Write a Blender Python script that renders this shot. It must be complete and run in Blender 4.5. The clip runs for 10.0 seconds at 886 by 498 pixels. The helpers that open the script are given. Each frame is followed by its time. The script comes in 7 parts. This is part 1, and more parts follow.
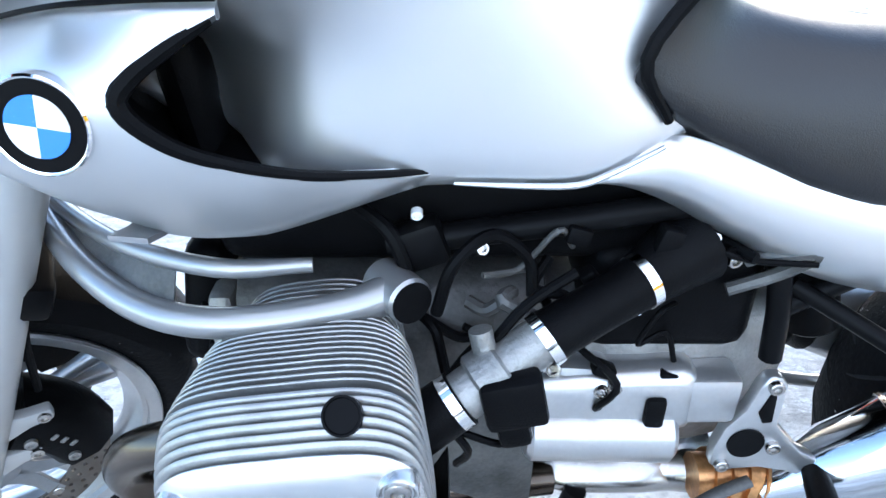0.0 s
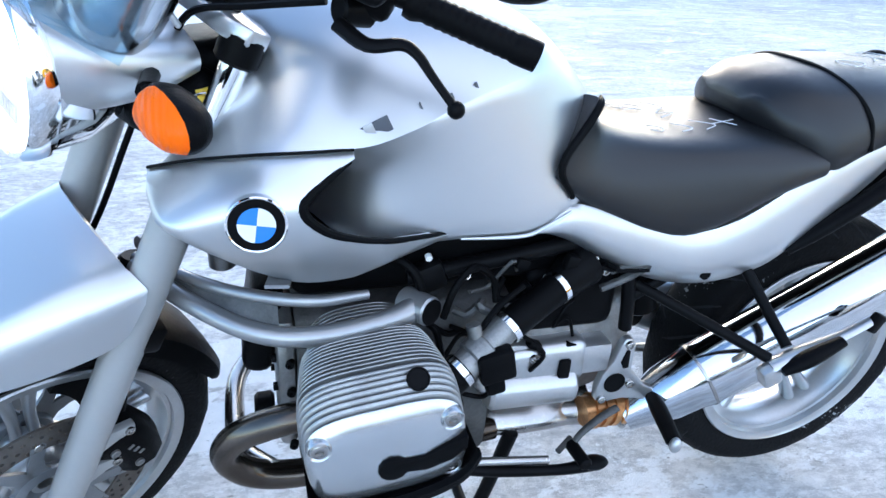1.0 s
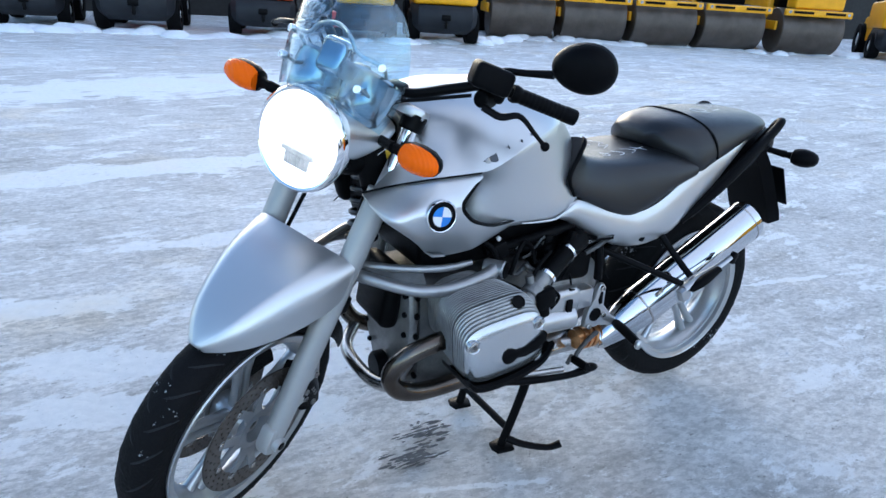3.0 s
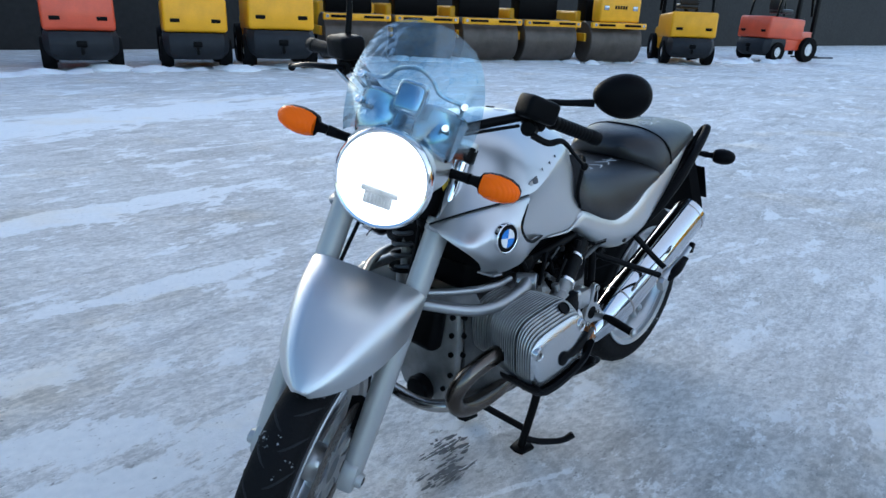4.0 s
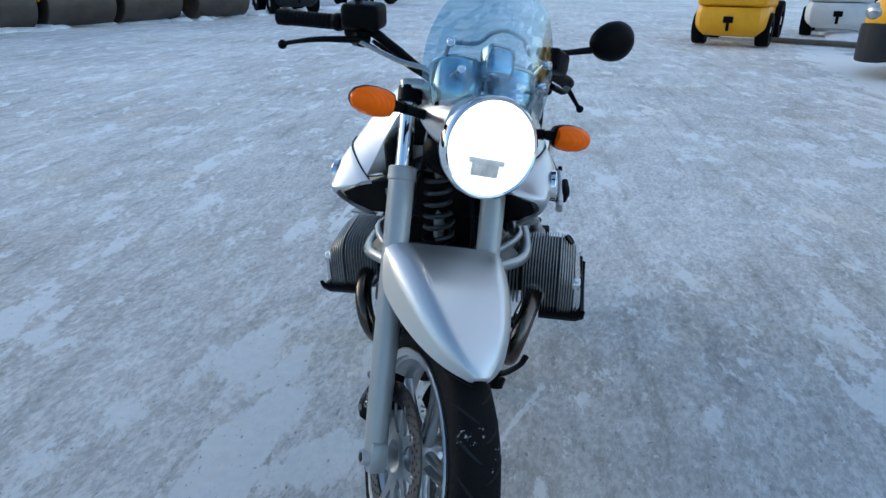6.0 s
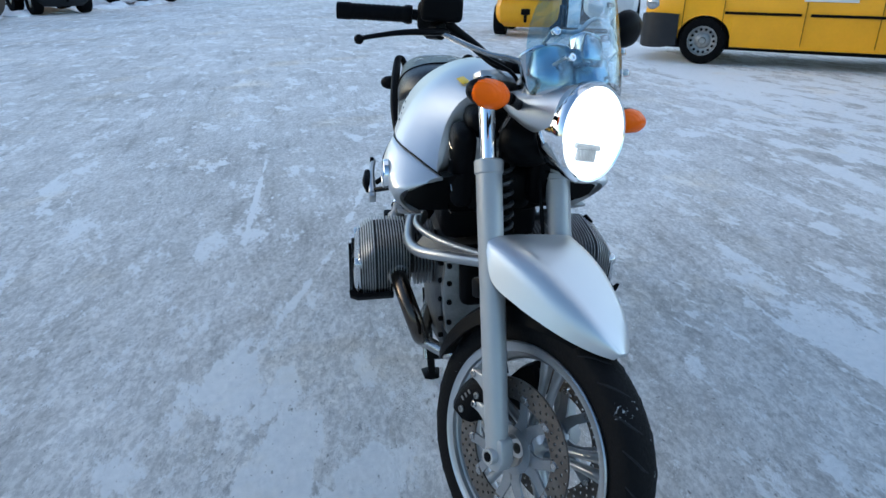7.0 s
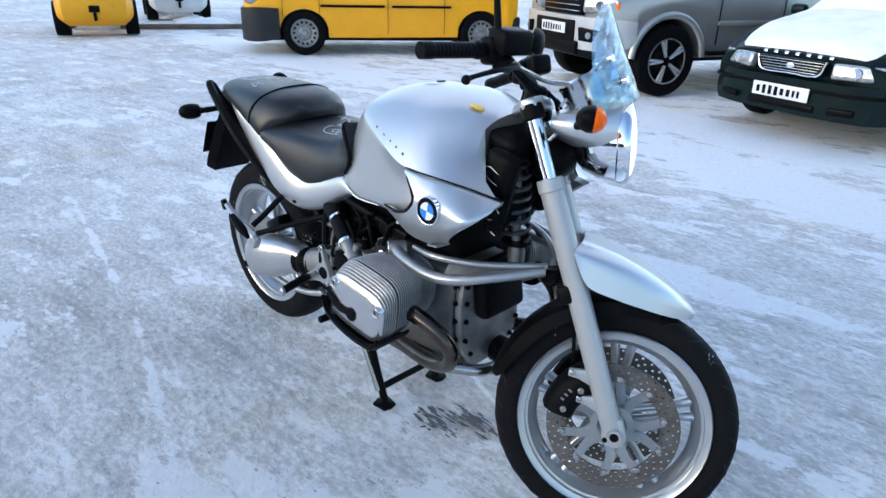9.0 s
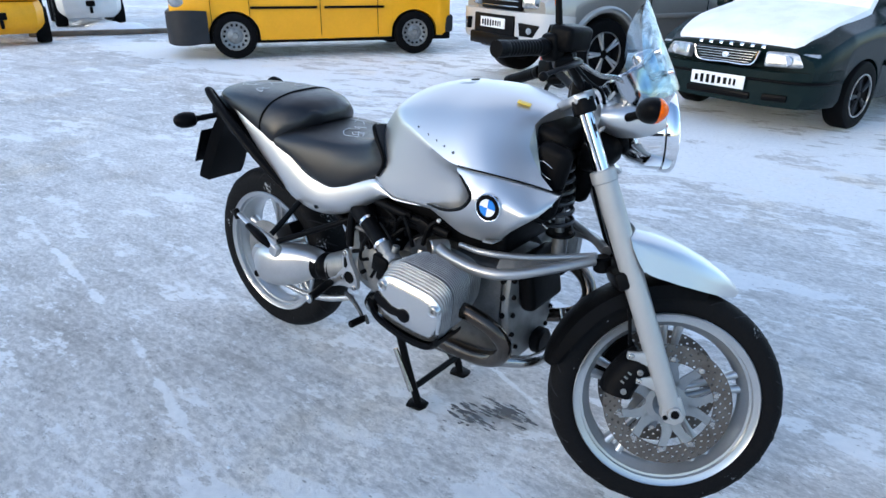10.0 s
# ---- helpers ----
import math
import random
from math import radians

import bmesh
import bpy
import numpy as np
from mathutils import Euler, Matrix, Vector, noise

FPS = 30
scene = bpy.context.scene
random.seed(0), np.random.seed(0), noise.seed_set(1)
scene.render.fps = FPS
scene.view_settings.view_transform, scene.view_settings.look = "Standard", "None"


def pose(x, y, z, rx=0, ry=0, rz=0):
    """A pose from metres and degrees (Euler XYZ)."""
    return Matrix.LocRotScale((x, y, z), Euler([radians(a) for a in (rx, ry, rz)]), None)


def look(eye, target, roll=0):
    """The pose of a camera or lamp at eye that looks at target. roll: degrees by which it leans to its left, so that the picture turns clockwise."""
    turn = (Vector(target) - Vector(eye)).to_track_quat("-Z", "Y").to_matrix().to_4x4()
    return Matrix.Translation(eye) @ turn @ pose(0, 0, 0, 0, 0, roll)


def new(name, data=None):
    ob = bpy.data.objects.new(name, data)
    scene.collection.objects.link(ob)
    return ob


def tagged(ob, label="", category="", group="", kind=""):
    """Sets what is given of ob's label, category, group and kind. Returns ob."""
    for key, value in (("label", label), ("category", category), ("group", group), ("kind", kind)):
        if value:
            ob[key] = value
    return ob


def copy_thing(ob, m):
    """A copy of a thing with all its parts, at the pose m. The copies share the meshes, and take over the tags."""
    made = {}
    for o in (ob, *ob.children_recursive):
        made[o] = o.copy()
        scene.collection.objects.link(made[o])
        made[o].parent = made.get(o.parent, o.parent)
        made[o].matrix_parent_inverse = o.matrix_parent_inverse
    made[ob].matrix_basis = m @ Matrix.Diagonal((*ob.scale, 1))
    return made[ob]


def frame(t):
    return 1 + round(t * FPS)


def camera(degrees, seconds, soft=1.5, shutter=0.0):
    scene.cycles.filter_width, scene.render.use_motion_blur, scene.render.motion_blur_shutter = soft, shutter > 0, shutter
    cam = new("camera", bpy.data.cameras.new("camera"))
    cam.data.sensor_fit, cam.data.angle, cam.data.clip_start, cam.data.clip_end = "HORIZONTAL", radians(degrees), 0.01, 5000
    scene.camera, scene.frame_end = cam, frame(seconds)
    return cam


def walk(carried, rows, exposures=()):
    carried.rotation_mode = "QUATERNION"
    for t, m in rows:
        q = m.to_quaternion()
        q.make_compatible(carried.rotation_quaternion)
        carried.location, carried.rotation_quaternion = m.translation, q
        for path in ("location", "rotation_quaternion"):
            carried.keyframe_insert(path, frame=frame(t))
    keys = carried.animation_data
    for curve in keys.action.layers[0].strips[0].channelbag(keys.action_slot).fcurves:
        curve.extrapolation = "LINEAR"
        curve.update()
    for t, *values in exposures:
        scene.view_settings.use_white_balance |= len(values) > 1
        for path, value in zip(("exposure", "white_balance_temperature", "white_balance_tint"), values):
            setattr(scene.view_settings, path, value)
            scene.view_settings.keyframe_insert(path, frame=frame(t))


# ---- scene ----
from mathutils.bvhtree import BVHTree

cam = camera(67.4, 10.0)
PATH = [
    (0, (0.112, 0.684, 0.97), (0.101, -1.045, -0.036), -0.1),
    (0.5, (0.201, 0.793, 1.086), (-0.048, -0.912, 0.071), 2.0),
    (1, (0.372, 0.969, 1.158), (-0.167, -0.719, 0.231), 4.2),
    (1.5, (0.45, 1.166, 1.247), (-0.203, -0.53, 0.412), 3.7),
    (2, (0.578, 1.328, 1.263), (-0.036, -0.356, 0.376), 3.0),
    (2.5, (0.805, 1.387, 1.276), (-0.004, -0.271, 0.504), 3.5),
    (3, (1.036, 1.36, 1.272), (0.061, -0.215, 0.518), 3.8),
    (3.2, (1.1, 1.311, 1.265), (0.055, -0.229, 0.532), 3.7),
    (4.3, (1.599, 1.055, 1.301), (0.164, -0.142, 0.589), 2.5),
    (4.5, (1.659, 0.995, 1.297), (0.194, -0.138, 0.542), 3.1),
    (5, (1.733, 0.789, 1.287), (0.158, -0.16, 0.499), 2.5),
    (5.5, (1.804, 0.567, 1.283), (0.119, -0.217, 0.543), 2.3),
    (6, (1.899, 0.284, 1.296), (0.088, -0.051, 0.516), 0.2),
    (6.2, (1.916, 0.179, 1.292), (0.084, -0.032, 0.517), 0.4),
    (7.3, (1.885, -0.526, 1.282), (0.129, -0.021, 0.469), 0.3),
    (7.5, (1.834, -0.642, 1.297), (0.151, 0.055, 0.471), 0.5),
    (8, (1.689, -0.866, 1.296), (0.071, 0.013, 0.515), 1.4),
    (8.5, (1.523, -1.06, 1.312), (0.032, 0.044, 0.564), 1.7),
    (9, (1.409, -1.273, 1.356), (0.122, 0.035, 0.558), 1.4),
    (9.5, (1.3, -1.423, 1.361), (0.147, 0.006, 0.569), 1.4),
    (10, (1.183, -1.493, 1.354), (0.062, -0.042, 0.556), 0.6),
]
walk(cam, [(t, look(eye, target, roll)) for t, eye, target, roll in PATH], [(0, 2.7, 6000, 10), (0.5, 2.48, 5850, 10), (1, 2.1, 5750, 10), (2, 1.67, 5700, 10), (3, 1.49, 5680, 9), (4.5, 1.07, 5560, 6), (5.4, 1.11, 5560, 6), (6, 0.89, 5520, 4), (7.5, 1.19, 5600, 6), (8.5, 1.47, 5700, 9), (10, 1.51, 5700, 9)])

DELTA, RAKE = radians(33.0), radians(26.0)

# ---- light ----
world = bpy.data.worlds.new("sky")
scene.world = world
world.use_nodes = True
wn = world.node_tree.nodes
sky = wn.new("ShaderNodeTexSky")
sky.sky_type = "NISHITA"
sky.sun_disc = False
sky.sun_elevation = radians(14)
sky.sun_rotation = radians(200)
sky.air_density, sky.dust_density, sky.ozone_density = 1.0, 1.5, 1.5
wn["Background"].inputs["Strength"].default_value = 0.15
world.node_tree.links.new(sky.outputs[0], wn["Background"].inputs["Color"])
sun = new("sun", bpy.data.lights.new("sun", "SUN"))
sun.data.energy, sun.data.angle, sun.data.color = 0.5, radians(100), (1.0, 0.92, 0.84)
sun.matrix_world = look((0, 0, 0), (0.25, -0.75, -0.55))


# ---- materials ----
def mat(name, color, rough=0.5, metal=0.0, vary=0.12, scale=6.0, bump=0.0, bscale=200.0, coat=0.0, second=None, dirt=0.35, spread=0.5, spec=0.5, even=False):
    """A procedural surface: two scales of noise in colour and roughness, and a fine relief."""
    m = bpy.data.materials.new(name)
    m.use_nodes = True
    nt = m.node_tree
    b = nt.nodes["Principled BSDF"]
    tc = nt.nodes.new("ShaderNodeTexCoord")
    big, fine = nt.nodes.new("ShaderNodeTexNoise"), nt.nodes.new("ShaderNodeTexNoise")
    big.inputs["Scale"].default_value, big.inputs["Detail"].default_value = scale, 6
    fine.inputs["Scale"].default_value, fine.inputs["Detail"].default_value = scale * 14, 4
    for n in (big, fine):
        nt.links.new(tc.outputs["Object"], n.inputs["Vector"])
    mixn = nt.nodes.new("ShaderNodeMath")
    mixn.operation = "MULTIPLY_ADD"
    mixn.inputs[1].default_value = dirt
    nt.links.new(fine.outputs["Fac"], mixn.inputs[0])
    nt.links.new(big.outputs["Fac"], mixn.inputs[2])
    ramp = nt.nodes.new("ShaderNodeValToRGB")
    lo = spread + dirt / 2 - 0.22
    ramp.color_ramp.elements[0].position, ramp.color_ramp.elements[1].position = max(lo, 0), min(lo + 0.44, 1)
    dark = second if second else tuple(c * (1 - vary) for c in color)
    ramp.color_ramp.elements[0].color = (*dark, 1)
    ramp.color_ramp.elements[1].color = (*(min(c * (1 + vary * 0.4), 1) for c in color), 1)
    nt.links.new(mixn.outputs[0], ramp.inputs["Fac"])
    nt.links.new(ramp.outputs[0], b.inputs["Base Color"])
    rr = nt.nodes.new("ShaderNodeMapRange")
    rr.inputs["From Min"].default_value, rr.inputs["From Max"].default_value = 0.3, 0.7
    rr.inputs["To Min"].default_value, rr.inputs["To Max"].default_value = max(rough * 0.92, 0.02), min(rough * 1.1, 1)
    nt.links.new(fine.outputs["Fac"], rr.inputs["Value"])
    if even:
        b.inputs["Roughness"].default_value = rough
    else:
        nt.links.new(rr.outputs[0], b.inputs["Roughness"])
    b.inputs["Metallic"].default_value = metal
    b.inputs["Specular IOR Level"].default_value = spec
    b.inputs["Coat Weight"].default_value = coat
    b.inputs["Coat Roughness"].default_value = 0.08
    if bump:
        bn, bt = nt.nodes.new("ShaderNodeBump"), nt.nodes.new("ShaderNodeTexNoise")
        bt.inputs["Scale"].default_value, bt.inputs["Detail"].default_value = bscale, 5
        nt.links.new(tc.outputs["Object"], bt.inputs["Vector"])
        bn.inputs["Strength"].default_value, bn.inputs["Distance"].default_value = bump, 0.004
        nt.links.new(bt.outputs["Fac"], bn.inputs["Height"])
        nt.links.new(bn.outputs[0], b.inputs["Normal"])
    return m


M_SILVER = mat("silver_paint", (0.59, 0.595, 0.60), 0.38, 0.93, 0.03, 1.5, coat=0.18, dirt=0.1, even=True)
M_RIM = mat("silver_rim_paint", (0.46, 0.47, 0.48), 0.30, 0.8, 0.12, 12, coat=0.3)
M_FORK = mat("grey_fork_paint", (0.37, 0.37, 0.365), 0.38, 0.3, 0.05, 8, coat=0.2, even=True)
M_ALLOY = mat("cast_alloy", (0.53, 0.53, 0.53), 0.30, 0.85, 0.14, 14, 0.03, 300)
M_ARM = mat("grey_silver_arm_paint", (0.33, 0.33, 0.335), 0.30, 0.7, 0.06, 4, coat=0.3, even=True)
M_ALLOYD = mat("stained_alloy", (0.29, 0.285, 0.275), 0.42, 0.7, 0.35, 18, 0.35, 200)
M_COVER = mat("satin_alloy_cover", (0.56, 0.56, 0.56), 0.24, 0.9, 0.10, 9, 0.02, 300)
M_FIN = mat("finned_alloy", (0.37, 0.37, 0.365), 0.36, 0.75, 0.25, 30, 0.05, 260)
M_CHROME = mat("chrome", (0.86, 0.86, 0.87), 0.07, 1.0, 0.04, 9)
M_CAN = mat("dull_chrome", (0.50, 0.52, 0.55), 0.16, 1.0, 0.1, 12)
M_MUFFLER = mat("silencer_chrome", (0.58, 0.60, 0.63), 0.09, 1.0, 0.06, 10)
M_STEEL = mat("brushed_steel", (0.44, 0.42, 0.40), 0.25, 1.0, 0.2, 20)
M_BLUED = mat("heat_tinted_steel", (0.15, 0.13, 0.112), 0.24, 1.0, 0.3, 5, second=(0.05, 0.037, 0.028), dirt=0.08, even=True)
M_COPPER = mat("rusty_heat_shield", (0.62, 0.33, 0.14), 0.35, 0.9, 0.4, 16, second=(0.25, 0.1, 0.04))
M_BLACK = mat("black_plastic", (0.0035, 0.0035, 0.004), 0.40, 0.0, 0.35, 12, 0.2, 500, spec=0.05)
M_BLACKM = mat("black_metal", (0.0045, 0.0045, 0.005), 0.36, 0.1, 0.3, 16, spec=0.06)
M_RUBBER = mat("tyre_rubber", (0.0045, 0.0045, 0.005), 0.62, 0.0, 0.4, 10, 0.4, 160, spec=0.05)
M_SEAT = mat("black_vinyl", (0.004, 0.004, 0.005), 0.34, 0.0, 0.35, 7, 0.15, 700, spec=0.48)
# darker than the fins: the shade in their gaps is put into this colour
M_BED = mat("shade_dark_casting_between_fins", (0.030, 0.029, 0.0275), 0.75, 0.0, 0.3, 30)
M_TYRE = mat("tyre_rubber_with_snow", (0.30, 0.31, 0.32), 0.7, 0.0, 0.3, 9, 0.4, 160, second=(0.005, 0.005, 0.0055), dirt=0.5, spread=0.93, spec=0.10)
M_DISC = mat("brake_disc_steel", (0.115, 0.104, 0.094), 0.45, 0.55, 0.35, 22, second=(0.075, 0.06, 0.05))
M_ENGINE = mat("dull_engine_casting", (0.10, 0.098, 0.095), 0.5, 0.4, 0.6, 16, 0.4, 120)
M_WHITE = mat("white_enamel", (0.78, 0.78, 0.78), 0.25, 0.0, 0.05, 20, coat=0.4)
M_BLUE = mat("blue_enamel", (0.03, 0.20, 0.62), 0.25, 0.0, 0.06, 20, coat=0.4)
M_SPRING = mat("dark_spring_steel", (0.05, 0.05, 0.052), 0.35, 0.3, 0.3, 20)
M_CARRIER = mat("cast_disc_carrier", (0.25, 0.26, 0.275), 0.36, 0.6, 0.2, 18)
M_GROOVE = mat("dusty_tread_groove", (0.022, 0.0225, 0.024), 0.8, 0.0, 0.4, 14, spec=0.1)
M_CHALK = mat("chalk", (0.66, 0.69, 0.73), 0.9, 0.0, 0.4, 60)
M_YELLOWS = mat("yellow_sticker", (0.75, 0.5, 0.03), 0.4, 0.0, 0.1, 20)
M_RED = mat("red_switch", (0.6, 0.05, 0.03), 0.4, 0.0, 0.1, 20)
M_GREYDECAL = mat("dark_decal", (0.07, 0.075, 0.09), 0.4, 0.0, 0.1, 20)


def orange_lens():
    m = bpy.data.materials.new("orange_lens")
    m.use_nodes = True
    nt = m.node_tree
    b = nt.nodes["Principled BSDF"]
    b.inputs["Base Color"].default_value = (0.93, 0.135, 0.001, 1)
    b.inputs["Roughness"].default_value = 0.22
    b.inputs["Specular IOR Level"].default_value = 0.12
    w, bn, tc = nt.nodes.new("ShaderNodeTexWave"), nt.nodes.new("ShaderNodeBump"), nt.nodes.new("ShaderNodeTexCoord")
    w.inputs["Scale"].default_value = 45
    bn.inputs["Strength"].default_value, bn.inputs["Distance"].default_value = 0.35, 0.002
    nt.links.new(tc.outputs["Object"], w.inputs["Vector"])
    nt.links.new(w.outputs["Fac"], bn.inputs["Height"])
    nt.links.new(bn.outputs[0], b.inputs["Normal"])
    return m


def glow(name, color, strength):
    m = bpy.data.materials.new(name)
    m.use_nodes = True
    b = m.node_tree.nodes["Principled BSDF"]
    b.inputs["Base Color"].default_value = (0.8, 0.8, 0.8, 1)
    b.inputs["Emission Color"].default_value = (*color, 1)
    b.inputs["Emission Strength"].default_value = strength
    return m


def thin_glass(name, tint, weight):
    """A thin clear sheet: it lets most light through, tinted, and reflects a little."""
    m = bpy.data.materials.new(name)
    m.use_nodes = True
    nt = m.node_tree
    nt.nodes.remove(nt.nodes["Principled BSDF"])
    tr, gl, mx = nt.nodes.new("ShaderNodeBsdfTransparent"), nt.nodes.new("ShaderNodeBsdfGlossy"), nt.nodes.new("ShaderNodeMixShader")
    tr.inputs["Color"].default_value = (*tint, 1)
    gl.inputs["Roughness"].default_value = 0.14
    fr = nt.nodes.new("ShaderNodeFresnel")
    fr.inputs["IOR"].default_value = 1.5
    ad = nt.nodes.new("ShaderNodeMath")
    ad.operation = "ADD"
    ad.inputs[1].default_value = weight
    nt.links.new(fr.outputs[0], ad.inputs[0])
    nt.links.new(ad.outputs[0], mx.inputs[0])
    nt.links.new(tr.outputs[0], mx.inputs[1])
    nt.links.new(gl.outputs[0], mx.inputs[2])
    nt.links.new(mx.outputs[0], nt.nodes["Material Output"].inputs["Surface"])
    return m


M_ORANGE = orange_lens()
M_LAMP = glow("lit_headlamp", (1.0, 0.98, 0.95), 1.3)
M_BULB = mat("frosted_lens_block", (0.50, 0.49, 0.48), 0.45, 0.0, 0.3, 40)
M_SCREEN = thin_glass("blue_tinted_screen", (0.60, 0.79, 0.90), 0.09)
M_LENS = thin_glass("clear_lamp_glass", (0.93, 0.95, 0.96), 0.05)
M_MIRROR = mat("mirror_glass", (0.9, 0.9, 0.9), 0.02, 1.0, 0.02, 5)


def snow_ground():
    m = bpy.data.materials.new("packed_snow_and_ice")
    m.use_nodes = True
    nt = m.node_tree
    b = nt.nodes["Principled BSDF"]
    tc = nt.nodes.new("ShaderNodeTexCoord")

    def noise_at(scale, detail, stretch=(1, 1, 1), turn=0.0, rough=0.55):
        mp = nt.nodes.new("ShaderNodeMapping")
        mp.inputs["Scale"].default_value = stretch
        rt = nt.nodes.new("ShaderNodeMapping")
        rt.inputs["Rotation"].default_value = (0, 0, turn)
        nt.links.new(tc.outputs["Object"], rt.inputs["Vector"])
        nt.links.new(rt.outputs[0], mp.inputs["Vector"])
        n = nt.nodes.new("ShaderNodeTexNoise")
        n.inputs["Scale"].default_value, n.inputs["Detail"].default_value, n.inputs["Roughness"].default_value = scale, detail, rough
        nt.links.new(mp.outputs[0], n.inputs["Vector"])
        return n.outputs["Fac"]

    def ramp(fac, p0, p1, c0, c1):
        r = nt.nodes.new("ShaderNodeValToRGB")
        r.color_ramp.elements[0].position, r.color_ramp.elements[1].position = p0, p1
        r.color_ramp.elements[0].color, r.color_ramp.elements[1].color = (*c0, 1), (*c1, 1)
        nt.links.new(fac, r.inputs["Fac"])
        return r.outputs[0]

    def mix(fac, a, c, kind="MIX"):
        x = nt.nodes.new("ShaderNodeMix")
        x.data_type, x.blend_type = "RGBA", kind
        if isinstance(fac, float):
            x.inputs[0].default_value = fac
        else:
            nt.links.new(fac, x.inputs[0])
        nt.links.new(a, x.inputs[6])
        nt.links.new(c, x.inputs[7])
        return x.outputs[2]

    def streak(x0, y0, x1, y1, width):
        """A soft spot, 1 along the line from (x0, y0) to (x1, y1) and 0 at its rim."""
        mp = nt.nodes.new("ShaderNodeMapping")
        mp.vector_type = "TEXTURE"
        mp.inputs["Location"].default_value = ((x0 + x1) / 2, (y0 + y1) / 2, 0)
        mp.inputs["Rotation"].default_value = (0, 0, math.atan2(y1 - y0, x1 - x0))
        mp.inputs["Scale"].default_value = (math.hypot(x1 - x0, y1 - y0) * 0.62, width, 1)
        nt.links.new(tc.outputs["Object"], mp.inputs["Vector"])
        ln = nt.nodes.new("ShaderNodeVectorMath")
        ln.operation = "LENGTH"
        nt.links.new(mp.outputs[0], ln.inputs[0])
        fall = nt.nodes.new("ShaderNodeMapRange")
        fall.inputs["From Min"].default_value, fall.inputs["From Max"].default_value = 0.25, 1.0
        fall.inputs["To Min"].default_value, fall.inputs["To Max"].default_value = 1.0, 0.0
        nt.links.new(ln.outputs["Value"], fall.inputs["Value"])
        return fall.outputs[0]

    def maths(op, a, c):
        x = nt.nodes.new("ShaderNodeMath")
        x.operation = op
        for k, v in enumerate((a, c)):
            if isinstance(v, float):
                x.inputs[k].default_value = v
            else:
                nt.links.new(v, x.inputs[k])
        return x.outputs[0]

    def most(lines):
        out = streak(*lines[0])
        for ln in lines[1:]:
            out = maths("MAXIMUM", out, streak(*ln))
        return out

    base = ramp(noise_at(0.45, 9, rough=0.7), 0.36, 0.64, (0.66, 0.648, 0.632), (0.91, 0.90, 0.885))
    mott = ramp(noise_at(5, 10, (0.6, 1, 1), 0.1, 0.75), 0.36, 0.64, (0.80, 0.795, 0.785), (1.10, 1.10, 1.10))
    col = mix(1.0, base, mott, "MULTIPLY")
    # dark grit lies in short flecks along the way that the wheels went
    grit = ramp(noise_at(15, 12, (0.45, 1, 1), radians(8), 0.84), 0.375, 0.445, (0.66, 0.664, 0.672), (1, 1, 1))
    col = mix(1.0, col, grit, "MULTIPLY")
    scratch = ramp(noise_at(9, 10, (0.10, 1, 1), radians(-6), 0.7), 0.36, 0.48, (0.78, 0.778, 0.775), (1, 1, 1))
    col = mix(1.0, col, scratch, "MULTIPLY")
    grain = ramp(noise_at(48, 12, (0.6, 1, 1), 0.1, 0.75), 0.43, 0.57, (0.80, 0.802, 0.806), (1.10, 1.10, 1.105))
    col = mix(1.0, col, grain, "MULTIPLY")
    dirty = ramp(noise_at(1.6, 8, (0.2, 1, 1), radians(12), 0.7), 0.34, 0.50, (0.85, 0.842, 0.825), (1, 1, 1))
    col = mix(1.0, col, dirty, "MULTIPLY")
    snow = ramp(noise_at(30, 6), 0.3, 0.7, (0.87, 0.88, 0.89), (0.96, 0.962, 0.965))
    ragged = noise_at(3.6, 15, (0.5, 1, 1), radians(-8), 0.74)
    # broad ragged patches of clean snow
    broad = most([(0.95, -1.87, -0.50, -1.83, 0.13), (1.25, -0.96, 0.70, -0.77, 0.17), (0.80, -0.55, 0.10, -0.62, 0.15), (1.25, -0.70, 0.80, -0.46, 0.12), (-0.35, -0.79, 0.25, -0.74, 0.16),
                  (-0.22, -0.37, 0.08, -0.32, 0.07), (-0.15, -0.61, 0.15, -0.60, 0.08), (0.60, -0.50, 0.36, -0.22, 0.16), (-1.3, 3.85, 1.1, 3.0, 0.55), (-2.0, 4.9, 0.4, 4.4, 0.5), (2.4, -3.2, -1.5, -3.3, 0.25), (3.0, -6.0, -5.0, -7.5, 0.9),
                  (-12.5, 4.6, -4.5, 4.0, 0.7), (0.05, -0.82, -0.15, -0.74, 0.05), (0.30, -0.70, -0.03, -0.62, 0.07), (0.68, -0.56, 0.18, -0.50, 0.08), (0.65, -0.66, 0.35, -0.60, 0.07), (0.9, 1.6, -0.7, 1.45, 0.25), (1.6, -1.5, 0.9, -1.3, 0.12)])
    fine_line = most([(-2.64, -0.20, -1.16, -0.46, 0.028), (-1.16, -0.46, -0.18, -0.73, 0.028), (-5.5, 4.35, -1.5, 4.43, 0.06), (-1.0, -4.68, -2.6, -4.66, 0.05), (-0.3, -3.26, -1.3, -3.32, 0.03), (0.46, 0.10, -0.15, 0.32, 0.018), (-0.42, 3.86, 1.2, 2.8, 0.06), (-3.4, -1.0, -1.0, -0.9, 0.02)])
    white = maths("MULTIPLY_ADD", broad, 0.20)
    nt.links.new(ragged, white.node.inputs[2])
    yard = maths("MULTIPLY_ADD", streak(-10.0, 5.6, 7.0, 4.8, 3.3), 0.11)
    nt.links.new(white, yard.node.inputs[2])
    white = yard
    lines = maths("MULTIPLY_ADD", fine_line, 0.115)
    nt.links.new(white, lines.node.inputs[2])
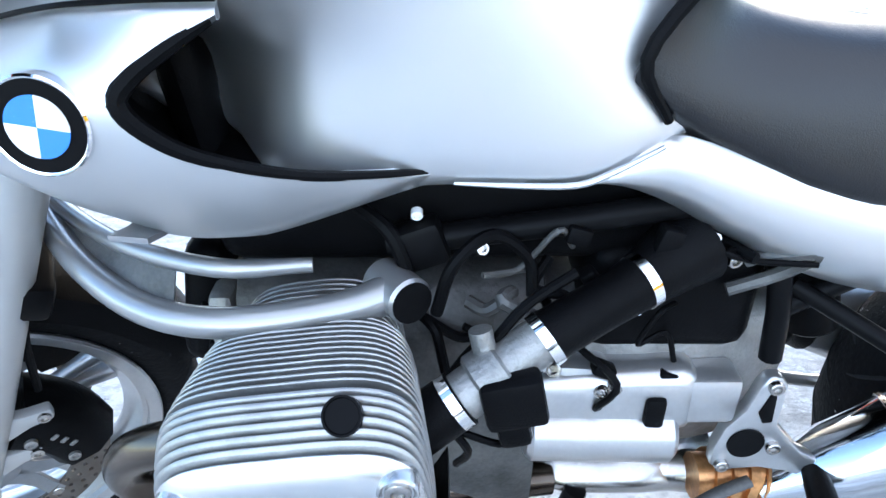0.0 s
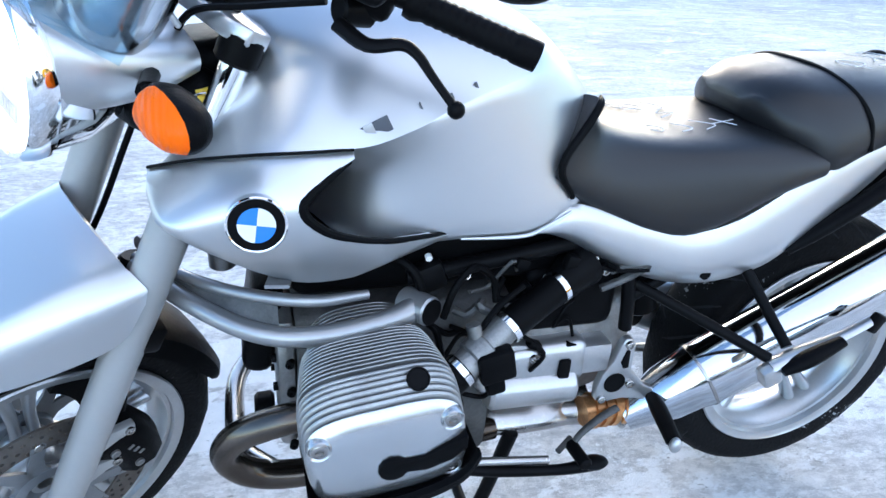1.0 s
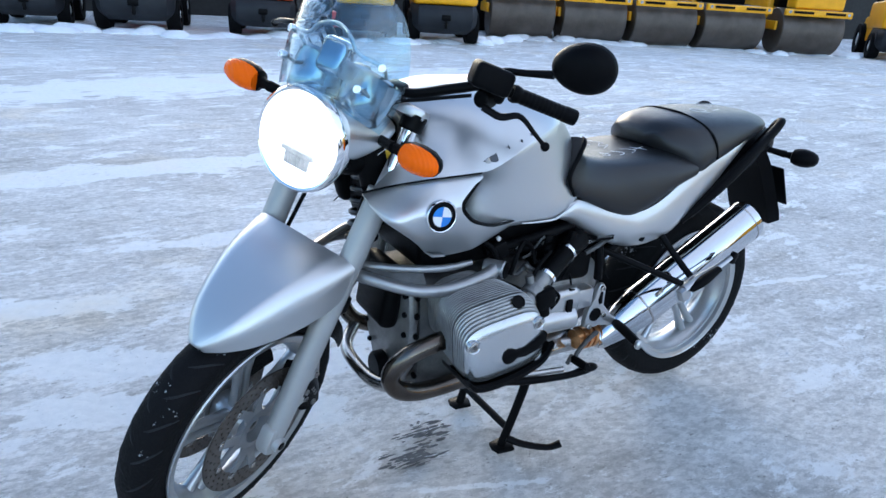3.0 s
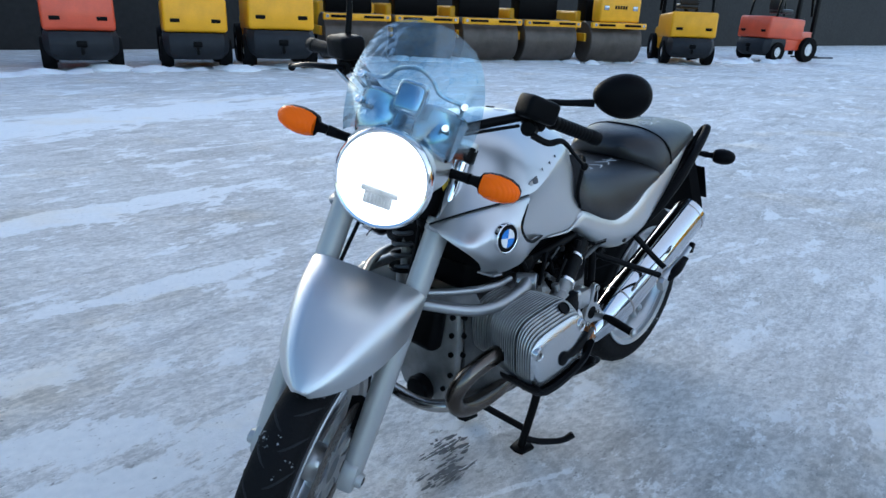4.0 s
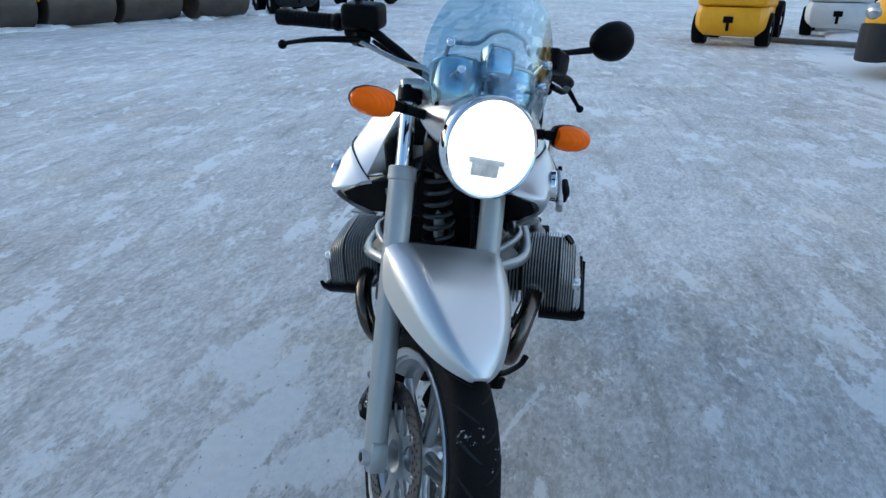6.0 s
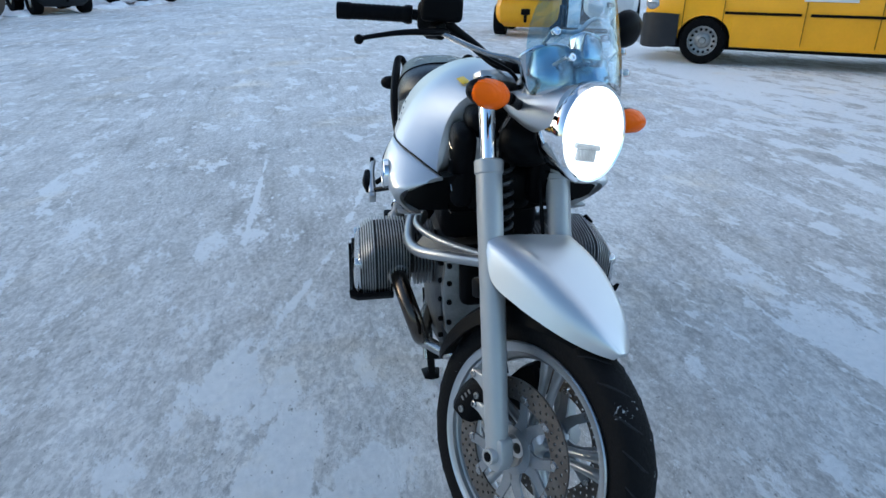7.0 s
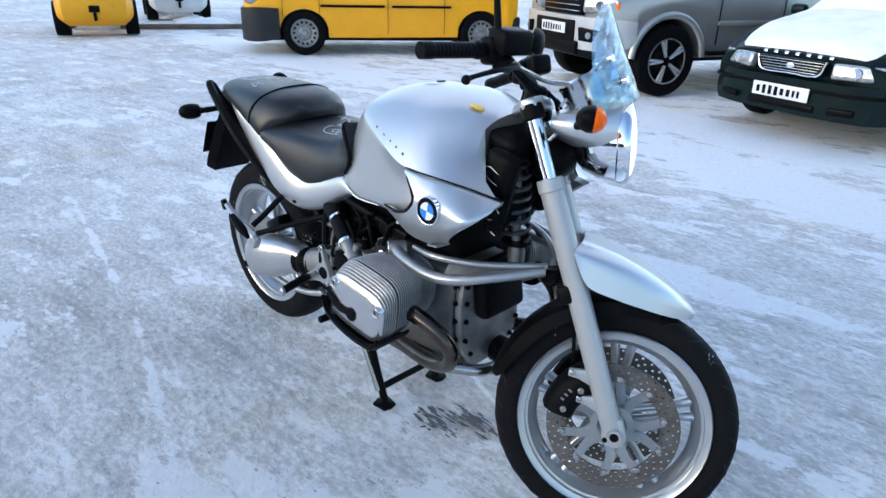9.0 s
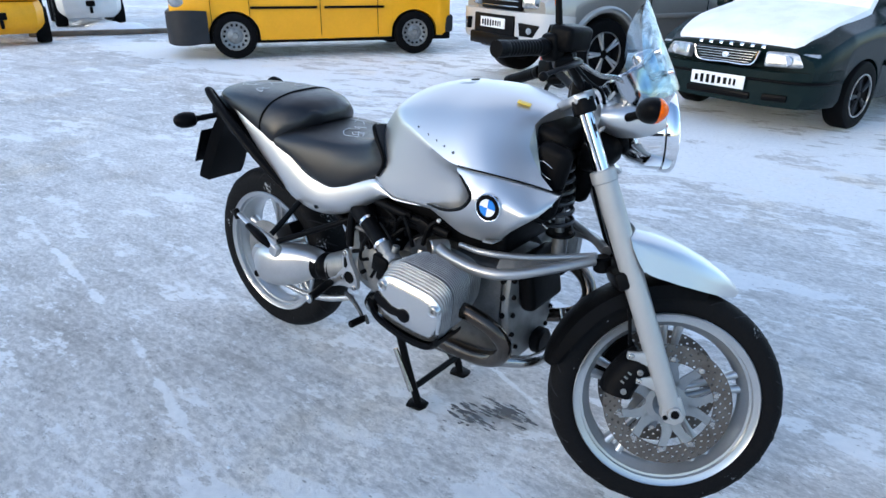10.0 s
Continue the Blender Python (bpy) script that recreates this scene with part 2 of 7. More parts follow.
    col = mix(ramp(lines, 0.553, 0.580, (0, 0, 0), (0.95, 0.95, 0.95)), col, snow)
    fleck = ramp(noise_at(22, 12, (0.5, 1, 1), 0.1, 0.84), 0.555, 0.59, (0, 0, 0), (0.85, 0.85, 0.85))
    col = mix(fleck, col, snow)
    tan = ramp(noise_at(1.1, 6, (0.8, 1, 1), 0.7, 0.6), 0.56, 0.70, (1, 1, 1), (1.0, 0.945, 0.86))
    col = mix(1.0, col, tan, "MULTIPLY")
    speck = ramp(noise_at(80, 4, (0.6, 1, 1)), 0.28, 0.35, (0.50, 0.49, 0.48), (1, 1, 1))
    col = mix(1.0, col, speck, "MULTIPLY")
    nt.links.new(col, b.inputs["Base Color"])
    b.inputs["Specular IOR Level"].default_value = 0.15
    rg = nt.nodes.new("ShaderNodeMapRange")
    rg.inputs["To Min"].default_value, rg.inputs["To Max"].default_value = 0.42, 0.85
    nt.links.new(noise_at(6, 6), rg.inputs["Value"])
    nt.links.new(rg.outputs[0], b.inputs["Roughness"])
    bn = nt.nodes.new("ShaderNodeBump")
    bn.inputs["Strength"].default_value, bn.inputs["Distance"].default_value = 0.9, 0.03
    nt.links.new(noise_at(20, 12, (0.7, 1, 1), 0.2, 0.8), bn.inputs["Height"])
    nt.links.new(bn.outputs[0], b.inputs["Normal"])
    return m


M_GROUND = snow_ground()
M_SNOW = mat("loose_snow", (0.80, 0.82, 0.85), 0.8, 0.0, 0.12, 5, 0.8, 40)
M_STAIN = mat("oily_ice_stain", (0.14, 0.142, 0.145), 0.8, 0.0, 0.4, 40, 0.3, 100, spec=0.08)

# ---- mesh helpers ----
def V(*a):
    return Vector(a)


def part(name, bm, material, parent, label="", m=None, flat=False, angle=40):
    """Links a bmesh as one mesh object under a thing or a part."""
    if m is not None:
        bm.transform(m)
    bmesh.ops.recalc_face_normals(bm, faces=bm.faces)
    me = bpy.data.meshes.new(name)
    bm.to_mesh(me)
    bm.free()
    me.materials.append(material)
    me.polygons.foreach_set("use_smooth", [not flat] * len(me.polygons))
    if not flat:
        me.set_sharp_from_angle(angle=radians(angle))
    ob = new(name, me)
    ob.parent = parent
    if label:
        ob["label"] = label
    return ob


def thing(name, label, category, m=None, group="", kind=""):
    ob = new(name)
    ob.empty_display_size = 0.1
    if m is not None:
        ob.matrix_basis = m
    return tagged(ob, label, category, group, kind)


def spline(pts, sub):
    """Points along a Catmull-Rom curve; every point a tuple of any length."""
    pts = [np.array(p, float) for p in pts]
    ext = [2 * pts[0] - pts[1], *pts, 2 * pts[-1] - pts[-2]]
    out = []
    for i in range(1, len(ext) - 2):
        p0, p1, p2, p3 = ext[i - 1:i + 3]
        for k in range(sub):
            t = k / sub
            out.append(0.5 * (2 * p1 + (p2 - p0) * t + (2 * p0 - 5 * p1 + 4 * p2 - p3) * t * t + (3 * p1 - p0 - 3 * p2 + p3) * t ** 3))
    out.append(pts[-1])
    return out


def loft(bm, rings, closed=True, cap=True):
    vs = [[bm.verts.new(p) for p in r] for r in rings]
    n = len(vs[0])
    for a, b in zip(vs, vs[1:]):
        for i in range(n if closed else n - 1):
            j = (i + 1) % n
            try:
                bm.faces.new((a[i], a[j], b[j], b[i]))
            except ValueError:
                pass
    if cap and closed:
        for r in (vs[0], vs[-1]):
            try:
                bm.faces.new(r)
            except ValueError:
                pass
    return vs


def tube(bm, pts, r, seg=10, sub=5, flat=1.0, up=(0, 0, 1)):
    """A swept round bar. r: one radius, or one for each point. flat squashes it along 'up'."""
    rs = r if isinstance(r, (list, tuple)) else [r] * len(pts)
    samples = spline([(*p, q) for p, q in zip(pts, rs)], sub) if len(pts) > 2 else [np.array((*p, q), float) for p, q in zip(pts, rs)]
    P = [Vector(s[:3]) for s in samples]
    rings, side = [], None
    for i, p in enumerate(P):
        d = (P[min(i + 1, len(P) - 1)] - P[max(i - 1, 0)]).normalized()
        if side is None:
            side = d.cross(Vector(up))
            if side.length < 1e-3:
                side = d.cross(Vector((1, 0, 0)))
        side = (side - d * side.dot(d)).normalized()
        nrm = side.cross(d)
        q = samples[i][3]
        rings.append([p + side * math.cos(a) * q + nrm * math.sin(a) * q * flat for a in (2 * math.pi * k / seg for k in range(seg))])
    loft(bm, rings)


def lathe(bm, prof, seg=48, m=None, closed_profile=False):
    """Turns a profile of (radius, offset) about the y axis."""
    rings = []
    for k in range(seg):
        a = 2 * math.pi * k / seg
        ring = [Vector((math.cos(a) * r, o, math.sin(a) * r)) for r, o in prof]
        rings.append([m @ p for p in ring] if m is not None else ring)
    vs = [[bm.verts.new(p) for p in r] for r in rings]
    n = len(prof)
    for i in range(seg):
        a, b = vs[i], vs[(i + 1) % seg]
        for j in range(n if closed_profile else n - 1):
            k = (j + 1) % n
            bm.faces.new((a[j], a[k], b[k], b[j]))
    if not closed_profile:
        for j in (0, n - 1):
            if prof[j][0] > 1e-5:
                bm.faces.new([vs[i][j] for i in range(seg)])
    bmesh.ops.remove_doubles(bm, verts=bm.verts, dist=1e-6)


def rbox(bm, c, size, bev=0.004, rot=(0, 0, 0), seg=2):
    t = bmesh.new()
    bmesh.ops.create_cube(t, size=1)
    bmesh.ops.scale(t, vec=size, verts=t.verts)
    if bev:
        bmesh.ops.bevel(t, geom=t.edges[:], offset=bev, segments=seg, profile=0.5, affect="EDGES")
    t.transform(pose(*c, *rot))
    join(bm, t)


def join(bm, other):
    me = bpy.data.meshes.new("tmp")
    other.to_mesh(me)
    other.free()
    bm.from_mesh(me)
    bpy.data.meshes.remove(me)


def prism(bm, outline, y0, y1, bev=0.003, m=None, seg=2):
    """An outline of (x, z) points, given thickness from y0 to y1."""
    t = bmesh.new()
    f = t.faces.new([t.verts.new((x, y0, z)) for x, z in outline])
    ext = bmesh.ops.extrude_face_region(t, geom=[f])
    bmesh.ops.translate(t, vec=(0, y1 - y0, 0), verts=[v for v in ext["geom"] if isinstance(v, bmesh.types.BMVert)])
    bmesh.ops.recalc_face_normals(t, faces=t.faces)
    if bev:
        es = [e for e in t.edges if len(e.link_faces) == 2 and e.calc_face_angle(0) > radians(50)]
        bmesh.ops.bevel(t, geom=es, offset=bev, segments=seg, profile=0.5, affect="EDGES")
    if m is not None:
        t.transform(m)
    join(bm, t)


def blob(bm, c, size, m=None, seg=20, power=2.0):
    """A rounded lump with half sizes; power above 2 makes it boxier."""
    t = bmesh.new()
    bmesh.ops.create_uvsphere(t, u_segments=seg, v_segments=seg // 2, radius=1)
    for v in t.verts:
        p = v.co
        k = (abs(p.x) ** power + abs(p.y) ** power + abs(p.z) ** power) ** (-1 / power)
        v.co = Vector((p.x * k * size[0], p.y * k * size[1], p.z * k * size[2]))
    t.transform(Matrix.Translation(c) @ (m if m is not None else Matrix.Identity(4)))
    join(bm, t)


def cyl(bm, a, b, r, r2=None, seg=20, bev=0.0):
    """A round bar from a to b, its ends chamfered."""
    a, b = Vector(a), Vector(b)
    d = b - a
    L = d.length
    m = Matrix.Translation(a) @ d.to_track_quat("Y", "Z").to_matrix().to_4x4()
    r2 = r if r2 is None else r2
    prof = [(0, 0), (r - bev, 0), (r, bev), (r2, L - bev), (r2 - bev, L), (0, L)] if bev else [(0, 0), (r, 0), (r2, L), (0, L)]
    t = bmesh.new()
    lathe(t, prof, seg, m)
    join(bm, t)


def bolt(bm, c, d, r=0.008, h=0.006):
    """A socket-head screw at c, its head towards d."""
    d = Vector(d).normalized()
    m = Matrix.Translation(c) @ d.to_track_quat("Y", "Z").to_matrix().to_4x4()
    t = bmesh.new()
    lathe(t, [(0, h * 0.4), (r * 0.5, h * 0.4), (r * 0.55, h), (r * 0.85, h), (r, h * 0.8), (r, -h)], 12, m)
    join(bm, t)


# ---- ground ----
def build_ground():
    bm = bmesh.new()
    xs = sorted({round(v, 3) for v in [*np.arange(-6, 4.01, 0.16), *np.arange(-40, 20, 2.0), -400, -200, -100, -60, 40, 80, 200, 400]})
    ys = sorted({round(v, 3) for v in [*np.arange(-5, 5.01, 0.16), *np.arange(-40, 40, 2.0), -400, -200, -100, -60, 60, 100, 200, 400]})
    grid = []
    for y in ys:
        row = []
        for x in xs:
            far = math.hypot(x, y)
            z = 0.012 * noise.noise((x * 0.7, y * 0.9, 1.0)) + 0.006 * noise.noise((x * 2.6, y * 3.1, 4.0))
            z *= min(1, max(0.25, (far - 0.3) / 1.5)) if far < 30 else 0
            row.append(bm.verts.new((x, y, z - 0.006)))
        grid.append(row)
    for a, b in zip(grid, grid[1:]):
        for i in range(len(xs) - 1):
            bm.faces.new((a[i], a[i + 1], b[i + 1], b[i]))
    ob = part("ground", bm, M_GROUND, None)
    tagged(ob, "yard of packed snow and grey ice with tyre tracks", "ground", kind="structure")


build_ground()

# ---- motorcycle ----
bike = thing("motorcycle", "silver naked motorcycle with boxer engine on its centre stand", "motorcycle")
AXIS = Vector((0.70, 0.015, 0.298))
STEER = Matrix.Translation(AXIS) @ Matrix.Rotation(DELTA, 4, Vector((-math.sin(RAKE), 0, math.cos(RAKE)))) @ Matrix.Translation(-AXIS)


def wheel(name, c, R, halfw, rim_half, m, tread_seed, label):
    """A cast wheel at c with its axle along y: tyre with cut tread, rim, hub and five pairs of spokes."""
    rim_r = 0.216
    w = thing_part(name, label)
    T = Matrix.Translation(c)
    M = m @ T
    prof = []
    for k in range(15):
        a = math.pi * k / 14
        y = -math.cos(a)
        rr = rim_r + 0.018 + (R - rim_r - 0.018) * max(math.sin(a), 0) ** 0.62
        prof.append((rr, y * halfw * (0.72 + 0.28 * math.sin(a) ** 0.8)))
    bm = bmesh.new()
    lathe(bm, [(rim_r + 0.004, -rim_half * 0.6), *prof, (rim_r + 0.004, rim_half * 0.6)], 72, closed_profile=True)
    part("tyre", bm, M_TYRE, w, "black road tyre with grooved tread", M)
    bm = bmesh.new()
    half = [(rim_r - 0.026, 0.0), (rim_r - 0.020, rim_half * 0.35), (rim_r - 0.012, rim_half * 0.55), (rim_r - 0.008, rim_half * 0.66), (rim_r - 0.006, rim_half * 0.74), (rim_r + 0.0005, rim_half * 0.76), (rim_r + 0.0015, rim_half * 0.96), (rim_r + 0.013, rim_half), (rim_r + 0.0175, rim_half + 0.003), (rim_r + 0.020, rim_half), (rim_r + 0.018, rim_half - 0.008), (rim_r + 0.002, rim_half * 0.7)]
    lathe(bm, half + [(r, -o) for r, o in half[:0:-1]], 72, closed_profile=True)
    part("rim", bm, M_RIM, w, "", M)
    bm = bmesh.new()
    lathe(bm, [(0.012, -0.05), (0.034, -0.05), (0.04, -0.044), (0.046, -0.02), (0.046, 0.02), (0.04, 0.044), (0.034, 0.05), (0.012, 0.05)], 32, closed_profile=True)
    part("hub", bm, M_ALLOY, w, "", M)
    grooves = bmesh.new()
    for k in range(26):
        a0 = 2 * math.pi * (k + tread_seed) / 26
        for s in (-1, 1):
            path = []
            for q in range(5):
                f = 0.08 + 0.78 * q / 4
                a = a0 + s * 0.06 + 0.17 * (q / 4) ** 1.3
                yy = s * halfw * f
                b = math.acos(min(0.98, f * 0.97))
                rr = rim_r + 0.012 + (R - rim_r - 0.012) * math.sin(b) ** 0.62 - 0.0020
                path.append((math.cos(a) * rr, yy * (0.72 + 0.28 * math.sin(b) ** 0.8) / 1.0, math.sin(a) * rr))
            tube(grooves, path, [0.0022, 0.0034, 0.0034, 0.003, 0.0015], 5, 2)
    part("tread_groove", grooves, M_GROOVE, w, "", M)["kind"] = "stuff"
    return w, M


def thing_part(name, label="", parent=None):
    """An Empty that gathers the pieces of one part of the motorcycle."""
    ob = new(name)
    ob.parent = parent or bike
    ob.empty_display_size = 0.05
    if label:
        ob["label"] = label
    return ob


def spokes(w, M, pairs, gap, thick, width):
    for k in range(pairs):
        a = 2 * math.pi * k / pairs + 0.35
        for s in (-1, 1):
            bm = bmesh.new()
            p0 = Vector((math.cos(a + s * 0.35) * 0.040, 0, math.sin(a + s * 0.35) * 0.040))
            p1 = Vector((math.cos(a + s * gap) * 0.125, 0, math.sin(a + s * gap) * 0.125))
            p2 = Vector((math.cos(a + s * gap) * 0.202, 0, math.sin(a + s * gap) * 0.202))
            tube(bm, [p0, p1, p2], [width, width * 0.85, width * 1.3], 12, 5, thick, up=(0, 1, 0))
            part("spoke", bm, M_RIM, w, "", M)


fw, FM = wheel("front_wheel", (0.748, 0, 0.300), 0.300, 0.060, 0.049, STEER, 0, "front wheel with silver cast rim and drilled brake discs")
spokes(fw, FM, 5, 0.105, 1.3, 0.0105)
rw, RM = wheel("rear_wheel", (-0.742, 0, 0.332), 0.318, 0.085, 0.066, Matrix.Identity(4), 0.4, "rear wheel with silver cast rim and wide tyre")
spokes(rw, RM, 5, 0.115, 1.3, 0.0125)


def drilled_ring(y, t, radii, count, hole, skew):
    """A flat ring with drilled holes: a skewed grid of cells, each with an eight-sided hole through it."""
    verts, faces, seen = [], [], {}

    def put(r, a, o):
        p = (round(math.cos(a) * r, 5), round(y + o, 5), round(math.sin(a) * r, 5))
        if p not in seen:
            seen[p] = len(verts)
            verts.append(p)
        return seen[p]

    step = 2 * math.pi / count
    for j in range(len(radii) - 1):
        r0, r1 = radii[j], radii[j + 1]
        rm = (r0 + r1) / 2
        for k in range(count):
            a0 = k * step + j * skew
            am = a0 + step / 2
            cell = [(r0, a0), (r0, am), (r0, a0 + step), (rm, a0 + step), (r1, a0 + step), (r1, am), (r1, a0), (rm, a0)]
            inner = []
            for r, a in cell:
                dr, da = r - rm, (a - am) * rm
                n = math.hypot(dr, da)
                inner.append((rm + dr / n * hole, am + da / n * hole / rm))
            for o in (-t, t):
                for i in range(8):
                    q = (i + 1) % 8
                    faces.append([put(*cell[i], o), put(*cell[q], o), put(*inner[q], o), put(*inner[i], o)])
            for i in range(8):
                q = (i + 1) % 8
                faces.append([put(*inner[i], -t), put(*inner[q], -t), put(*inner[q], t), put(*inner[i], t)])
            for c0, c1 in ((0, 1), (1, 2)) if j == 0 else ((4, 5), (5, 6)) if j == len(radii) - 2 else ():
                faces.append([put(*cell[c0], -t), put(*cell[c1], -t), put(*cell[c1], t), put(*cell[c0], t)])
    me = bpy.data.meshes.new("tmp")
    me.from_pydata(verts, [], faces)
    bm = bmesh.new()
    bm.from_mesh(me)
    bpy.data.meshes.remove(me)
    return bm


def brake_disc(y):
    s = 1 if y > 0 else -1
    part("brake_disc", drilled_ring(y, 0.0025, (0.114, 0.1255, 0.137, 0.1485, 0.160), 36, 0.0037, math.pi / 36), M_DISC, fw, "brown-grey drilled brake disc", FM, angle=30)
    # cast carrier: forked arms from the hub to the disc's inner edge, with a rivet at each end
    for k in range(5):
        a = 2 * math.pi * (k + 0.03) / 5
        u, q = Vector((math.cos(a), 0, math.sin(a))), Vector((-math.sin(a), 0, math.cos(a)))
        bm = bmesh.new()
        for e in (-1, 1):
            rings = []
            for r, off, w in ((0.038, 0.012, 0.016), (0.062, 0.010, 0.014), (0.084, 0.018, 0.0125), (0.102, 0.030, 0.0125), (0.114, 0.036, 0.0125), (0.122, 0.037, 0.009)):
                c = u * r + q * off * e + V(0, y - 0.004 * s * (0.118 - r) * 20, 0)
                rings.append([c + q * w - V(0, 0.003, 0), c + q * w + V(0, 0.003, 0), c - q * w + V(0, 0.003, 0), c - q * w - V(0, 0.003, 0)])
            loft(bm, rings)
        part("carrier_arm", bm, M_CARRIER, fw, "", FM)
        for e in (-1, 1):
            bm = bmesh.new()
            c = u * 0.1165 + q * 0.038 * e + V(0, y, 0)
            cyl(bm, c - V(0, 0.005, 0), c + V(0, 0.005, 0), 0.0075, seg=12, bev=0.001)
            part("disc_rivet", bm, M_STEEL, fw, "", FM)
    bm = bmesh.new()
    lathe(bm, [(0.020, y * 0.72), (0.050, y * 0.72), (0.053, y * 0.80), (0.053, y * 0.97), (0.036, y)], 32, closed_profile=True)
    part("disc_carrier", bm, M_CARRIER, fw, "", FM)


brake_disc(-0.068)
brake_disc(0.068)


def leg_at(z):
    """The x of the fork leg's centre line at height z, steering straight."""
    return 0.751 + (z - 0.300) * (0.497 - 0.751) / (0.871 - 0.300)


def fork(s):
    f = thing_part("fork_leg", "grey telescopic fork leg with chrome upper tube")
    y = 0.112 * s
    bm = bmesh.new()
    tube(bm, [(leg_at(0.285), y, 0.285), (leg_at(0.31), y, 0.31), (leg_at(0.42), y, 0.42), (leg_at(0.62), y, 0.62), (leg_at(0.80), y, 0.80), (leg_at(0.871), y, 0.871)],
         [0.019, 0.024, 0.0265, 0.0275, 0.0285, 0.0285], 20, 4)
    cyl(bm, (leg_at(0.845), y, 0.845), (leg_at(0.874), y, 0.874), 0.0315, seg=24, bev=0.003)
    part("slider", bm, M_FORK, f, "", STEER)
    # cast foot round the axle
    bm = bmesh.new()
    hull = [(0.728, 0.345), (0.722, 0.318), (0.724, 0.287), (0.738, 0.272), (0.760, 0.269), (0.779, 0.281), (0.783, 0.302), (0.774, 0.322), (0.764, 0.345)]
    prism(bm, hull, y - 0.021 * s, y + 0.017 * s, 0.007)
    part("foot", bm, M_FORK, f, "", STEER)
    bm = bmesh.new()
    cyl(bm, (leg_at(0.86), y, 0.86), (leg_at(1.03), y, 1.03), 0.0178, seg=20)
    part("stanchion", bm, M_CHROME, f, "", STEER)
    bm = bmesh.new()
    cyl(bm, (leg_at(1.0), y, 1.0), (leg_at(1.035), y, 1.035), 0.027, seg=20, bev=0.004)
    part("clamp", bm, M_BLACKM, f, "", STEER)
    bm = bmesh.new()
    lathe(bm, [(0, 0.0), (0.010, 0.0), (0.011, 0.02), (0.016, 0.02), (0.018, 0.014), (0.018, -0.02), (0, -0.02)], 20, Matrix.Translation((0.752, y + 0.012 * s, 0.304)) @ (Matrix.Identity(4) if s > 0 else Matrix.Rotation(math.pi, 4, "Z")))
    part("axle_clamp", bm, M_FORK, f, "", STEER)
    bm = bmesh.new()
    cyl(bm, (0.752, y, 0.304), (0.752, y + 0.034 * s, 0.304), 0.0095, seg=12, bev=0.001)
    bolt(bm, (0.733, y + 0.017 * s, 0.288), (0, s, 0), 0.006, 0.004)
    part("axle", bm, M_BLACKM, f, "", STEER)
    # caliper bracket and caliper behind the leg
    bm = bmesh.new()
    for z0 in (0.37, 0.43):
        prism(bm, [(leg_at(z0) - 0.072, z0 - 0.009), (leg_at(z0) - 0.045, z0 - 0.012), (leg_at(z0) - 0.01, z0 - 0.026), (leg_at(z0) - 0.01, z0 + 0.020), (leg_at(z0) - 0.045, z0 + 0.011), (leg_at(z0) - 0.072, z0 + 0.009)], y - 0.006 * s, y + 0.010 * s, 0.004)
    part("caliper_bracket", bm, M_FORK, f, "", STEER)
    for z0 in (0.37, 0.43):
        bm = bmesh.new()
        bolt(bm, (leg_at(z0) - 0.062, y + 0.010 * s, z0), (0, s, 0), 0.0075, 0.004)
        part("bracket_bolt", bm, M_STEEL, f, "", STEER)
    bm = bmesh.new()
    C = Vector((0.748, 0, 0.300))
    for a0, a1 in ((2.2, 3.0),):
        rings = []
        for k in range(9):
            a = a0 + (a1 - a0) * k / 8
            u = Vector((math.cos(a), 0, math.sin(a)))
            e = 0.8 + 0.2 * math.sin(math.pi * k / 8)
            pr = [(0.098, 0.052), (0.100, 0.108), (0.116, 0.122), (0.150, 0.120), (0.172 * e + 0.165 * (1 - e), 0.104), (0.178, 0.066), (0.170, 0.046)]
            rings.append([C + u * r + V(0, o * s, 0) for r, o in pr])
        loft(bm, rings)
    cal = part("brake_caliper", bm, M_BLACK, f, "black brake caliper", STEER, angle=50)
    bm = bmesh.new()
    for a in (2.35, 2.85):
        c = C + Vector((math.cos(a), 0, math.sin(a))) * 0.128 + V(0, 0.122 * s, 0)
        bolt(bm, c, (0, s, 0), 0.0075, 0.004)
    u = Vector((math.cos(2.6), 0, math.sin(2.6)))
    q = Vector((-u.z, 0, u.x))
    for k in range(3):
        c = C + u * 0.142 + q * (k - 1) * 0.014 + V(0, 0.1215 * s, 0)
        rbox(bm, c, (0.005, 0.002, 0.010), 0.0005, (0, -math.degrees(2.6) + 90, 0))
    part("caliper_mark", bm, M_ALLOYD, f, "", STEER)
    # brake hose
    bm = bmesh.new()
    tube(bm, [(0.628, 0.095 * s, 0.45), (0.612, 0.10 * s, 0.54), (0.585, 0.09 * s, 0.62), (0.545, 0.085 * s, 0.70), (0.50, 0.07 * s, 0.82), (0.45, 0.05 * s, 0.95)], 0.0048, 8, 5)
    part("brake_hose", bm, M_BLACK, f, "", STEER)


fork(1)
fork(-1)

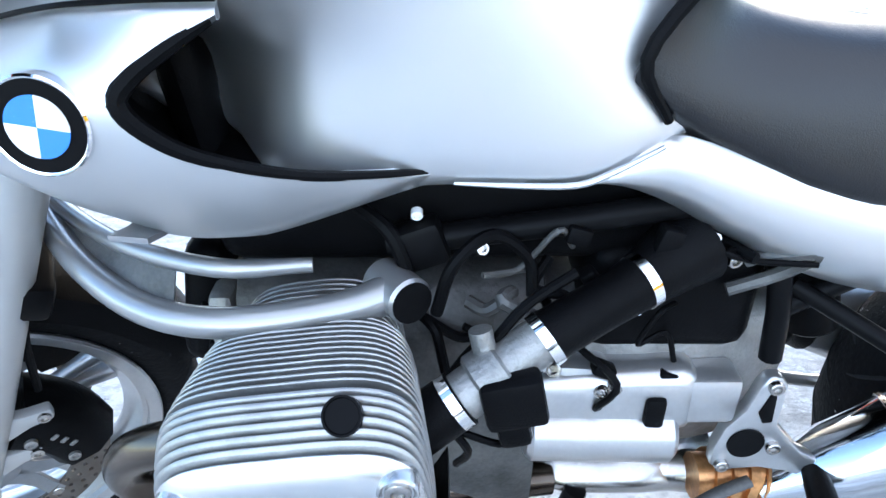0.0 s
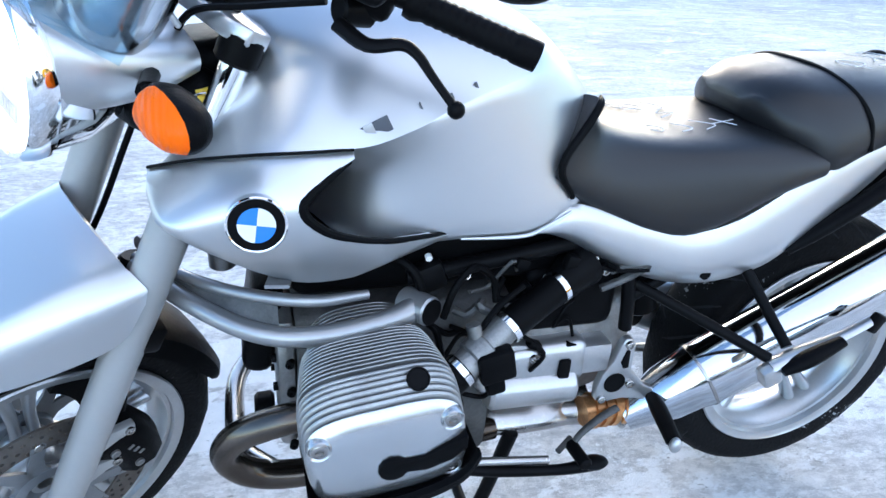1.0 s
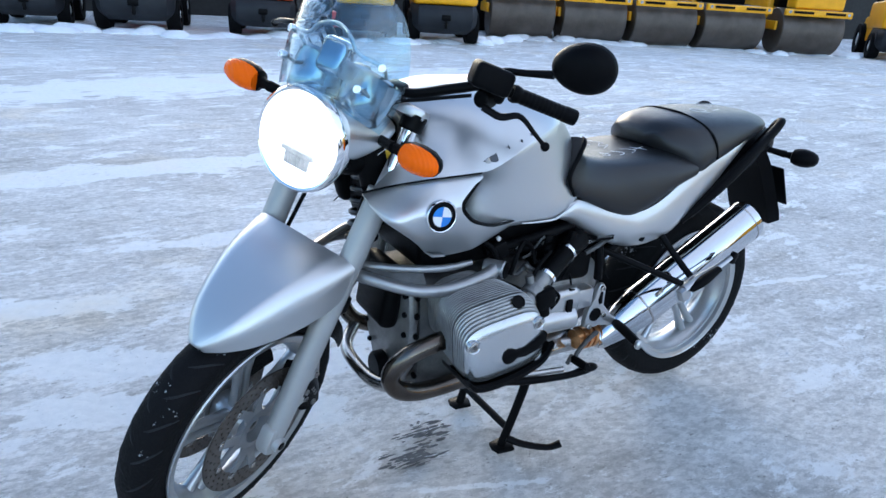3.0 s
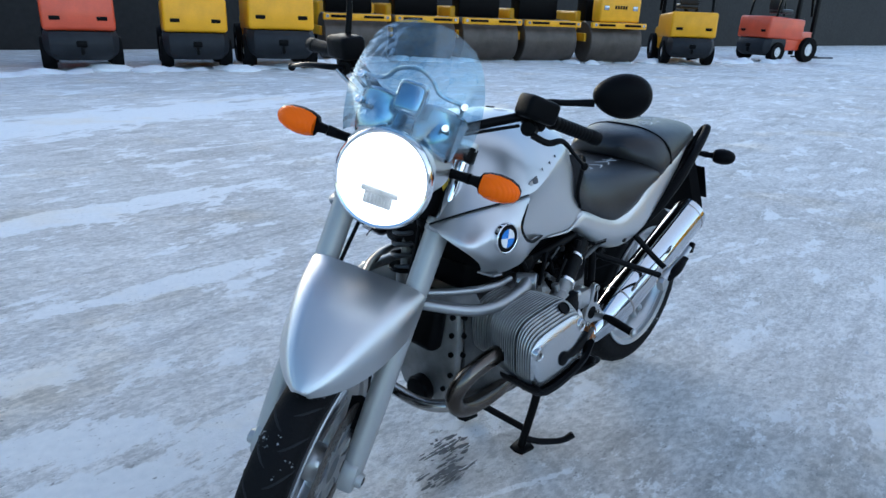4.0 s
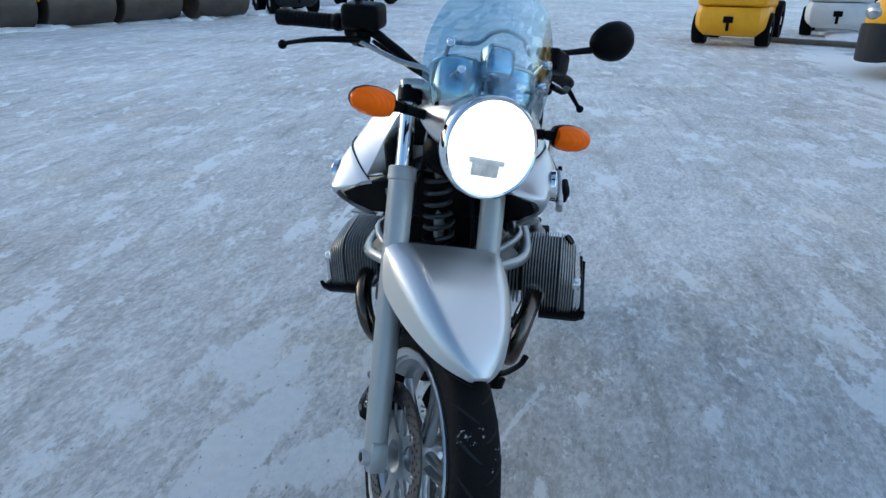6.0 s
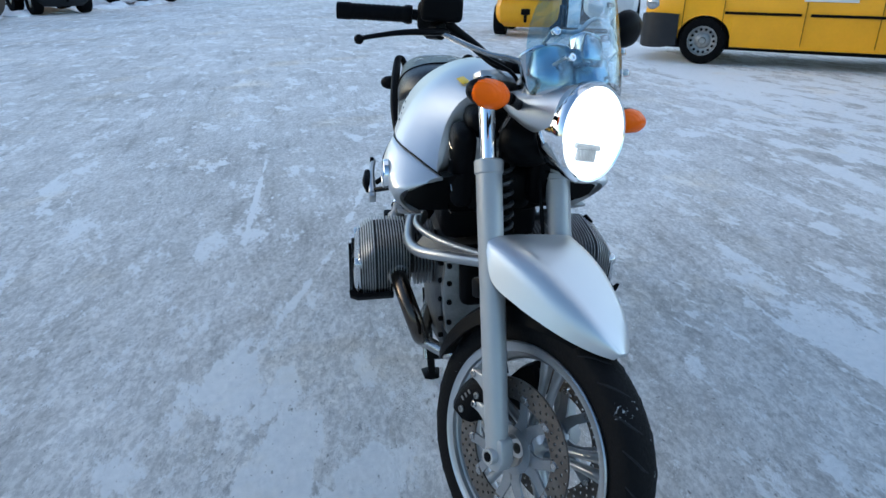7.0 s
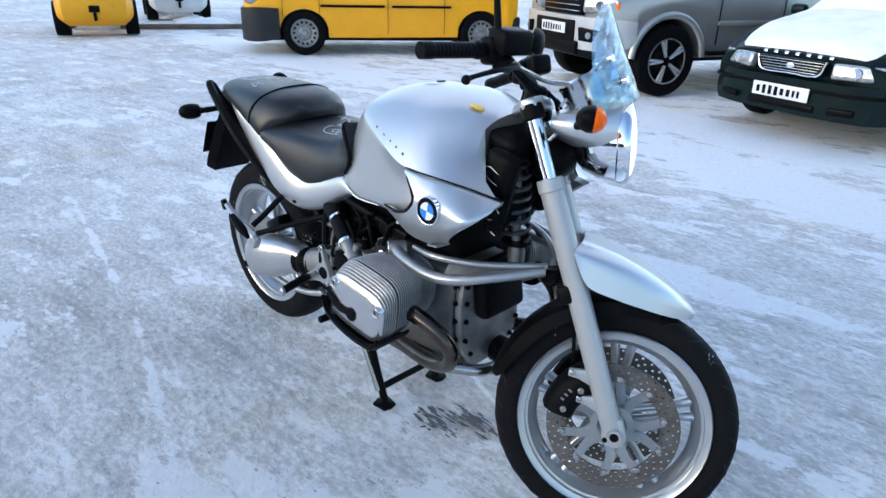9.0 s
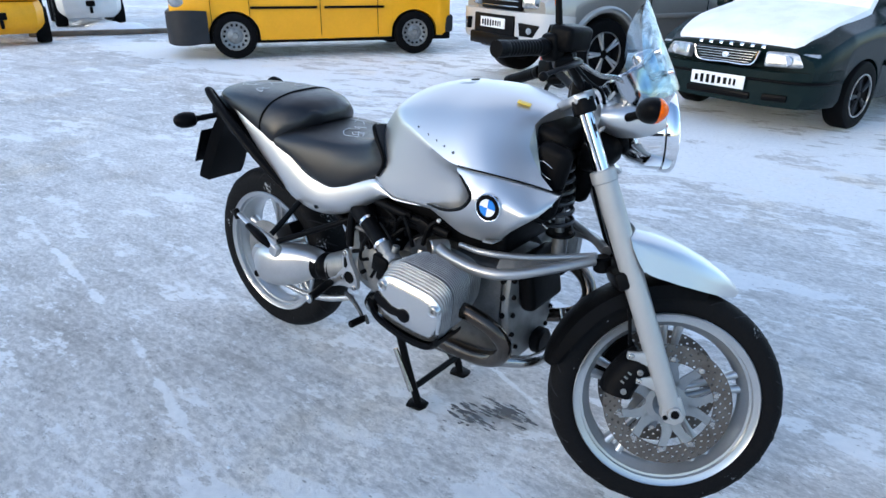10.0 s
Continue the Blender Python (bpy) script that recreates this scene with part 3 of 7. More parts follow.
# triple clamp, steering stem and telelever ball joint bridge
bm = bmesh.new()
prism(bm, [(-0.015, -0.135), (0.015, -0.138), (0.035, -0.112), (0.04, 0), (0.035, 0.112), (0.015, 0.138), (-0.015, 0.135), (-0.04, 0.08), (-0.055, 0.0), (-0.04, -0.08)], 0, 0.024, 0.005,
      Matrix.Translation((0.427, 0, 1.022)) @ Matrix.Rotation(RAKE * -1, 4, "Y") @ Matrix.Rotation(radians(90), 4, "X"))
part("upper_fork_clamp", bm, M_ALLOY, bike, "cast silver fork clamp", STEER)
bm = bmesh.new()
prism(bm, [(-0.03, -0.135), (0.03, -0.135), (0.045, 0), (0.03, 0.135), (-0.03, 0.135), (-0.04, 0)], 0, 0.045, 0.008,
      Matrix.Translation((leg_at(0.62) - 0.005, 0, 0.60)) @ Matrix.Rotation(-RAKE, 4, "Y") @ Matrix.Rotation(radians(90), 4, "X"))
part("fork_bridge", bm, M_BLACKM, bike, "", STEER)


# ---- front mudguard ----
def mudguard():
    g = thing_part("front_mudguard", "silver front mudguard with pointed beak")
    bm = bmesh.new()
    # stations from the rear edge to the tip: middle of the crown, edge of the flat top, shoulder, lower edge of the skirt (x, z and half width)
    st = [(0.600, 0.744, 0.596, 0.741, 0.100, 0.583, 0.722, 0.138, 0.590, 0.702, 0.1425), (0.656, 0.734, 0.654, 0.731, 0.095, 0.645, 0.705, 0.131, 0.626, 0.648, 0.140), (0.719, 0.714, 0.717, 0.712, 0.085, 0.708, 0.685, 0.117, 0.690, 0.628, 0.129),
          (0.779, 0.687, 0.777, 0.685, 0.069, 0.770, 0.659, 0.097, 0.756, 0.614, 0.110), (0.832, 0.656, 0.830, 0.654, 0.050, 0.824, 0.634, 0.072, 0.812, 0.602, 0.083), (0.868, 0.628, 0.866, 0.625, 0.028, 0.862, 0.614, 0.043, 0.853, 0.594, 0.051),
          (0.888, 0.606, 0.887, 0.604, 0.010, 0.885, 0.600, 0.016, 0.880, 0.590, 0.020)]
    rings = []
    for cx_, cz_, fx, fz, fy, hx, hz, hy, bx, bz, by in spline(st, 5):
        top = [(cx_ + (fx - cx_) * q * q, fy * q, cz_ + (fz - cz_) * q * q) for q in (0, 0.3, 0.6, 0.82, 0.94)]
        mix3 = lambda p, q, k: tuple(u + (v - u) * k for u, v in zip(p, q))
        f_, h_, b_ = (fx, fy, fz), (hx, hy, hz), (bx, by, bz)
        shoulder = [mix3(f_, h_, k) for k in (0.10, 0.30, 0.70, 0.92)]
        side = [mix3(h_, b_, k) for k in (0.06, 0.30, 0.7, 0.95, 1.0)]
        outer = top + [shoulder[0], (shoulder[1][0], shoulder[1][1] + 0.0015, shoulder[1][2] + 0.0015), (shoulder[2][0], shoulder[2][1] + 0.0025, shoulder[2][2] + 0.0015), shoulder[3]] + side
        inner = [(x, max(y - 0.005, 0), z - (0.006 if i < 8 else 0.0)) for i, (x, y, z) in enumerate(outer)][::-1]
        L = outer + inner
        R = [(x, -y, z) for x, y, z in L[-2:0:-1]]
        rings.append([Vector(p) for p in L + R])
    loft(bm, rings)
    part("shell", bm, M_SILVER, g, "", STEER, angle=50)
    # black inner mudguard over the wheel
    bm = bmesh.new()
    C = Vector((0.748, 0, 0.300))
    rings = []
    for k in range(25):
        a = radians(78 + (170 - 78) * k / 24)
        e = min(1, (24 - k) / 5) ** 0.5
        e2 = 0.55 + 0.45 * min(1, k / 4)
        hw = 0.076 * e2 * (0.72 + 0.28 * e)
        u = Vector((math.cos(a), 0, math.sin(a)))
        pr = [(0.326, hw * 0.0), (0.324, hw * 0.6), (0.312, hw * 0.92), (0.280 + 0.025 * (1 - e), hw), (0.280 + 0.025 * (1 - e), hw - 0.006), (0.308, hw * 0.86), (0.318, hw * 0.55), (0.320, 0)]
        L = [C + u * r + V(0, o, 0) for r, o in pr]
        R = [V(p.x, -p.y, p.z) for p in L[-2:0:-1]]
        rings.append(L + R)
    loft(bm, rings)
    part("inner_mudguard", bm, M_BLACK, g, "matt black inner mudguard", STEER)


mudguard()


# ---- headlamp, screen, instruments, indicators ----

def headlamp():
    h = thing_part("headlamp", "round chrome headlamp, switched on")
    # local frame: y axis points forward along the beam
    Mh = STEER @ Matrix.Translation((0.640, 0, 0.982)) @ Vector((math.cos(radians(8)), 0, math.sin(radians(8)))).to_track_quat("Y", "Z").to_matrix().to_4x4()
    bm = bmesh.new()
    lathe(bm, [(0.0, -0.115), (0.04, -0.11), (0.07, -0.088), (0.09, -0.05), (0.0965, -0.012), (0.0965, 0.0)], 48, Mh)
    part("shell", bm, M_CHROME, h)
    bm = bmesh.new()
    lathe(bm, [(0.0955, -0.012), (0.102, -0.008), (0.1045, 0.004), (0.103, 0.016), (0.098, 0.021), (0.0935, 0.019), (0.0925, 0.008)], 56, Mh, True)
    part("rim", bm, M_CHROME, h, "polished chrome rim")
    bm = bmesh.new()
    lathe(bm, [(0.0925, 0.006), (0.07, -0.006), (0.04, -0.014), (0.0, -0.016)], 48, Mh)
    part("reflector", bm, M_LAMP, h, "brightly lit reflector")
    bm = bmesh.new()
    rings = []
    for r, o in ((0.0935, 0.014), (0.088, 0.021), (0.075, 0.028), (0.05, 0.034), (0.025, 0.0365), (0.002, 0.037)):
        rings.append([Mh @ V(math.cos(a) * r, o, math.sin(a) * r) for a in (2 * math.pi * k / 48 for k in range(48))])
    loft(bm, rings, cap=False)
    part("lens", bm, M_LENS, h, "clear domed glass lens").visible_shadow = False
    bm = bmesh.new()
    rbox(bm, (0, 0.006, -0.046), (0.062, 0.010, 0.026), 0.004)
    for k in range(7):
        rbox(bm, (-0.024 + 0.008 * k, 0.011, -0.046), (0.004, 0.003, 0.022), 0.001)
    rbox(bm, (0, 0.007, -0.028), (0.080, 0.012, 0.012), 0.003)
    part("bulb_shield", bm, M_BULB, h, "", Mh)
    # painted cowl behind the lamp
    bm = bmesh.new()
    rings = []
    for x, zt, zb, hw in spline([(0.475, 1.03, 0.972, 0.100), (0.52, 1.045, 0.955, 0.110), (0.575, 1.06, 0.945, 0.110), (0.628, 1.078, 0.940, 0.099)], 4):
        n = 20
        zc, hz = (zt + zb) / 2, (zt - zb) / 2
        rings.append([V(x, math.copysign(abs(math.cos(a)) ** 0.8, math.cos(a)) * hw, zc + math.copysign(abs(math.sin(a)) ** 0.8, math.sin(a)) * hz) for a in (2 * math.pi * k / n for k in range(n))])
    loft(bm, rings)
    part("cowl", bm, M_SILVER, h, "silver painted lamp cowl", STEER)
    bm = bmesh.new()
    rings = []
    for x, zt, zb, hw in spline([(0.445, 0.99, 0.87, 0.05), (0.47, 0.98, 0.86, 0.07), (0.52, 0.96, 0.875, 0.065), (0.545, 0.95, 0.90, 0.04)], 3):
        rings.append([V(x, math.cos(a) * hw, (zt + zb) / 2 + math.sin(a) * (zt - zb) / 2) for a in (2 * math.pi * k / 14 for k in range(14))])
    loft(bm, rings)
    part("lower_housing", bm, M_BLACK, h, "", STEER)


headlamp()


def screen():
    w = thing_part("windscreen", "small clear blue-tinted windscreen bolted over the headlamp")
    # rows from the foot to the top: x at the middle, z, half width, sweep back at the sides
    rows_ = [(0.664, 1.088, 0.128, 0.085, 0.058), (0.655, 1.105, 0.138, 0.088, 0.046), (0.634, 1.145, 0.145, 0.084, 0.026), (0.608, 1.19, 0.137, 0.070, 0.016), (0.582, 1.24, 0.115, 0.048, 0.012), (0.566, 1.27, 0.085, 0.026, 0.010), (0.556, 1.287, 0.040, 0.008, 0.004)]
    bm = bmesh.new()
    rings = []
    for x, z, hw, sw, drop in spline(rows_, 3):
        rings.append([V(x - sw * (k / 8) ** 2, hw * k / 8, z - drop * (k / 8) ** 2) for k in range(-8, 9)])
    loft(bm, rings, closed=False)
    front = bm.faces[:]
    bmesh.ops.solidify(bm, geom=front, thickness=0.003)
    p = part("pane", bm, M_SCREEN, w, "clear tinted acrylic", STEER)
    p.visible_shadow = False
    for y, x, z in ((0.108, 0.578, 1.155), (-0.108, 0.578, 1.155), (0.090, 0.618, 1.115), (-0.090, 0.618, 1.115)):
        bm = bmesh.new()
        bolt(bm, (x + 0.004, y, z), (0.9, y * 4, 0.35), 0.008, 0.006)
        part("screw", bm, M_CHROME, w, "", STEER)
    bm = bmesh.new()
    for s in (-1, 1):
        tube(bm, [(0.49, 0.08 * s, 1.04), (0.53, 0.095 * s, 1.10), (0.57, 0.106 * s, 1.153)], 0.004, 8, 4)
        tube(bm, [(0.52, 0.08 * s, 1.04), (0.565, 0.09 * s, 1.08), (0.61, 0.09 * s, 1.113)], 0.004, 8, 4)
    tube(bm, [(0.572, -0.108, 1.155), (0.59, -0.06, 1.165), (0.592, -0.035, 1.19), (0.585, 0, 1.20), (0.592, 0.035, 1.19), (0.59, 0.06, 1.165), (0.572, 0.108, 1.155)], 0.0045, 8, 5)
    part("bracket", bm, M_ALLOY, w, "bent wire bracket", STEER)
    # gauges: two chrome cans and a warning lamp box
    g = thing_part("instrument_cluster", "chrome instrument cans behind the windscreen")
    for y in (-0.062, 0.062):
        bm = bmesh.new()
        d = Vector((-0.55, 0, 0.83))
        c = V(0.545, y, 1.075)
        mm = Matrix.Translation(c) @ d.to_track_quat("Y", "Z").to_matrix().to_4x4()
        lathe(bm, [(0, -0.065), (0.03, -0.062), (0.046, -0.045), (0.053, -0.01), (0.054, 0.03), (0.057, 0.034), (0.054, 0.04), (0.05, 0.036)], 32, mm)
        part("gauge_can", bm, M_CAN, g, "", STEER)
        bm = bmesh.new()
        lathe(bm, [(0.05, 0.036), (0, 0.037)], 32, mm)
        part("dial", bm, M_BLACK, g, "", STEER)
    bm = bmesh.new()
    rbox(bm, (0.575, 0, 1.135), (0.05, 0.062, 0.07), 0.014, (0, -25, 0), 3)
    part("warning_lamp_box", bm, M_CAN, g, "", STEER)


screen()


def indicator(c, tip, m, lens_mat, name, label, stem_from):
    i = thing_part(name, label)
    c, tip = Vector(c), Vector(tip)
    d = (tip - c).normalized()
    bm = bmesh.new()
    tube(bm, [stem_from, (Vector(stem_from) + c) / 2, c], [0.011, 0.010, 0.012], 10, 3)
    part("stalk", bm, M_BLACK, i, "", m)
    L = (tip - c).length
    mm = Matrix.Translation(c) @ d.to_track_quat("Y", "Z").to_matrix().to_4x4()
    fwd = Vector((1, 0, 0)) if tip.x > 0 else Vector((-1, 0, 0))
    n = (fwd - d * fwd.dot(d)).normalized()
    bulb = [(0.024, L * 0.22), (0.0295, L * 0.36), (0.0315, L * 0.55), (0.0285, L * 0.76), (0.020, L * 0.92), (0.010, L * 0.985), (0.0, L)]
    for nm, sgn, mt in (("housing", -1, M_BLACK), ("lens", 1, lens_mat)):
        bm = bmesh.new()
        lathe(bm, ([(0.0, L * 0.24), (0.023, L * 0.24)] if sgn > 0 else [(0.010, 0.0), (0.013, L * 0.17)]) + bulb[(1 if sgn > 0 else 0):], 28, Matrix.Diagonal((1.04, 1, 0.92, 1)))
        bm.transform(mm)
        # the lens fills the front, the housing the rear
        geom = bm.verts[:] + bm.edges[:] + bm.faces[:]
        bmesh.ops.bisect_plane(bm, geom=geom, plane_co=c + n * 0.006, plane_no=n, clear_inner=sgn > 0, clear_outer=sgn < 0)
        bmesh.ops.holes_fill(bm, edges=[e for e in bm.edges if e.is_boundary])
        part(nm, bm, mt, i, "amber ribbed lens" if sgn > 0 and lens_mat is M_ORANGE else "", m)


for s in (1, -1):
    indicator((0.566, (0.158 if s > 0 else 0.166) * s, 1.013), (0.572, (0.268 if s > 0 else 0.278) * s, 1.018), STEER, M_ORANGE, "front_indicator", "black stalked indicator with orange lens", (0.535, 0.10 * s, 1.0))


# ---- handlebar ----
def handlebar():
    h = thing_part("handlebar", "black handlebar with grips, levers and switch gear")
    bm = bmesh.new()
    for s in (1, -1):
        tube(bm, [(0.425, 0.03 * s, 1.065), (0.416, 0.09 * s, 1.069), (0.383, 0.165 * s, 1.104), (0.345, 0.235 * s, 1.126), (0.235, 0.375 * s, 1.096)], 0.011, 12, 5)
    tube(bm, [(0.425, -0.04, 1.065), (0.426, 0, 1.064), (0.425, 0.04, 1.065)], 0.0125, 12, 3)
    part("bar", bm, M_BLACKM, h, "", STEER)
    bm = bmesh.new()
    for s in (1, -1):
        rbox(bm, (0.425, 0.05 * s, 1.058), (0.05, 0.04, 0.045), 0.008)
    part("riser", bm, M_BLACKM, h, "", STEER)
    for s in (1, -1):
        a, b = V(0.322, 0.262 * s, 1.122), V(0.227, 0.384 * s, 1.094)
        d = (b - a).normalized()
        bm = bmesh.new()
        ts = [0, 0.010, 0.020] + [0.024 + 0.005 * k for k in range(21)] + [0.130, 0.155]
        rs = [0.019, 0.021, 0.0175] + [0.0182 if k % 2 else 0.0170 for k in range(21)] + [0.019, 0.0185]
        tube(bm, [a + d * t for t in ts], [r * 0.93 for r in rs], 14, 2)
        part("grip", bm, M_BLACK, h, "black rubber grip", STEER)
        bm = bmesh.new()
        q = d.to_track_quat("Y", "Z").to_matrix().to_4x4()
        sw = V(0.345, 0.232 * s, 1.128)
        rbox(bm, (0, 0, 0), (0.045, 0.055, 0.06), 0.012, seg=3)
        bm.transform(Matrix.Translation(sw) @ q)
        part("switch_box", bm, M_BLACK, h, "", STEER)
        # fluid reservoir / lever perch in front of the bar
        bm = bmesh.new()
        rbox(bm, (0, 0, 0), (0.062, 0.085, 0.052), 0.012, seg=3)
        bm.transform(Matrix.Translation((0.375, 0.232 * s, 1.150)) @ q @ Matrix.Rotation(radians(-12), 4, "Y"))
        part("fluid_reservoir", bm, M_BLACK, h, "", STEER)
        bm = bmesh.new()
        cyl(bm, (0.345, 0.232 * s, 1.10), (0.385, 0.225 * s, 1.105), 0.018, seg=14, bev=0.003)
        part("lever_perch", bm, M_BLACKM, h, "", STEER)
        bm = bmesh.new()
        if s > 0:
            way, ball = [(0.395, 0.240, 1.096), (0.385, 0.278, 1.088), (0.360, 0.302, 1.095), (0.350, 0.318, 1.089), (0.345, 0.337, 1.075), (0.340, 0.355, 1.062), (0.336, 0.372, 1.051)], (0.336, 0.373, 1.050)
        else:
            way, ball = [(0.392, -0.222, 1.105), (0.398, -0.262, 1.098), (0.378, -0.318, 1.083), (0.342, -0.362, 1.062), (0.328, -0.378, 1.052)], (0.327, -0.379, 1.051)
        tube(bm, way, [0.011, 0.0105, 0.009, 0.008, 0.007, 0.0065, 0.007] if s > 0 else [0.011, 0.010, 0.008, 0.0065, 0.0075], 10, 5, 0.7)
        blob(bm, ball, (0.010, 0.010, 0.010), seg=12)
        part("lever", bm, M_BLACKM, h, "black brake or clutch lever", STEER)
    bm = bmesh.new()
    rbox(bm, (0.318, -0.222, 1.122), (0.02, 0.012, 0.018), 0.003)
    rbox(bm, (0.325, -0.205, 1.108), (0.018, 0.018, 0.012), 0.003)
    part("kill_switch", bm, M_RED, h, "red switch", STEER)
    # cables
    for s in (1, -1):
        bm = bmesh.new()
        tube(bm, [(0.385, 0.205 * s, 1.105), (0.43, 0.13 * s, 1.075), (0.475, 0.075 * s, 1.05), (0.485, 0.05 * s, 0.98), (0.44, 0.03 * s, 0.9)], 0.0042, 8, 6)
        part("cable", bm, M_BLACK, h, "", STEER)
    bm = bmesh.new()
    tube(bm, [(0.40, -0.235, 1.10), (0.455, -0.16, 1.085), (0.505, -0.11, 1.085), (0.535, -0.10, 1.05), (0.50, -0.08, 0.99), (0.455, -0.06, 0.93)], 0.0055, 8, 6)
    part("brake_line", bm, M_STEEL, h, "grey brake line", STEER)


handlebar()


def mirror(s):
    r = thing_part("mirror", "black rear-view mirror on a bent stalk")
    bm = bmesh.new()
    tube(bm, [(0.352, 0.240 * s, 1.145), (0.352, 0.245 * s, 1.165), (0.346, 0.29 * s, 1.178), (0.345, 0.345 * s, 1.195)] if s > 0 else [(0.352, -0.240, 1.145), (0.346, -0.245, 1.18), (0.335, -0.262, 1.25), (0.322, -0.30, 1.34)], [0.008, 0.008, 0.0072, 0.009], 10, 5)
    part("stalk", bm, M_BLACKM, r, "", STEER)
    c = V(0.343, 0.397 * s, 1.226) if s > 0 else V(0.315, -0.345, 1.385)
    face = Vector((-1, -0.12 * s, 0.05)).normalized()
    Mm = STEER @ Matrix.Translation(c) @ face.to_track_quat("Y", "Z").to_matrix().to_4x4() @ Matrix.Rotation(radians(-12 * s), 4, "Y")
    bm = bmesh.new()
    lathe(bm, [(0, -0.030), (0.5, -0.028), (0.8, -0.020), (0.95, -0.008), (1.0, 0.004), (0.97, 0.010), (0.94, 0.006)], 40)
    for v in bm.verts:
        k = 1 + 0.12 * v.co.x
        v.co = Vector((v.co.x * 0.064, v.co.y, v.co.z * 0.049 * k))
    part("shell", bm, M_BLACK, r, "", Mm)
    bm = bmesh.new()
    lathe(bm, [(0.945, 0.0062), (0, 0.0066)], 40)
    for v in bm.verts:
        k = 1 + 0.12 * v.co.x
        v.co = Vector((v.co.x * 0.064, v.co.y, v.co.z * 0.049 * k))
    part("glass", bm, M_MIRROR, r, "mirror glass", Mm)


mirror(1)
mirror(-1)


# ---- tank and body panels ----
def section(half, n=6):
    """A full ring from half a section (y, z) listed from the top middle downwards."""
    pts = spline(half, n)
    L = [(p[0], p[1]) for p in pts]
    return [(y, z) for y, z in L] + [(-y, z) for y, z in L[::-1] if y > 1e-6]


def body_loft(bm, stations, n=4, sub=4):
    """stations: (x, [(y, z) ...]) half sections with the same number of points."""
    flat_rows = [(x, *[c for p in half for c in p]) for x, half in stations]
    rings = []
    for row in spline(flat_rows, sub):
        half = [(row[1 + 2 * i], row[2 + 2 * i]) for i in range((len(row) - 1) // 2)]
        rings.append([V(row[0], max(y, -9), z) for y, z in section(half, n)])
    loft(bm, rings)


PANEL_Y = [tuple(q) for q in spline([(0.087, 0.196), (0.15, 0.219), (0.20, 0.236), (0.27, 0.262), (0.32, 0.273), (0.37, 0.268), (0.41, 0.262), (0.45, 0.256), (0.48, 0.247), (0.497, 0.230)], 6)]
PANEL_TOP = [(0.255, 0.893), (0.30, 0.893), (0.36, 0.888), (0.42, 0.875), (0.46, 0.862), (0.492, 0.848)]
PANEL_IN = [(0.255, 0.238), (0.30, 0.243), (0.36, 0.232), (0.42, 0.203), (0.46, 0.178), (0.492, 0.152)]


def panel_y(x, z):
    """How far the side panel stands out: flat at the badge, rounded over to a sloping shelf along its top."""
    at = lambda curve: float(np.interp(x, [p[0] for p in curve], [p[1] for p in curve]))
    y, top, inner = at(PANEL_Y), at(PANEL_TOP), min(at(PANEL_IN), at(PANEL_Y) - 0.02)
    z0 = 0.832 - 0.022 * min(1, max(0, (x - 0.37) / 0.11))
    if z < z0:
        return y - (2.2 + 2.2 * min(1, max(0, (x - 0.25) / 0.1))) * (z - z0) ** 2
    return y - (y - inner) * min(1.2, (z - z0) / (top - z0)) ** 1.6


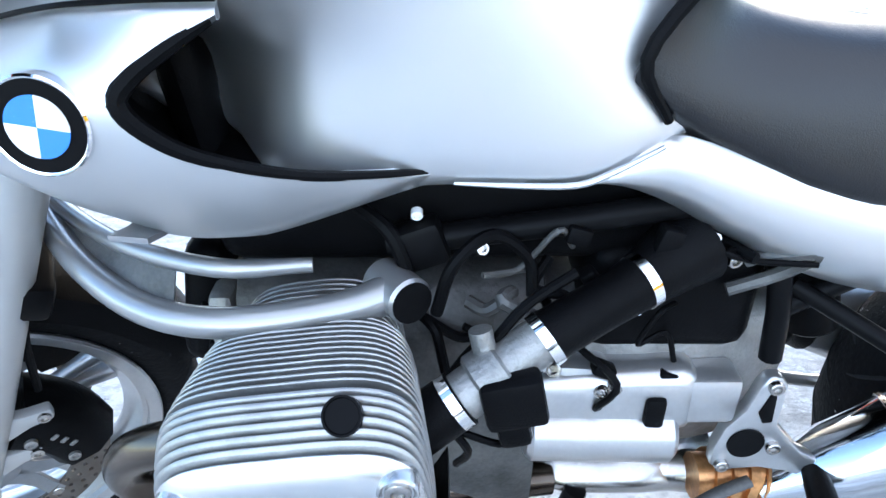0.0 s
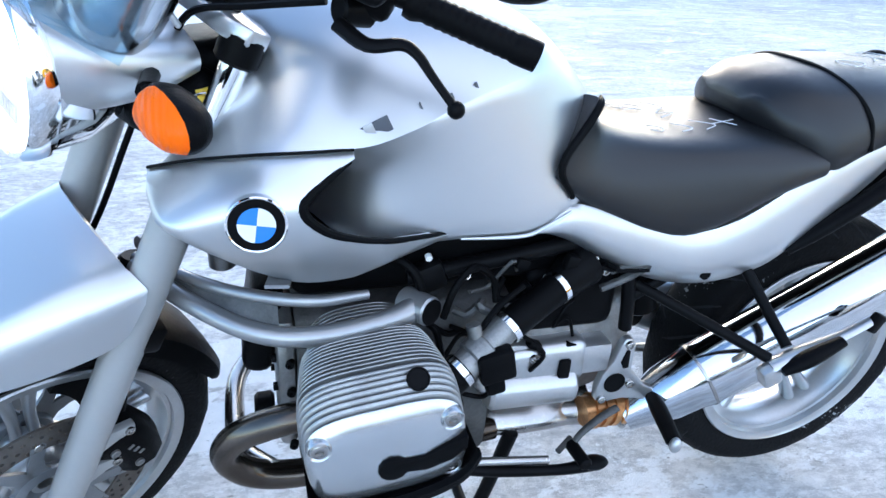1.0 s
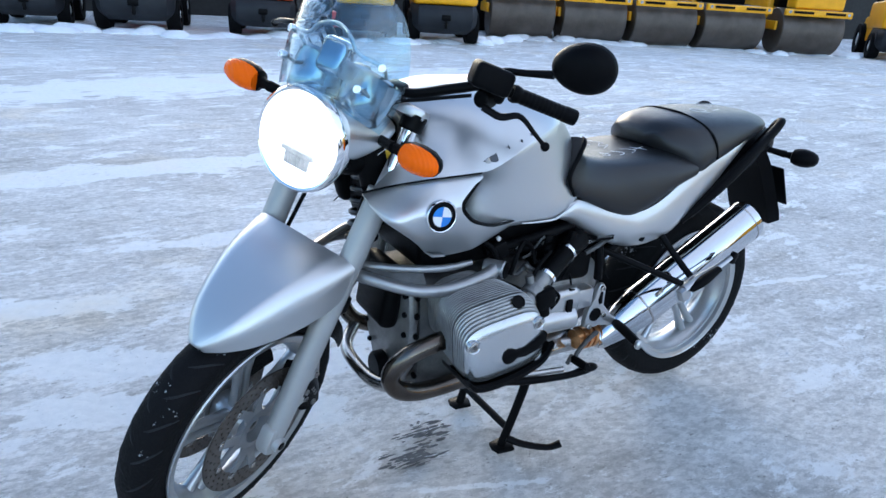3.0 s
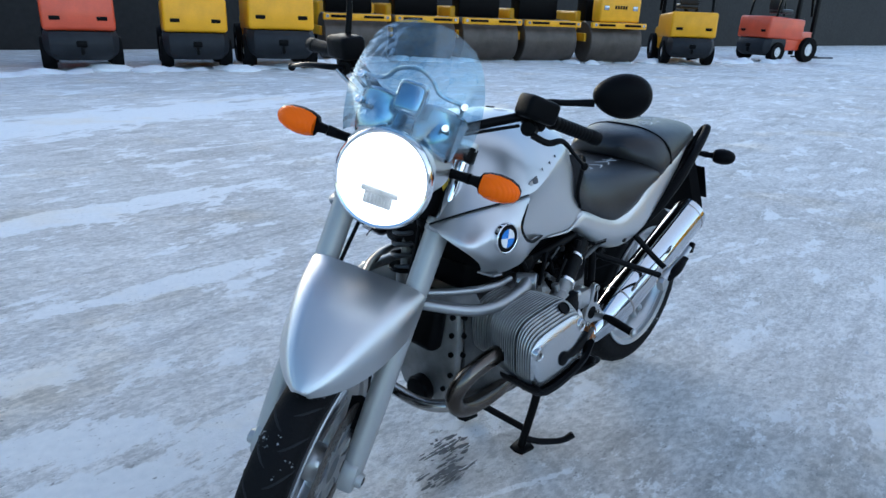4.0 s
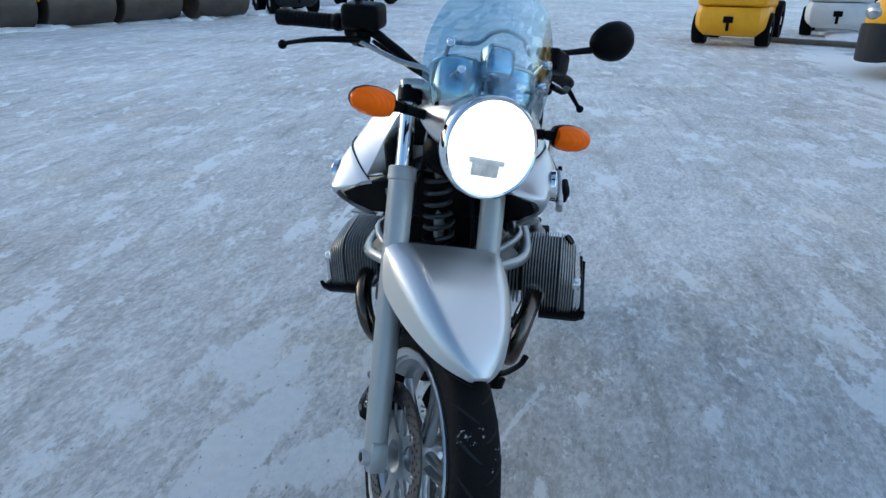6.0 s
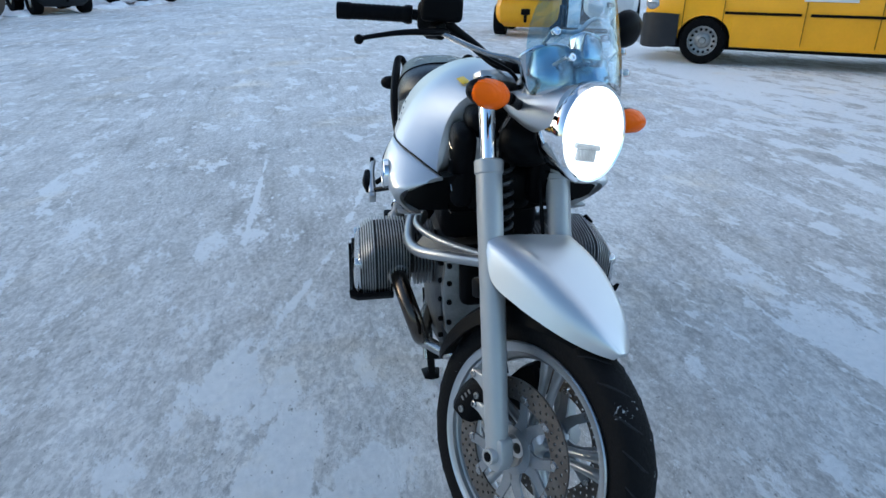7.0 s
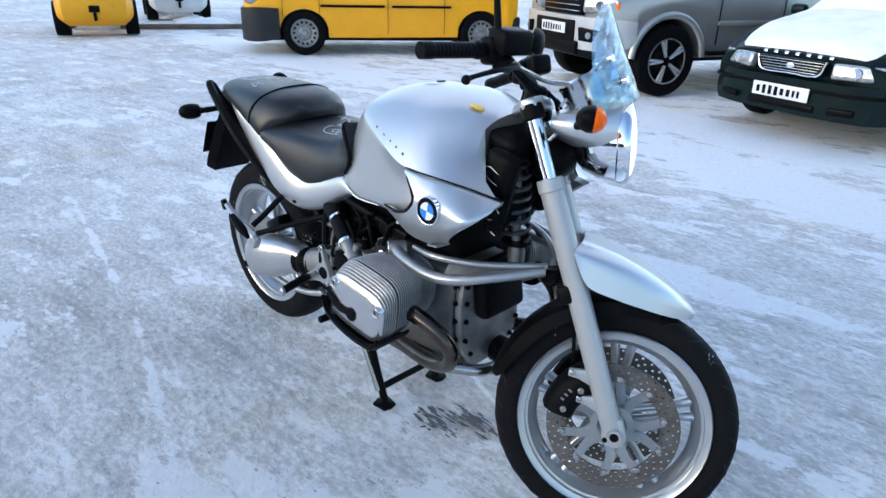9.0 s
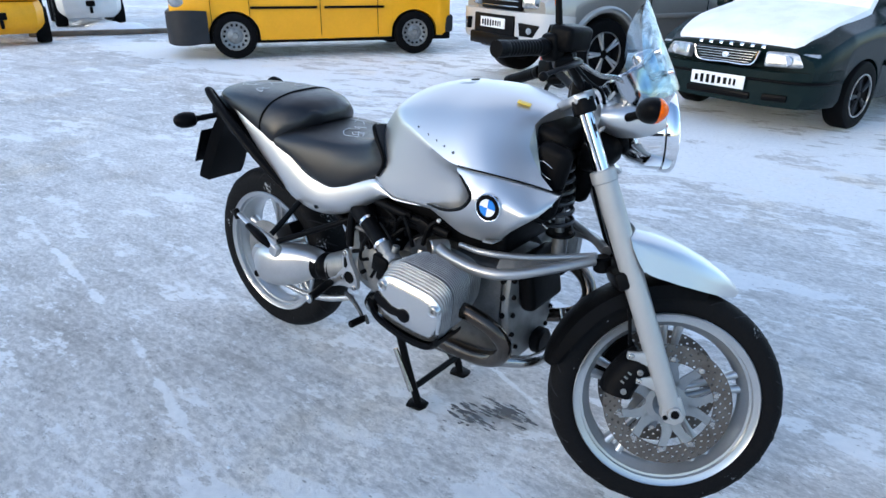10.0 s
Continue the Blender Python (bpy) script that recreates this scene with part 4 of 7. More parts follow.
def tank():
    t = thing_part("fuel_tank", "silver fuel tank with knee hollows and round filler cap")
    bm = bmesh.new()
    # ridge along the middle, crease above the knee hollow (it runs on as the seam over the side panel), and the hollow's middle and foot
    ridge = [(-0.15, 0.900), (-0.12, 0.938), (-0.05, 1.002), (0.0, 1.030), (0.05, 1.046), (0.10, 1.056), (0.16, 1.061), (0.22, 1.061), (0.28, 1.056), (0.34, 1.043), (0.41, 1.018)]
    crease = [(-0.15, 0.105, 0.850), (-0.11, 0.104, 0.900), (-0.05, 0.128, 0.950), (0.0, 0.157, 0.963), (0.05, 0.181, 0.955), (0.11, 0.203, 0.938), (0.17, 0.220, 0.916), (0.225, 0.233, 0.900), (0.258, 0.2365, 0.8965)] + [(x, y - 0.005, z + 0.001) for (x, z), (x_, y) in list(zip(PANEL_TOP, PANEL_IN))[1:]]
    middle = [(-0.15, 0.120, 0.81), (-0.11, 0.130, 0.85), (-0.05, 0.156, 0.87), (0.0, 0.176, 0.87), (0.05, 0.189, 0.866), (0.11, 0.199, 0.858), (0.17, 0.200, 0.85), (0.21, 0.194, 0.846), (0.245, 0.175, 0.842), (0.275, 0.130, 0.84), (0.31, 0.10, 0.84), (0.34, 0.10, 0.84), (0.40, 0.170, 0.84), (0.48, 0.13, 0.835)]
    foot = [(-0.15, 0.135, 0.775), (-0.11, 0.158, 0.79), (-0.05, 0.180, 0.768), (0.0, 0.188, 0.753), (0.09, 0.193, 0.754), (0.17, 0.192, 0.750), (0.225, 0.190, 0.752), (0.26, 0.165, 0.755), (0.29, 0.115, 0.765), (0.33, 0.10, 0.78), (0.48, 0.12, 0.81)]
    rim_x = [(0.0, 0.402), (0.3, 0.400), (0.6, 0.380), (0.8, 0.386), (0.93, 0.430), (1.0, 0.479)]

    def along(curve, x, k=1):
        c = spline(curve, 6)
        return float(np.interp(x, [q[0] for q in c], [q[k] for q in c]))

    rings = []
    for i in range(41):
        u = i / 40
        x1 = -0.15 + 0.629 * u
        zt = along(ridge, -0.15 + 0.552 * u)
        yc, zc = along(crease, x1, 1), along(crease, x1, 2)
        n = 2.25 + 0.95 * max(0, (u - 0.6) / 0.4)
        upper = []
        for q in (0, 0.12, 0.25, 0.38, 0.5, 0.6, 0.7, 0.79, 0.87, 0.94, 0.985, 1.0):
            x = -0.15 + (float(np.interp(q, [p[0] for p in rim_x], [p[1] for p in rim_x])) + 0.15) * u
            upper.append((x, yc * q, zt - (zt - zc) * q ** n))
        xb = min(x1, 0.36 + (x1 - 0.36) * 0.2)
        low = [(x1, yc, zc), (xb, along(middle, x1, 1), along(middle, x1, 2)), (xb, along(foot, x1, 1), along(foot, x1, 2)), (xb, along(foot, x1, 1) - 0.02, along(foot, x1, 2) - 0.014)]
        lower = [tuple(p) for p in spline(low, 4)][1:]
        L = upper + lower
        rings.append([V(*p) for p in L] + [V(x, -y, z) for x, y, z in L[:0:-1]])
    loft(bm, rings)
    skin = BVHTree.FromBMesh(bm)
    part("shell", bm, M_SILVER, t, "", None, angle=50)
    # dark joint over the side panel
    for s in (1, -1):
        bm = bmesh.new()
        tube(bm, [(x, (y - 0.0030) * s, z + 0.0022) for (x, z), (x_, y) in zip(PANEL_TOP, PANEL_IN)], 0.0021, 6, 5)
        part("panel_joint", bm, M_BLACKM, t, "thin dark joint")
    # thin flange along the foot of the knee hollow
    for s in (1, -1):
        bm = bmesh.new()
        tube(bm, [(0.10, 0.194 * s, 0.746), (0.05, 0.1925 * s, 0.743), (0.0, 0.190 * s, 0.742), (-0.03, 0.187 * s, 0.752), (-0.07, 0.182 * s, 0.772)], [0.0015, 0.0025, 0.003, 0.003, 0.002], 8, 4)
        part("lower_flange", bm, M_SILVER, t)
    bm = bmesh.new()
    mm = Matrix.Translation((0.135, 0, 1.050)) @ Vector((-0.07, 0, 1)).to_track_quat("Y", "Z").to_matrix().to_4x4()
    lathe(bm, [(0.050, -0.006), (0.050, 0.003), (0.047, 0.006), (0.041, 0.005), (0.038, 0.008), (0, 0.010)], 36, mm)
    cap = part("filler_cap", bm, M_ALLOY, t, "round silver filler cap")
    bm = bmesh.new()
    lathe(bm, [(0.012, 0.008), (0.012, 0.0115), (0, 0.012)], 16, mm)
    part("lock", bm, M_BLACKM, t)
    bm = bmesh.new()
    rbox(bm, (0.338, -0.078, 1.0338), (0.034, 0.020, 0.0010), 0.0003, (12, 15, 20))
    part("warning_sticker", bm, M_YELLOWS, t, "small yellow sticker")
    bm = bmesh.new()
    rbox(bm, (0.412, 0.1205, 0.925), (0.030, 0.0016, 0.030), 0.0005, (0, 14, 0))
    part("warning_sticker", bm, M_YELLOWS, t, "small yellow sticker")
    return skin


TANK_SKIN = tank()

def side_panel(s):
    p = thing_part("side_panel", "silver tank side panel with round blue and white badge")
    top = PANEL_TOP
    swoosh_up = [(0.255, 0.886), (0.285, 0.872), (0.31, 0.855), (0.324, 0.836)]
    swoosh_low = [(0.087, 0.752), (0.15, 0.756), (0.22, 0.768), (0.28, 0.793), (0.31, 0.815), (0.324, 0.836)]
    low = [(0.087, 0.744), (0.15, 0.731), (0.22, 0.713), (0.30, 0.700), (0.340, 0.702), (0.365, 0.718), (0.41, 0.759), (0.45, 0.790), (0.48, 0.813), (0.492, 0.832)]

    def at(curve, x):
        c = spline(curve, 8)
        return float(np.interp(x, [q[0] for q in c], [q[1] for q in c]))

    bm = bmesh.new()

    def sheet(x0, x1, hi, lo, n, top_edge, low_edge):
        """An open sheet between two edge curves; named edges are rolled inwards."""
        rows_ = []
        for k in range(n + 1):
            x = x0 + (x1 - x0) * k / n
            zt, zb = hi(x), lo(x)
            zt = max(zt, zb + 0.002)
            out = []
            for q in range(13):
                f = q / 12
                z = zt + (zb - zt) * f
                e = 0.0
                if top_edge:
                    e += 0.006 * max(0, 1 - (zt - z) / 0.006) ** 2
                if low_edge:
                    e += 0.014 * max(0, 1 - (z - zb) / 0.020) ** 2
                out.append(V(x, s * (panel_y(x, z) - e), z))
            rows_.append(out)
        loft(bm, rows_, closed=False)

    split = lambda x: 0.836 + (0.842 - 0.836) * (x - 0.324) / 0.168
    sheet(0.324, 0.492, lambda x: at(top, x), split, 16, True, False)
    sheet(0.324, 0.492, split, lambda x: min(at(low, x), split(x) - 0.001), 16, False, True)
    sheet(0.255, 0.324, lambda x: at(top, x), lambda x: at(swoosh_up, x), 8, True, False)
    sheet(0.087, 0.324, lambda x: at(swoosh_low, x), lambda x: at(low, x), 20, False, True)
    bmesh.ops.remove_doubles(bm, verts=bm.verts, dist=0.0005)
    bmesh.ops.recalc_face_normals(bm, faces=bm.faces)
    if sum(f.normal.y * s * f.calc_area() for f in bm.faces) < 0:
        bmesh.ops.reverse_faces(bm, faces=bm.faces)
    bmesh.ops.solidify(bm, geom=bm.faces[:], thickness=0.012)
    part("shell", bm, M_SILVER, p, "", angle=55)
    bm = bmesh.new()
    edge = [(0.262, 0.883), (0.288, 0.868), (0.311, 0.852), (0.3215, 0.836), (0.308, 0.815), (0.278, 0.793), (0.22, 0.769), (0.15, 0.757), (0.09, 0.752)]
    tube(bm, [(x - 0.002, s * (panel_y(x, z) - 0.006), z) for x, z in edge], [0.004, 0.006, 0.007, 0.0075, 0.007, 0.006, 0.005, 0.004, 0.003], 8, 4)
    part("trim", bm, M_BLACK, p, "black rubber edge trim")
    # dark air duct behind the open front, with a silver lip under it
    bm = bmesh.new()
    mouth = [(0.474, 0.10, 0.845), (0.474, 0.150, 0.838), (0.464, 0.222, 0.806), (0.398, 0.230, 0.758), (0.352, 0.212, 0.722), (0.352, 0.07, 0.716), (0.45, 0.07, 0.84)]
    loft(bm, [[V(x, y * s, z) for x, y, z in mouth], [V(x * 0.6 + 0.12, y * 0.92 * s, z * 0.9 + 0.078) for x, y, z in mouth]])
    part("air_duct", bm, M_BLACK, p, "dark air duct")
    bm = bmesh.new()
    loft(bm, [[V(x, y * s, z), V(x - 0.03, y * s, z - 0.003), V(x - 0.03, y * s, z - 0.008), V(x, y * s, z - 0.005)] for x, y, z in ((0.366, 0.238, 0.724), (0.362, 0.215, 0.719), (0.357, 0.18, 0.714))])
    part("lower_lip", bm, M_ARM, p)
    # badge
    c = V(0.370, s * (panel_y(0.370, 0.823) + 0.002), 0.823)
    e = 0.01
    nx = -(panel_y(0.370 + e, 0.823) - panel_y(0.370 - e, 0.823)) / (2 * e) * 0.6
    nrm = Vector((nx * 0.5, s, 0.04)).normalized()
    mm = Matrix.Translation(c) @ nrm.to_track_quat("Y", "Z").to_matrix().to_4x4()
    bm = bmesh.new()
    lathe(bm, [(0.0345, -0.008), (0.0345, 0.003), (0.0330, 0.0045), (0.0318, 0.0035)], 40, mm)
    part("badge_rim", bm, M_CHROME, p)
    bm = bmesh.new()
    lathe(bm, [(0.0315, 0.002), (0.0315, 0.0036), (0.0, 0.0036)], 40, mm)
    part("badge_ring", bm, M_BLACKM, p)
    for k in range(4):
        bm = bmesh.new()
        arc = [(0, 0)] + [(0.0213 * math.cos(a), 0.0213 * math.sin(a)) for a in (math.pi / 2 * (k + j / 10) + 0.15 for j in range(11))]
        prism(bm, arc, 0.002, 0.0046, 0, mm)
        part("badge_quarter", bm, M_BLUE if k % 2 == (0 if s > 0 else 1) else M_WHITE, p, "", flat=True)


side_panel(1)
side_panel(-1)


def tank_decals():
    """Small bars in place of the model lettering along the crease of the tank."""
    def bars(name, s, spots, mt, label, lift=0.0006):
        for x, y, z, w, h in spots:
            bm = bmesh.new()
            spot, nrm = TANK_SKIN.find_nearest(Vector((x, y * s, z)))[:2]
            nrm = nrm if nrm.y * s > 0 else -nrm
            mm = Matrix.Translation(spot + nrm * lift) @ nrm.to_track_quat("Y", "Z").to_matrix().to_4x4() @ Matrix.Rotation(radians(26 * s), 4, "Y")
            rbox(bm, (0, 0, 0), (w, 0.0024, h), 0.0003)
            part(name, bm, mt, bike, label, mm)
    bars("badge_plate", 1, [(0.226, 0.2325, 0.921, 0.036, 0.019)], M_GREYDECAL, "small dark and silver emblem")
    bars("badge_bar", 1, [(0.234, 0.2345, 0.919, 0.012, 0.017), (0.219, 0.2335, 0.921, 0.014, 0.010)], M_ALLOY, "", 0.0022)
    bars("decal_mark", 1, [(0.168, 0.219, 0.9445, 0.002, 0.014), (0.128, 0.212, 0.957, 0.004, 0.011), (0.092, 0.202, 0.967, 0.004, 0.011)], M_GREYDECAL, "")
    bars("decal_mark", -1, [(0.229, 0.2325, 0.925, 0.006, 0.010), (0.195, 0.226, 0.937, 0.004, 0.007), (0.165, 0.2195, 0.9455, 0.002, 0.009), (0.132, 0.2125, 0.956, 0.002, 0.009), (0.09, 0.2015, 0.968, 0.004, 0.008)], M_GREYDECAL, "")


tank_decals()


def seat():
    st = thing_part("rider_seat", "black vinyl rider seat with faint chalk scribbles")
    bm = bmesh.new()
    S = [(-0.075, [(0, .900), (.05, .906), (.105, .922), (.146, .918), (.170, .868), (.174, .83), (.160, .80)]),
         (-0.095, [(0, .885), (.05, .889), (.098, .902), (.140, .897), (.170, .845), (.176, .80), (.160, .77)]),
         (-0.14, [(0, .866), (.05, .869), (.095, .877), (.132, .866), (.166, .82), (.175, .77), (.160, .745)]),
         (-0.20, [(0, .856), (.055, .857), (.10, .86), (.138, .845), (.168, .80), (.178, .745), (.160, .72)]),
         (-0.28, [(0, .855), (.07, .855), (.12, .85), (.152, .83), (.172, .785), (.180, .725), (.160, .70)]),
         (-0.36, [(0, .860), (.07, .859), (.13, .850), (.160, .829), (.176, .790), (.181, .745), (.160, .72)]),
         (-0.44, [(0, .866), (.07, .864), (.13, .853), (.160, .835), (.175, .812), (.179, .782), (.16, .76)]),
         (-0.525, [(0, .862), (.07, .860), (.13, .850), (.158, .838), (.171, .825), (.174, .808), (.16, .79)])]
    body_loft(bm, S)
    lean = lambda x, z: x - min(1, max(0, (x + 0.20) / 0.12)) * (max(0, z - 0.835) * 0.80 + max(0, 0.82 - z) * 0.75 - 0.034)
    for v in bm.verts:
        v.co.x = lean(v.co.x, v.co.z)
    part("cushion", bm, M_SEAT, st, "", angle=60)
    pl = thing_part("pillion_seat", "black vinyl pillion seat with chalk numbers")
    bm = bmesh.new()
    S = [(-0.425, [(0, .902), (.02, .901), (.035, .897), (.045, .895), (.048, .885), (.04, .872)]),
         (-0.436, [(0, .920), (.03, .918), (.06, .910), (.078, .905), (.083, .885), (.075, .862)]),
         (-0.458, [(0, .935), (.05, .931), (.09, .914), (.113, .892), (.12, .872), (.11, .848)]),
         (-0.492, [(0, .945), (.065, .940), (.115, .920), (.142, .886), (.15, .858), (.14, .828)]),
         (-0.532, [(0, .951), (.07, .946), (.13, .922), (.160, .882), (.174, .835), (.165, .80)]),
         (-0.60, [(0, .956), (.075, .951), (.132, .930), (.160, .895), (.170, .855), (.16, .82)]),
         (-0.72, [(0, .955), (.07, .951), (.120, .935), (.145, .91), (.152, .882), (.145, .86)]),
         (-0.82, [(0, .951), (.06, .948), (.10, .936), (.125, .920), (.131, .902), (.12, .885)]),
         (-0.89, [(0, .940), (.05, .937), (.08, .93), (.098, .917), (.10, .905), (.095, .895)]),
         (-0.915, [(0, .918), (.035, .917), (.06, .914), (.075, .908), (.077, .902), (.07, .898)])]
    body_loft(bm, S)
    part("cushion", bm, M_SEAT, pl, "", angle=60)
    bm = bmesh.new()
    arc = [(-0.600, 0.170, 0.842), (-0.588, 0.163, 0.890), (-0.572, 0.132, 0.9265), (-0.560, 0.070, 0.9485), (-0.555, 0, 0.9535)]
    tube(bm, arc + [(x, -y, z) for x, y, z in arc[-2::-1]], 0.0042, 8, 4)
    part("welt", bm, M_BLACK, pl, "black piping seam")
    lip = [(-0.084, 0.174, 0.790), (-0.077, 0.176, 0.840), (-0.074, 0.158, 0.895), (-0.074, 0.146, 0.919), (-0.078, 0.128, 0.925)]
    for s in (1, -1):
        bm = bmesh.new()
        tube(bm, [(lean(x, z), y * s, z) for x, y, z in lip], [0.004, 0.006, 0.0065, 0.006, 0.003], 8, 4)
        part("front_lip", bm, M_BLACK, st, "raised black lip against the tank")

    def scribble(parent, lines, zf):
        for ln in lines:
            bm = bmesh.new()
            tube(bm, [(x, y, zf(x, y) - 0.0003) for x, y in ln], 0.0012, 6, 4, 0.5)
            part("chalk_mark", bm, M_CHALK, parent, "faint chalk scribble")

    zr = lambda x, y: 0.857 + 0.0008 + max(0, -x - 0.28) * 0.06 - max(0, abs(y) - 0.06) ** 2 * 1.6
    scribble(st, [[(-0.235, -0.075), (-0.29, -0.085), (-0.325, -0.055), (-0.335, -0.02)], [(-0.255, -0.03), (-0.295, -0.045), (-0.27, -0.065), (-0.255, -0.04), (-0.235, -0.065)], [(-0.29, -0.025), (-0.25, -0.068)],
                  [(-0.30, 0.02), (-0.335, 0.0), (-0.305, -0.005), (-0.33, -0.03)], [(-0.25, 0.055), (-0.27, 0.07), (-0.26, 0.085), (-0.245, 0.075)], [(-0.295, 0.05), (-0.32, 0.08), (-0.295, 0.09)],
                  [(-0.335, 0.045), (-0.365, 0.075), (-0.34, 0.09)], [(-0.375, 0.045), (-0.40, 0.085)], [(-0.365, 0.07), (-0.41, 0.06)]], zr)
    zp = lambda x, y: 0.9568 - max(0, -x - 0.72) * 0.06 - max(0, abs(y) - 0.05) ** 2 * 3.2
    scribble(pl, [[(-0.66, -0.07), (-0.70, -0.09), (-0.66, -0.10), (-0.69, -0.07)], [(-0.75, 0.01), (-0.80, -0.01), (-0.80, -0.06), (-0.75, -0.06), (-0.74, -0.02), (-0.75, 0.01)], [(-0.76, -0.01), (-0.78, -0.03), (-0.76, -0.045)],
                  [(-0.70, 0.03), (-0.73, 0.0), (-0.69, -0.03)], [(-0.62, 0.07), (-0.66, 0.05), (-0.63, 0.02), (-0.61, 0.05), (-0.65, 0.075)], [(-0.68, 0.06), (-0.72, 0.05)], [(-0.82, 0.02), (-0.84, -0.03), (-0.80, -0.07)]], zp)


seat()


def tail_panel(s):
    t = thing_part("tail_panel", "silver tail panel under the seat")
    low = [(-0.008, 0.738), (-0.08, 0.714), (-0.152, 0.673), (-0.23, 0.634), (-0.302, 0.615), (-0.38, 0.612), (-0.47, 0.630), (-0.53, 0.665), (-0.591, 0.710), (-0.65, 0.765), (-0.703, 0.818), (-0.79, 0.895)]
    hi = [(-0.010, 0.746), (-0.074, 0.778), (-0.152, 0.756), (-0.23, 0.732), (-0.302, 0.716), (-0.38, 0.735), (-0.47, 0.785), (-0.53, 0.820), (-0.591, 0.848), (-0.65, 0.868), (-0.703, 0.886), (-0.80, 0.915)]
    yy = [0.184, 0.182, 0.180, 0.181, 0.184, 0.186, 0.182, 0.177, 0.171, 0.163, 0.155, 0.132]
    bm = bmesh.new()
    rings = []
    for xl, zl, xh, zh, y in spline([(a[0], a[1], b[0], b[1], c) for a, b, c in zip(low, hi, yy)], 4):
        x = (xl + xh) / 2
        h = zh - zl
        out = []
        for k in range(9):
            f = k / 8
            bul = 0.014 * math.sin(math.pi * f) ** 0.7
            out.append(V(xh + (xl - xh) * f, s * (y - 0.012 + bul - 0.020 * max(0, f - 0.6) ** 1.5 * 3), zh + (zl - zh) * f))
        out.append(V(xl, s * (y - 0.055), zl + 0.006))
        out.append(V(xh, s * (y - 0.045), zh - 0.004))
        rings.append(out)
    loft(bm, rings)
    part("shell", bm, M_SILVER, t, "", angle=55)
    bm = bmesh.new()
    cyl(bm, (-0.335, s * 0.168, 0.641), (-0.335, s * 0.1835, 0.642), 0.0095, seg=16)
    part("screw_hole", bm, M_BLACKM, t)
    # grab rail
    g = thing_part("grab_rail", "matt black passenger grab rail")
    bm = bmesh.new()
    tube(bm, [(-0.50, s * 0.165, 0.665), (-0.56, s * 0.178, 0.715), (-0.66, s * 0.180, 0.785), (-0.78, s * 0.168, 0.862), (-0.86, s * 0.156, 0.908), (-0.895, s * 0.147, 0.930), (-0.907, s * 0.128, 0.922), (-0.88, s * 0.120, 0.885), (-0.82, s * 0.125, 0.845), (-0.74, s * 0.13, 0.79)],
         [0.012, 0.016, 0.018, 0.017, 0.015, 0.0135, 0.0135, 0.014, 0.015, 0.014], 12, 5, 0.85)
    part("rail", bm, M_BLACK, g)
    bm = bmesh.new()
    prism(bm, [(-0.52, 0.672), (-0.60, 0.722), (-0.72, 0.815), (-0.80, 0.865), (-0.86, 0.862), (-0.80, 0.80), (-0.68, 0.735), (-0.58, 0.66)], s * 0.128, s * 0.148, 0.005)
    part("rail_foot", bm, M_BLACK, g)


tail_panel(1)
tail_panel(-1)


def tail_end():
    r = thing_part("rear_mudguard", "black rear mudguard with number plate carrier")
    bm = bmesh.new()
    rings = []
    for x, zt, zb, hw in spline([(-0.42, 0.74, 0.60, 0.10), (-0.60, 0.80, 0.70, 0.115), (-0.75, 0.87, 0.745, 0.12), (-0.90, 0.905, 0.80, 0.10), (-0.985, 0.885, 0.80, 0.08), (-1.02, 0.85, 0.80, 0.06)], 4):
        rings.append([V(x, math.copysign(abs(math.cos(a)) ** 0.6, math.cos(a)) * hw, (zt + zb) / 2 + math.copysign(abs(math.sin(a)) ** 0.6, math.sin(a)) * (zt - zb) / 2) for a in (2 * math.pi * k / 20 for k in range(20))])
    loft(bm, rings)
    part("tail_tray", bm, M_BLACK, r)
    bm = bmesh.new()
    rings = []
    for x, z, hw in spline([(-0.93, 0.83, 0.085), (-0.985, 0.76, 0.09), (-1.03, 0.68, 0.095), (-1.075, 0.60, 0.10), (-1.10, 0.56, 0.095)], 4):
        d = Vector((0.86, 0, -0.5)) * 0.02
        rings.append([V(x, -hw, z) - d * 0.6, V(x, -hw * 0.8, z) + d, V(x, hw * 0.8, z) + d, V(x, hw, z) - d * 0.6, V(x, hw * 0.85, z) - d, V(x, -hw * 0.85, z) - d])
    loft(bm, rings)
    part("plate_carrier", bm, M_BLACK, r, "black plastic number plate carrier")
    bm = bmesh.new()
    rbox(bm, (-1.085, 0, 0.690), (0.006, 0.20, 0.15), 0.002, (0, 28, 0))
    part("plate_back", bm, M_BLACK, r)
    bm = bmesh.new()
    rbox(bm, (-1.022, 0, 0.815), (0.03, 0.09, 0.045), 0.012, (0, 20, 0), 3)
    part("tail_lamp", bm, M_RED, r, "red tail lamp")
    for s in (1, -1):
        indicator((-1.00, 0.125 * s, 0.815), (-1.035, 0.215 * s, 0.812), Matrix.Identity(4), M_ORANGE, "rear_indicator", "black stalked rear indicator", (-0.965, 0.06 * s, 0.825))


tail_end()


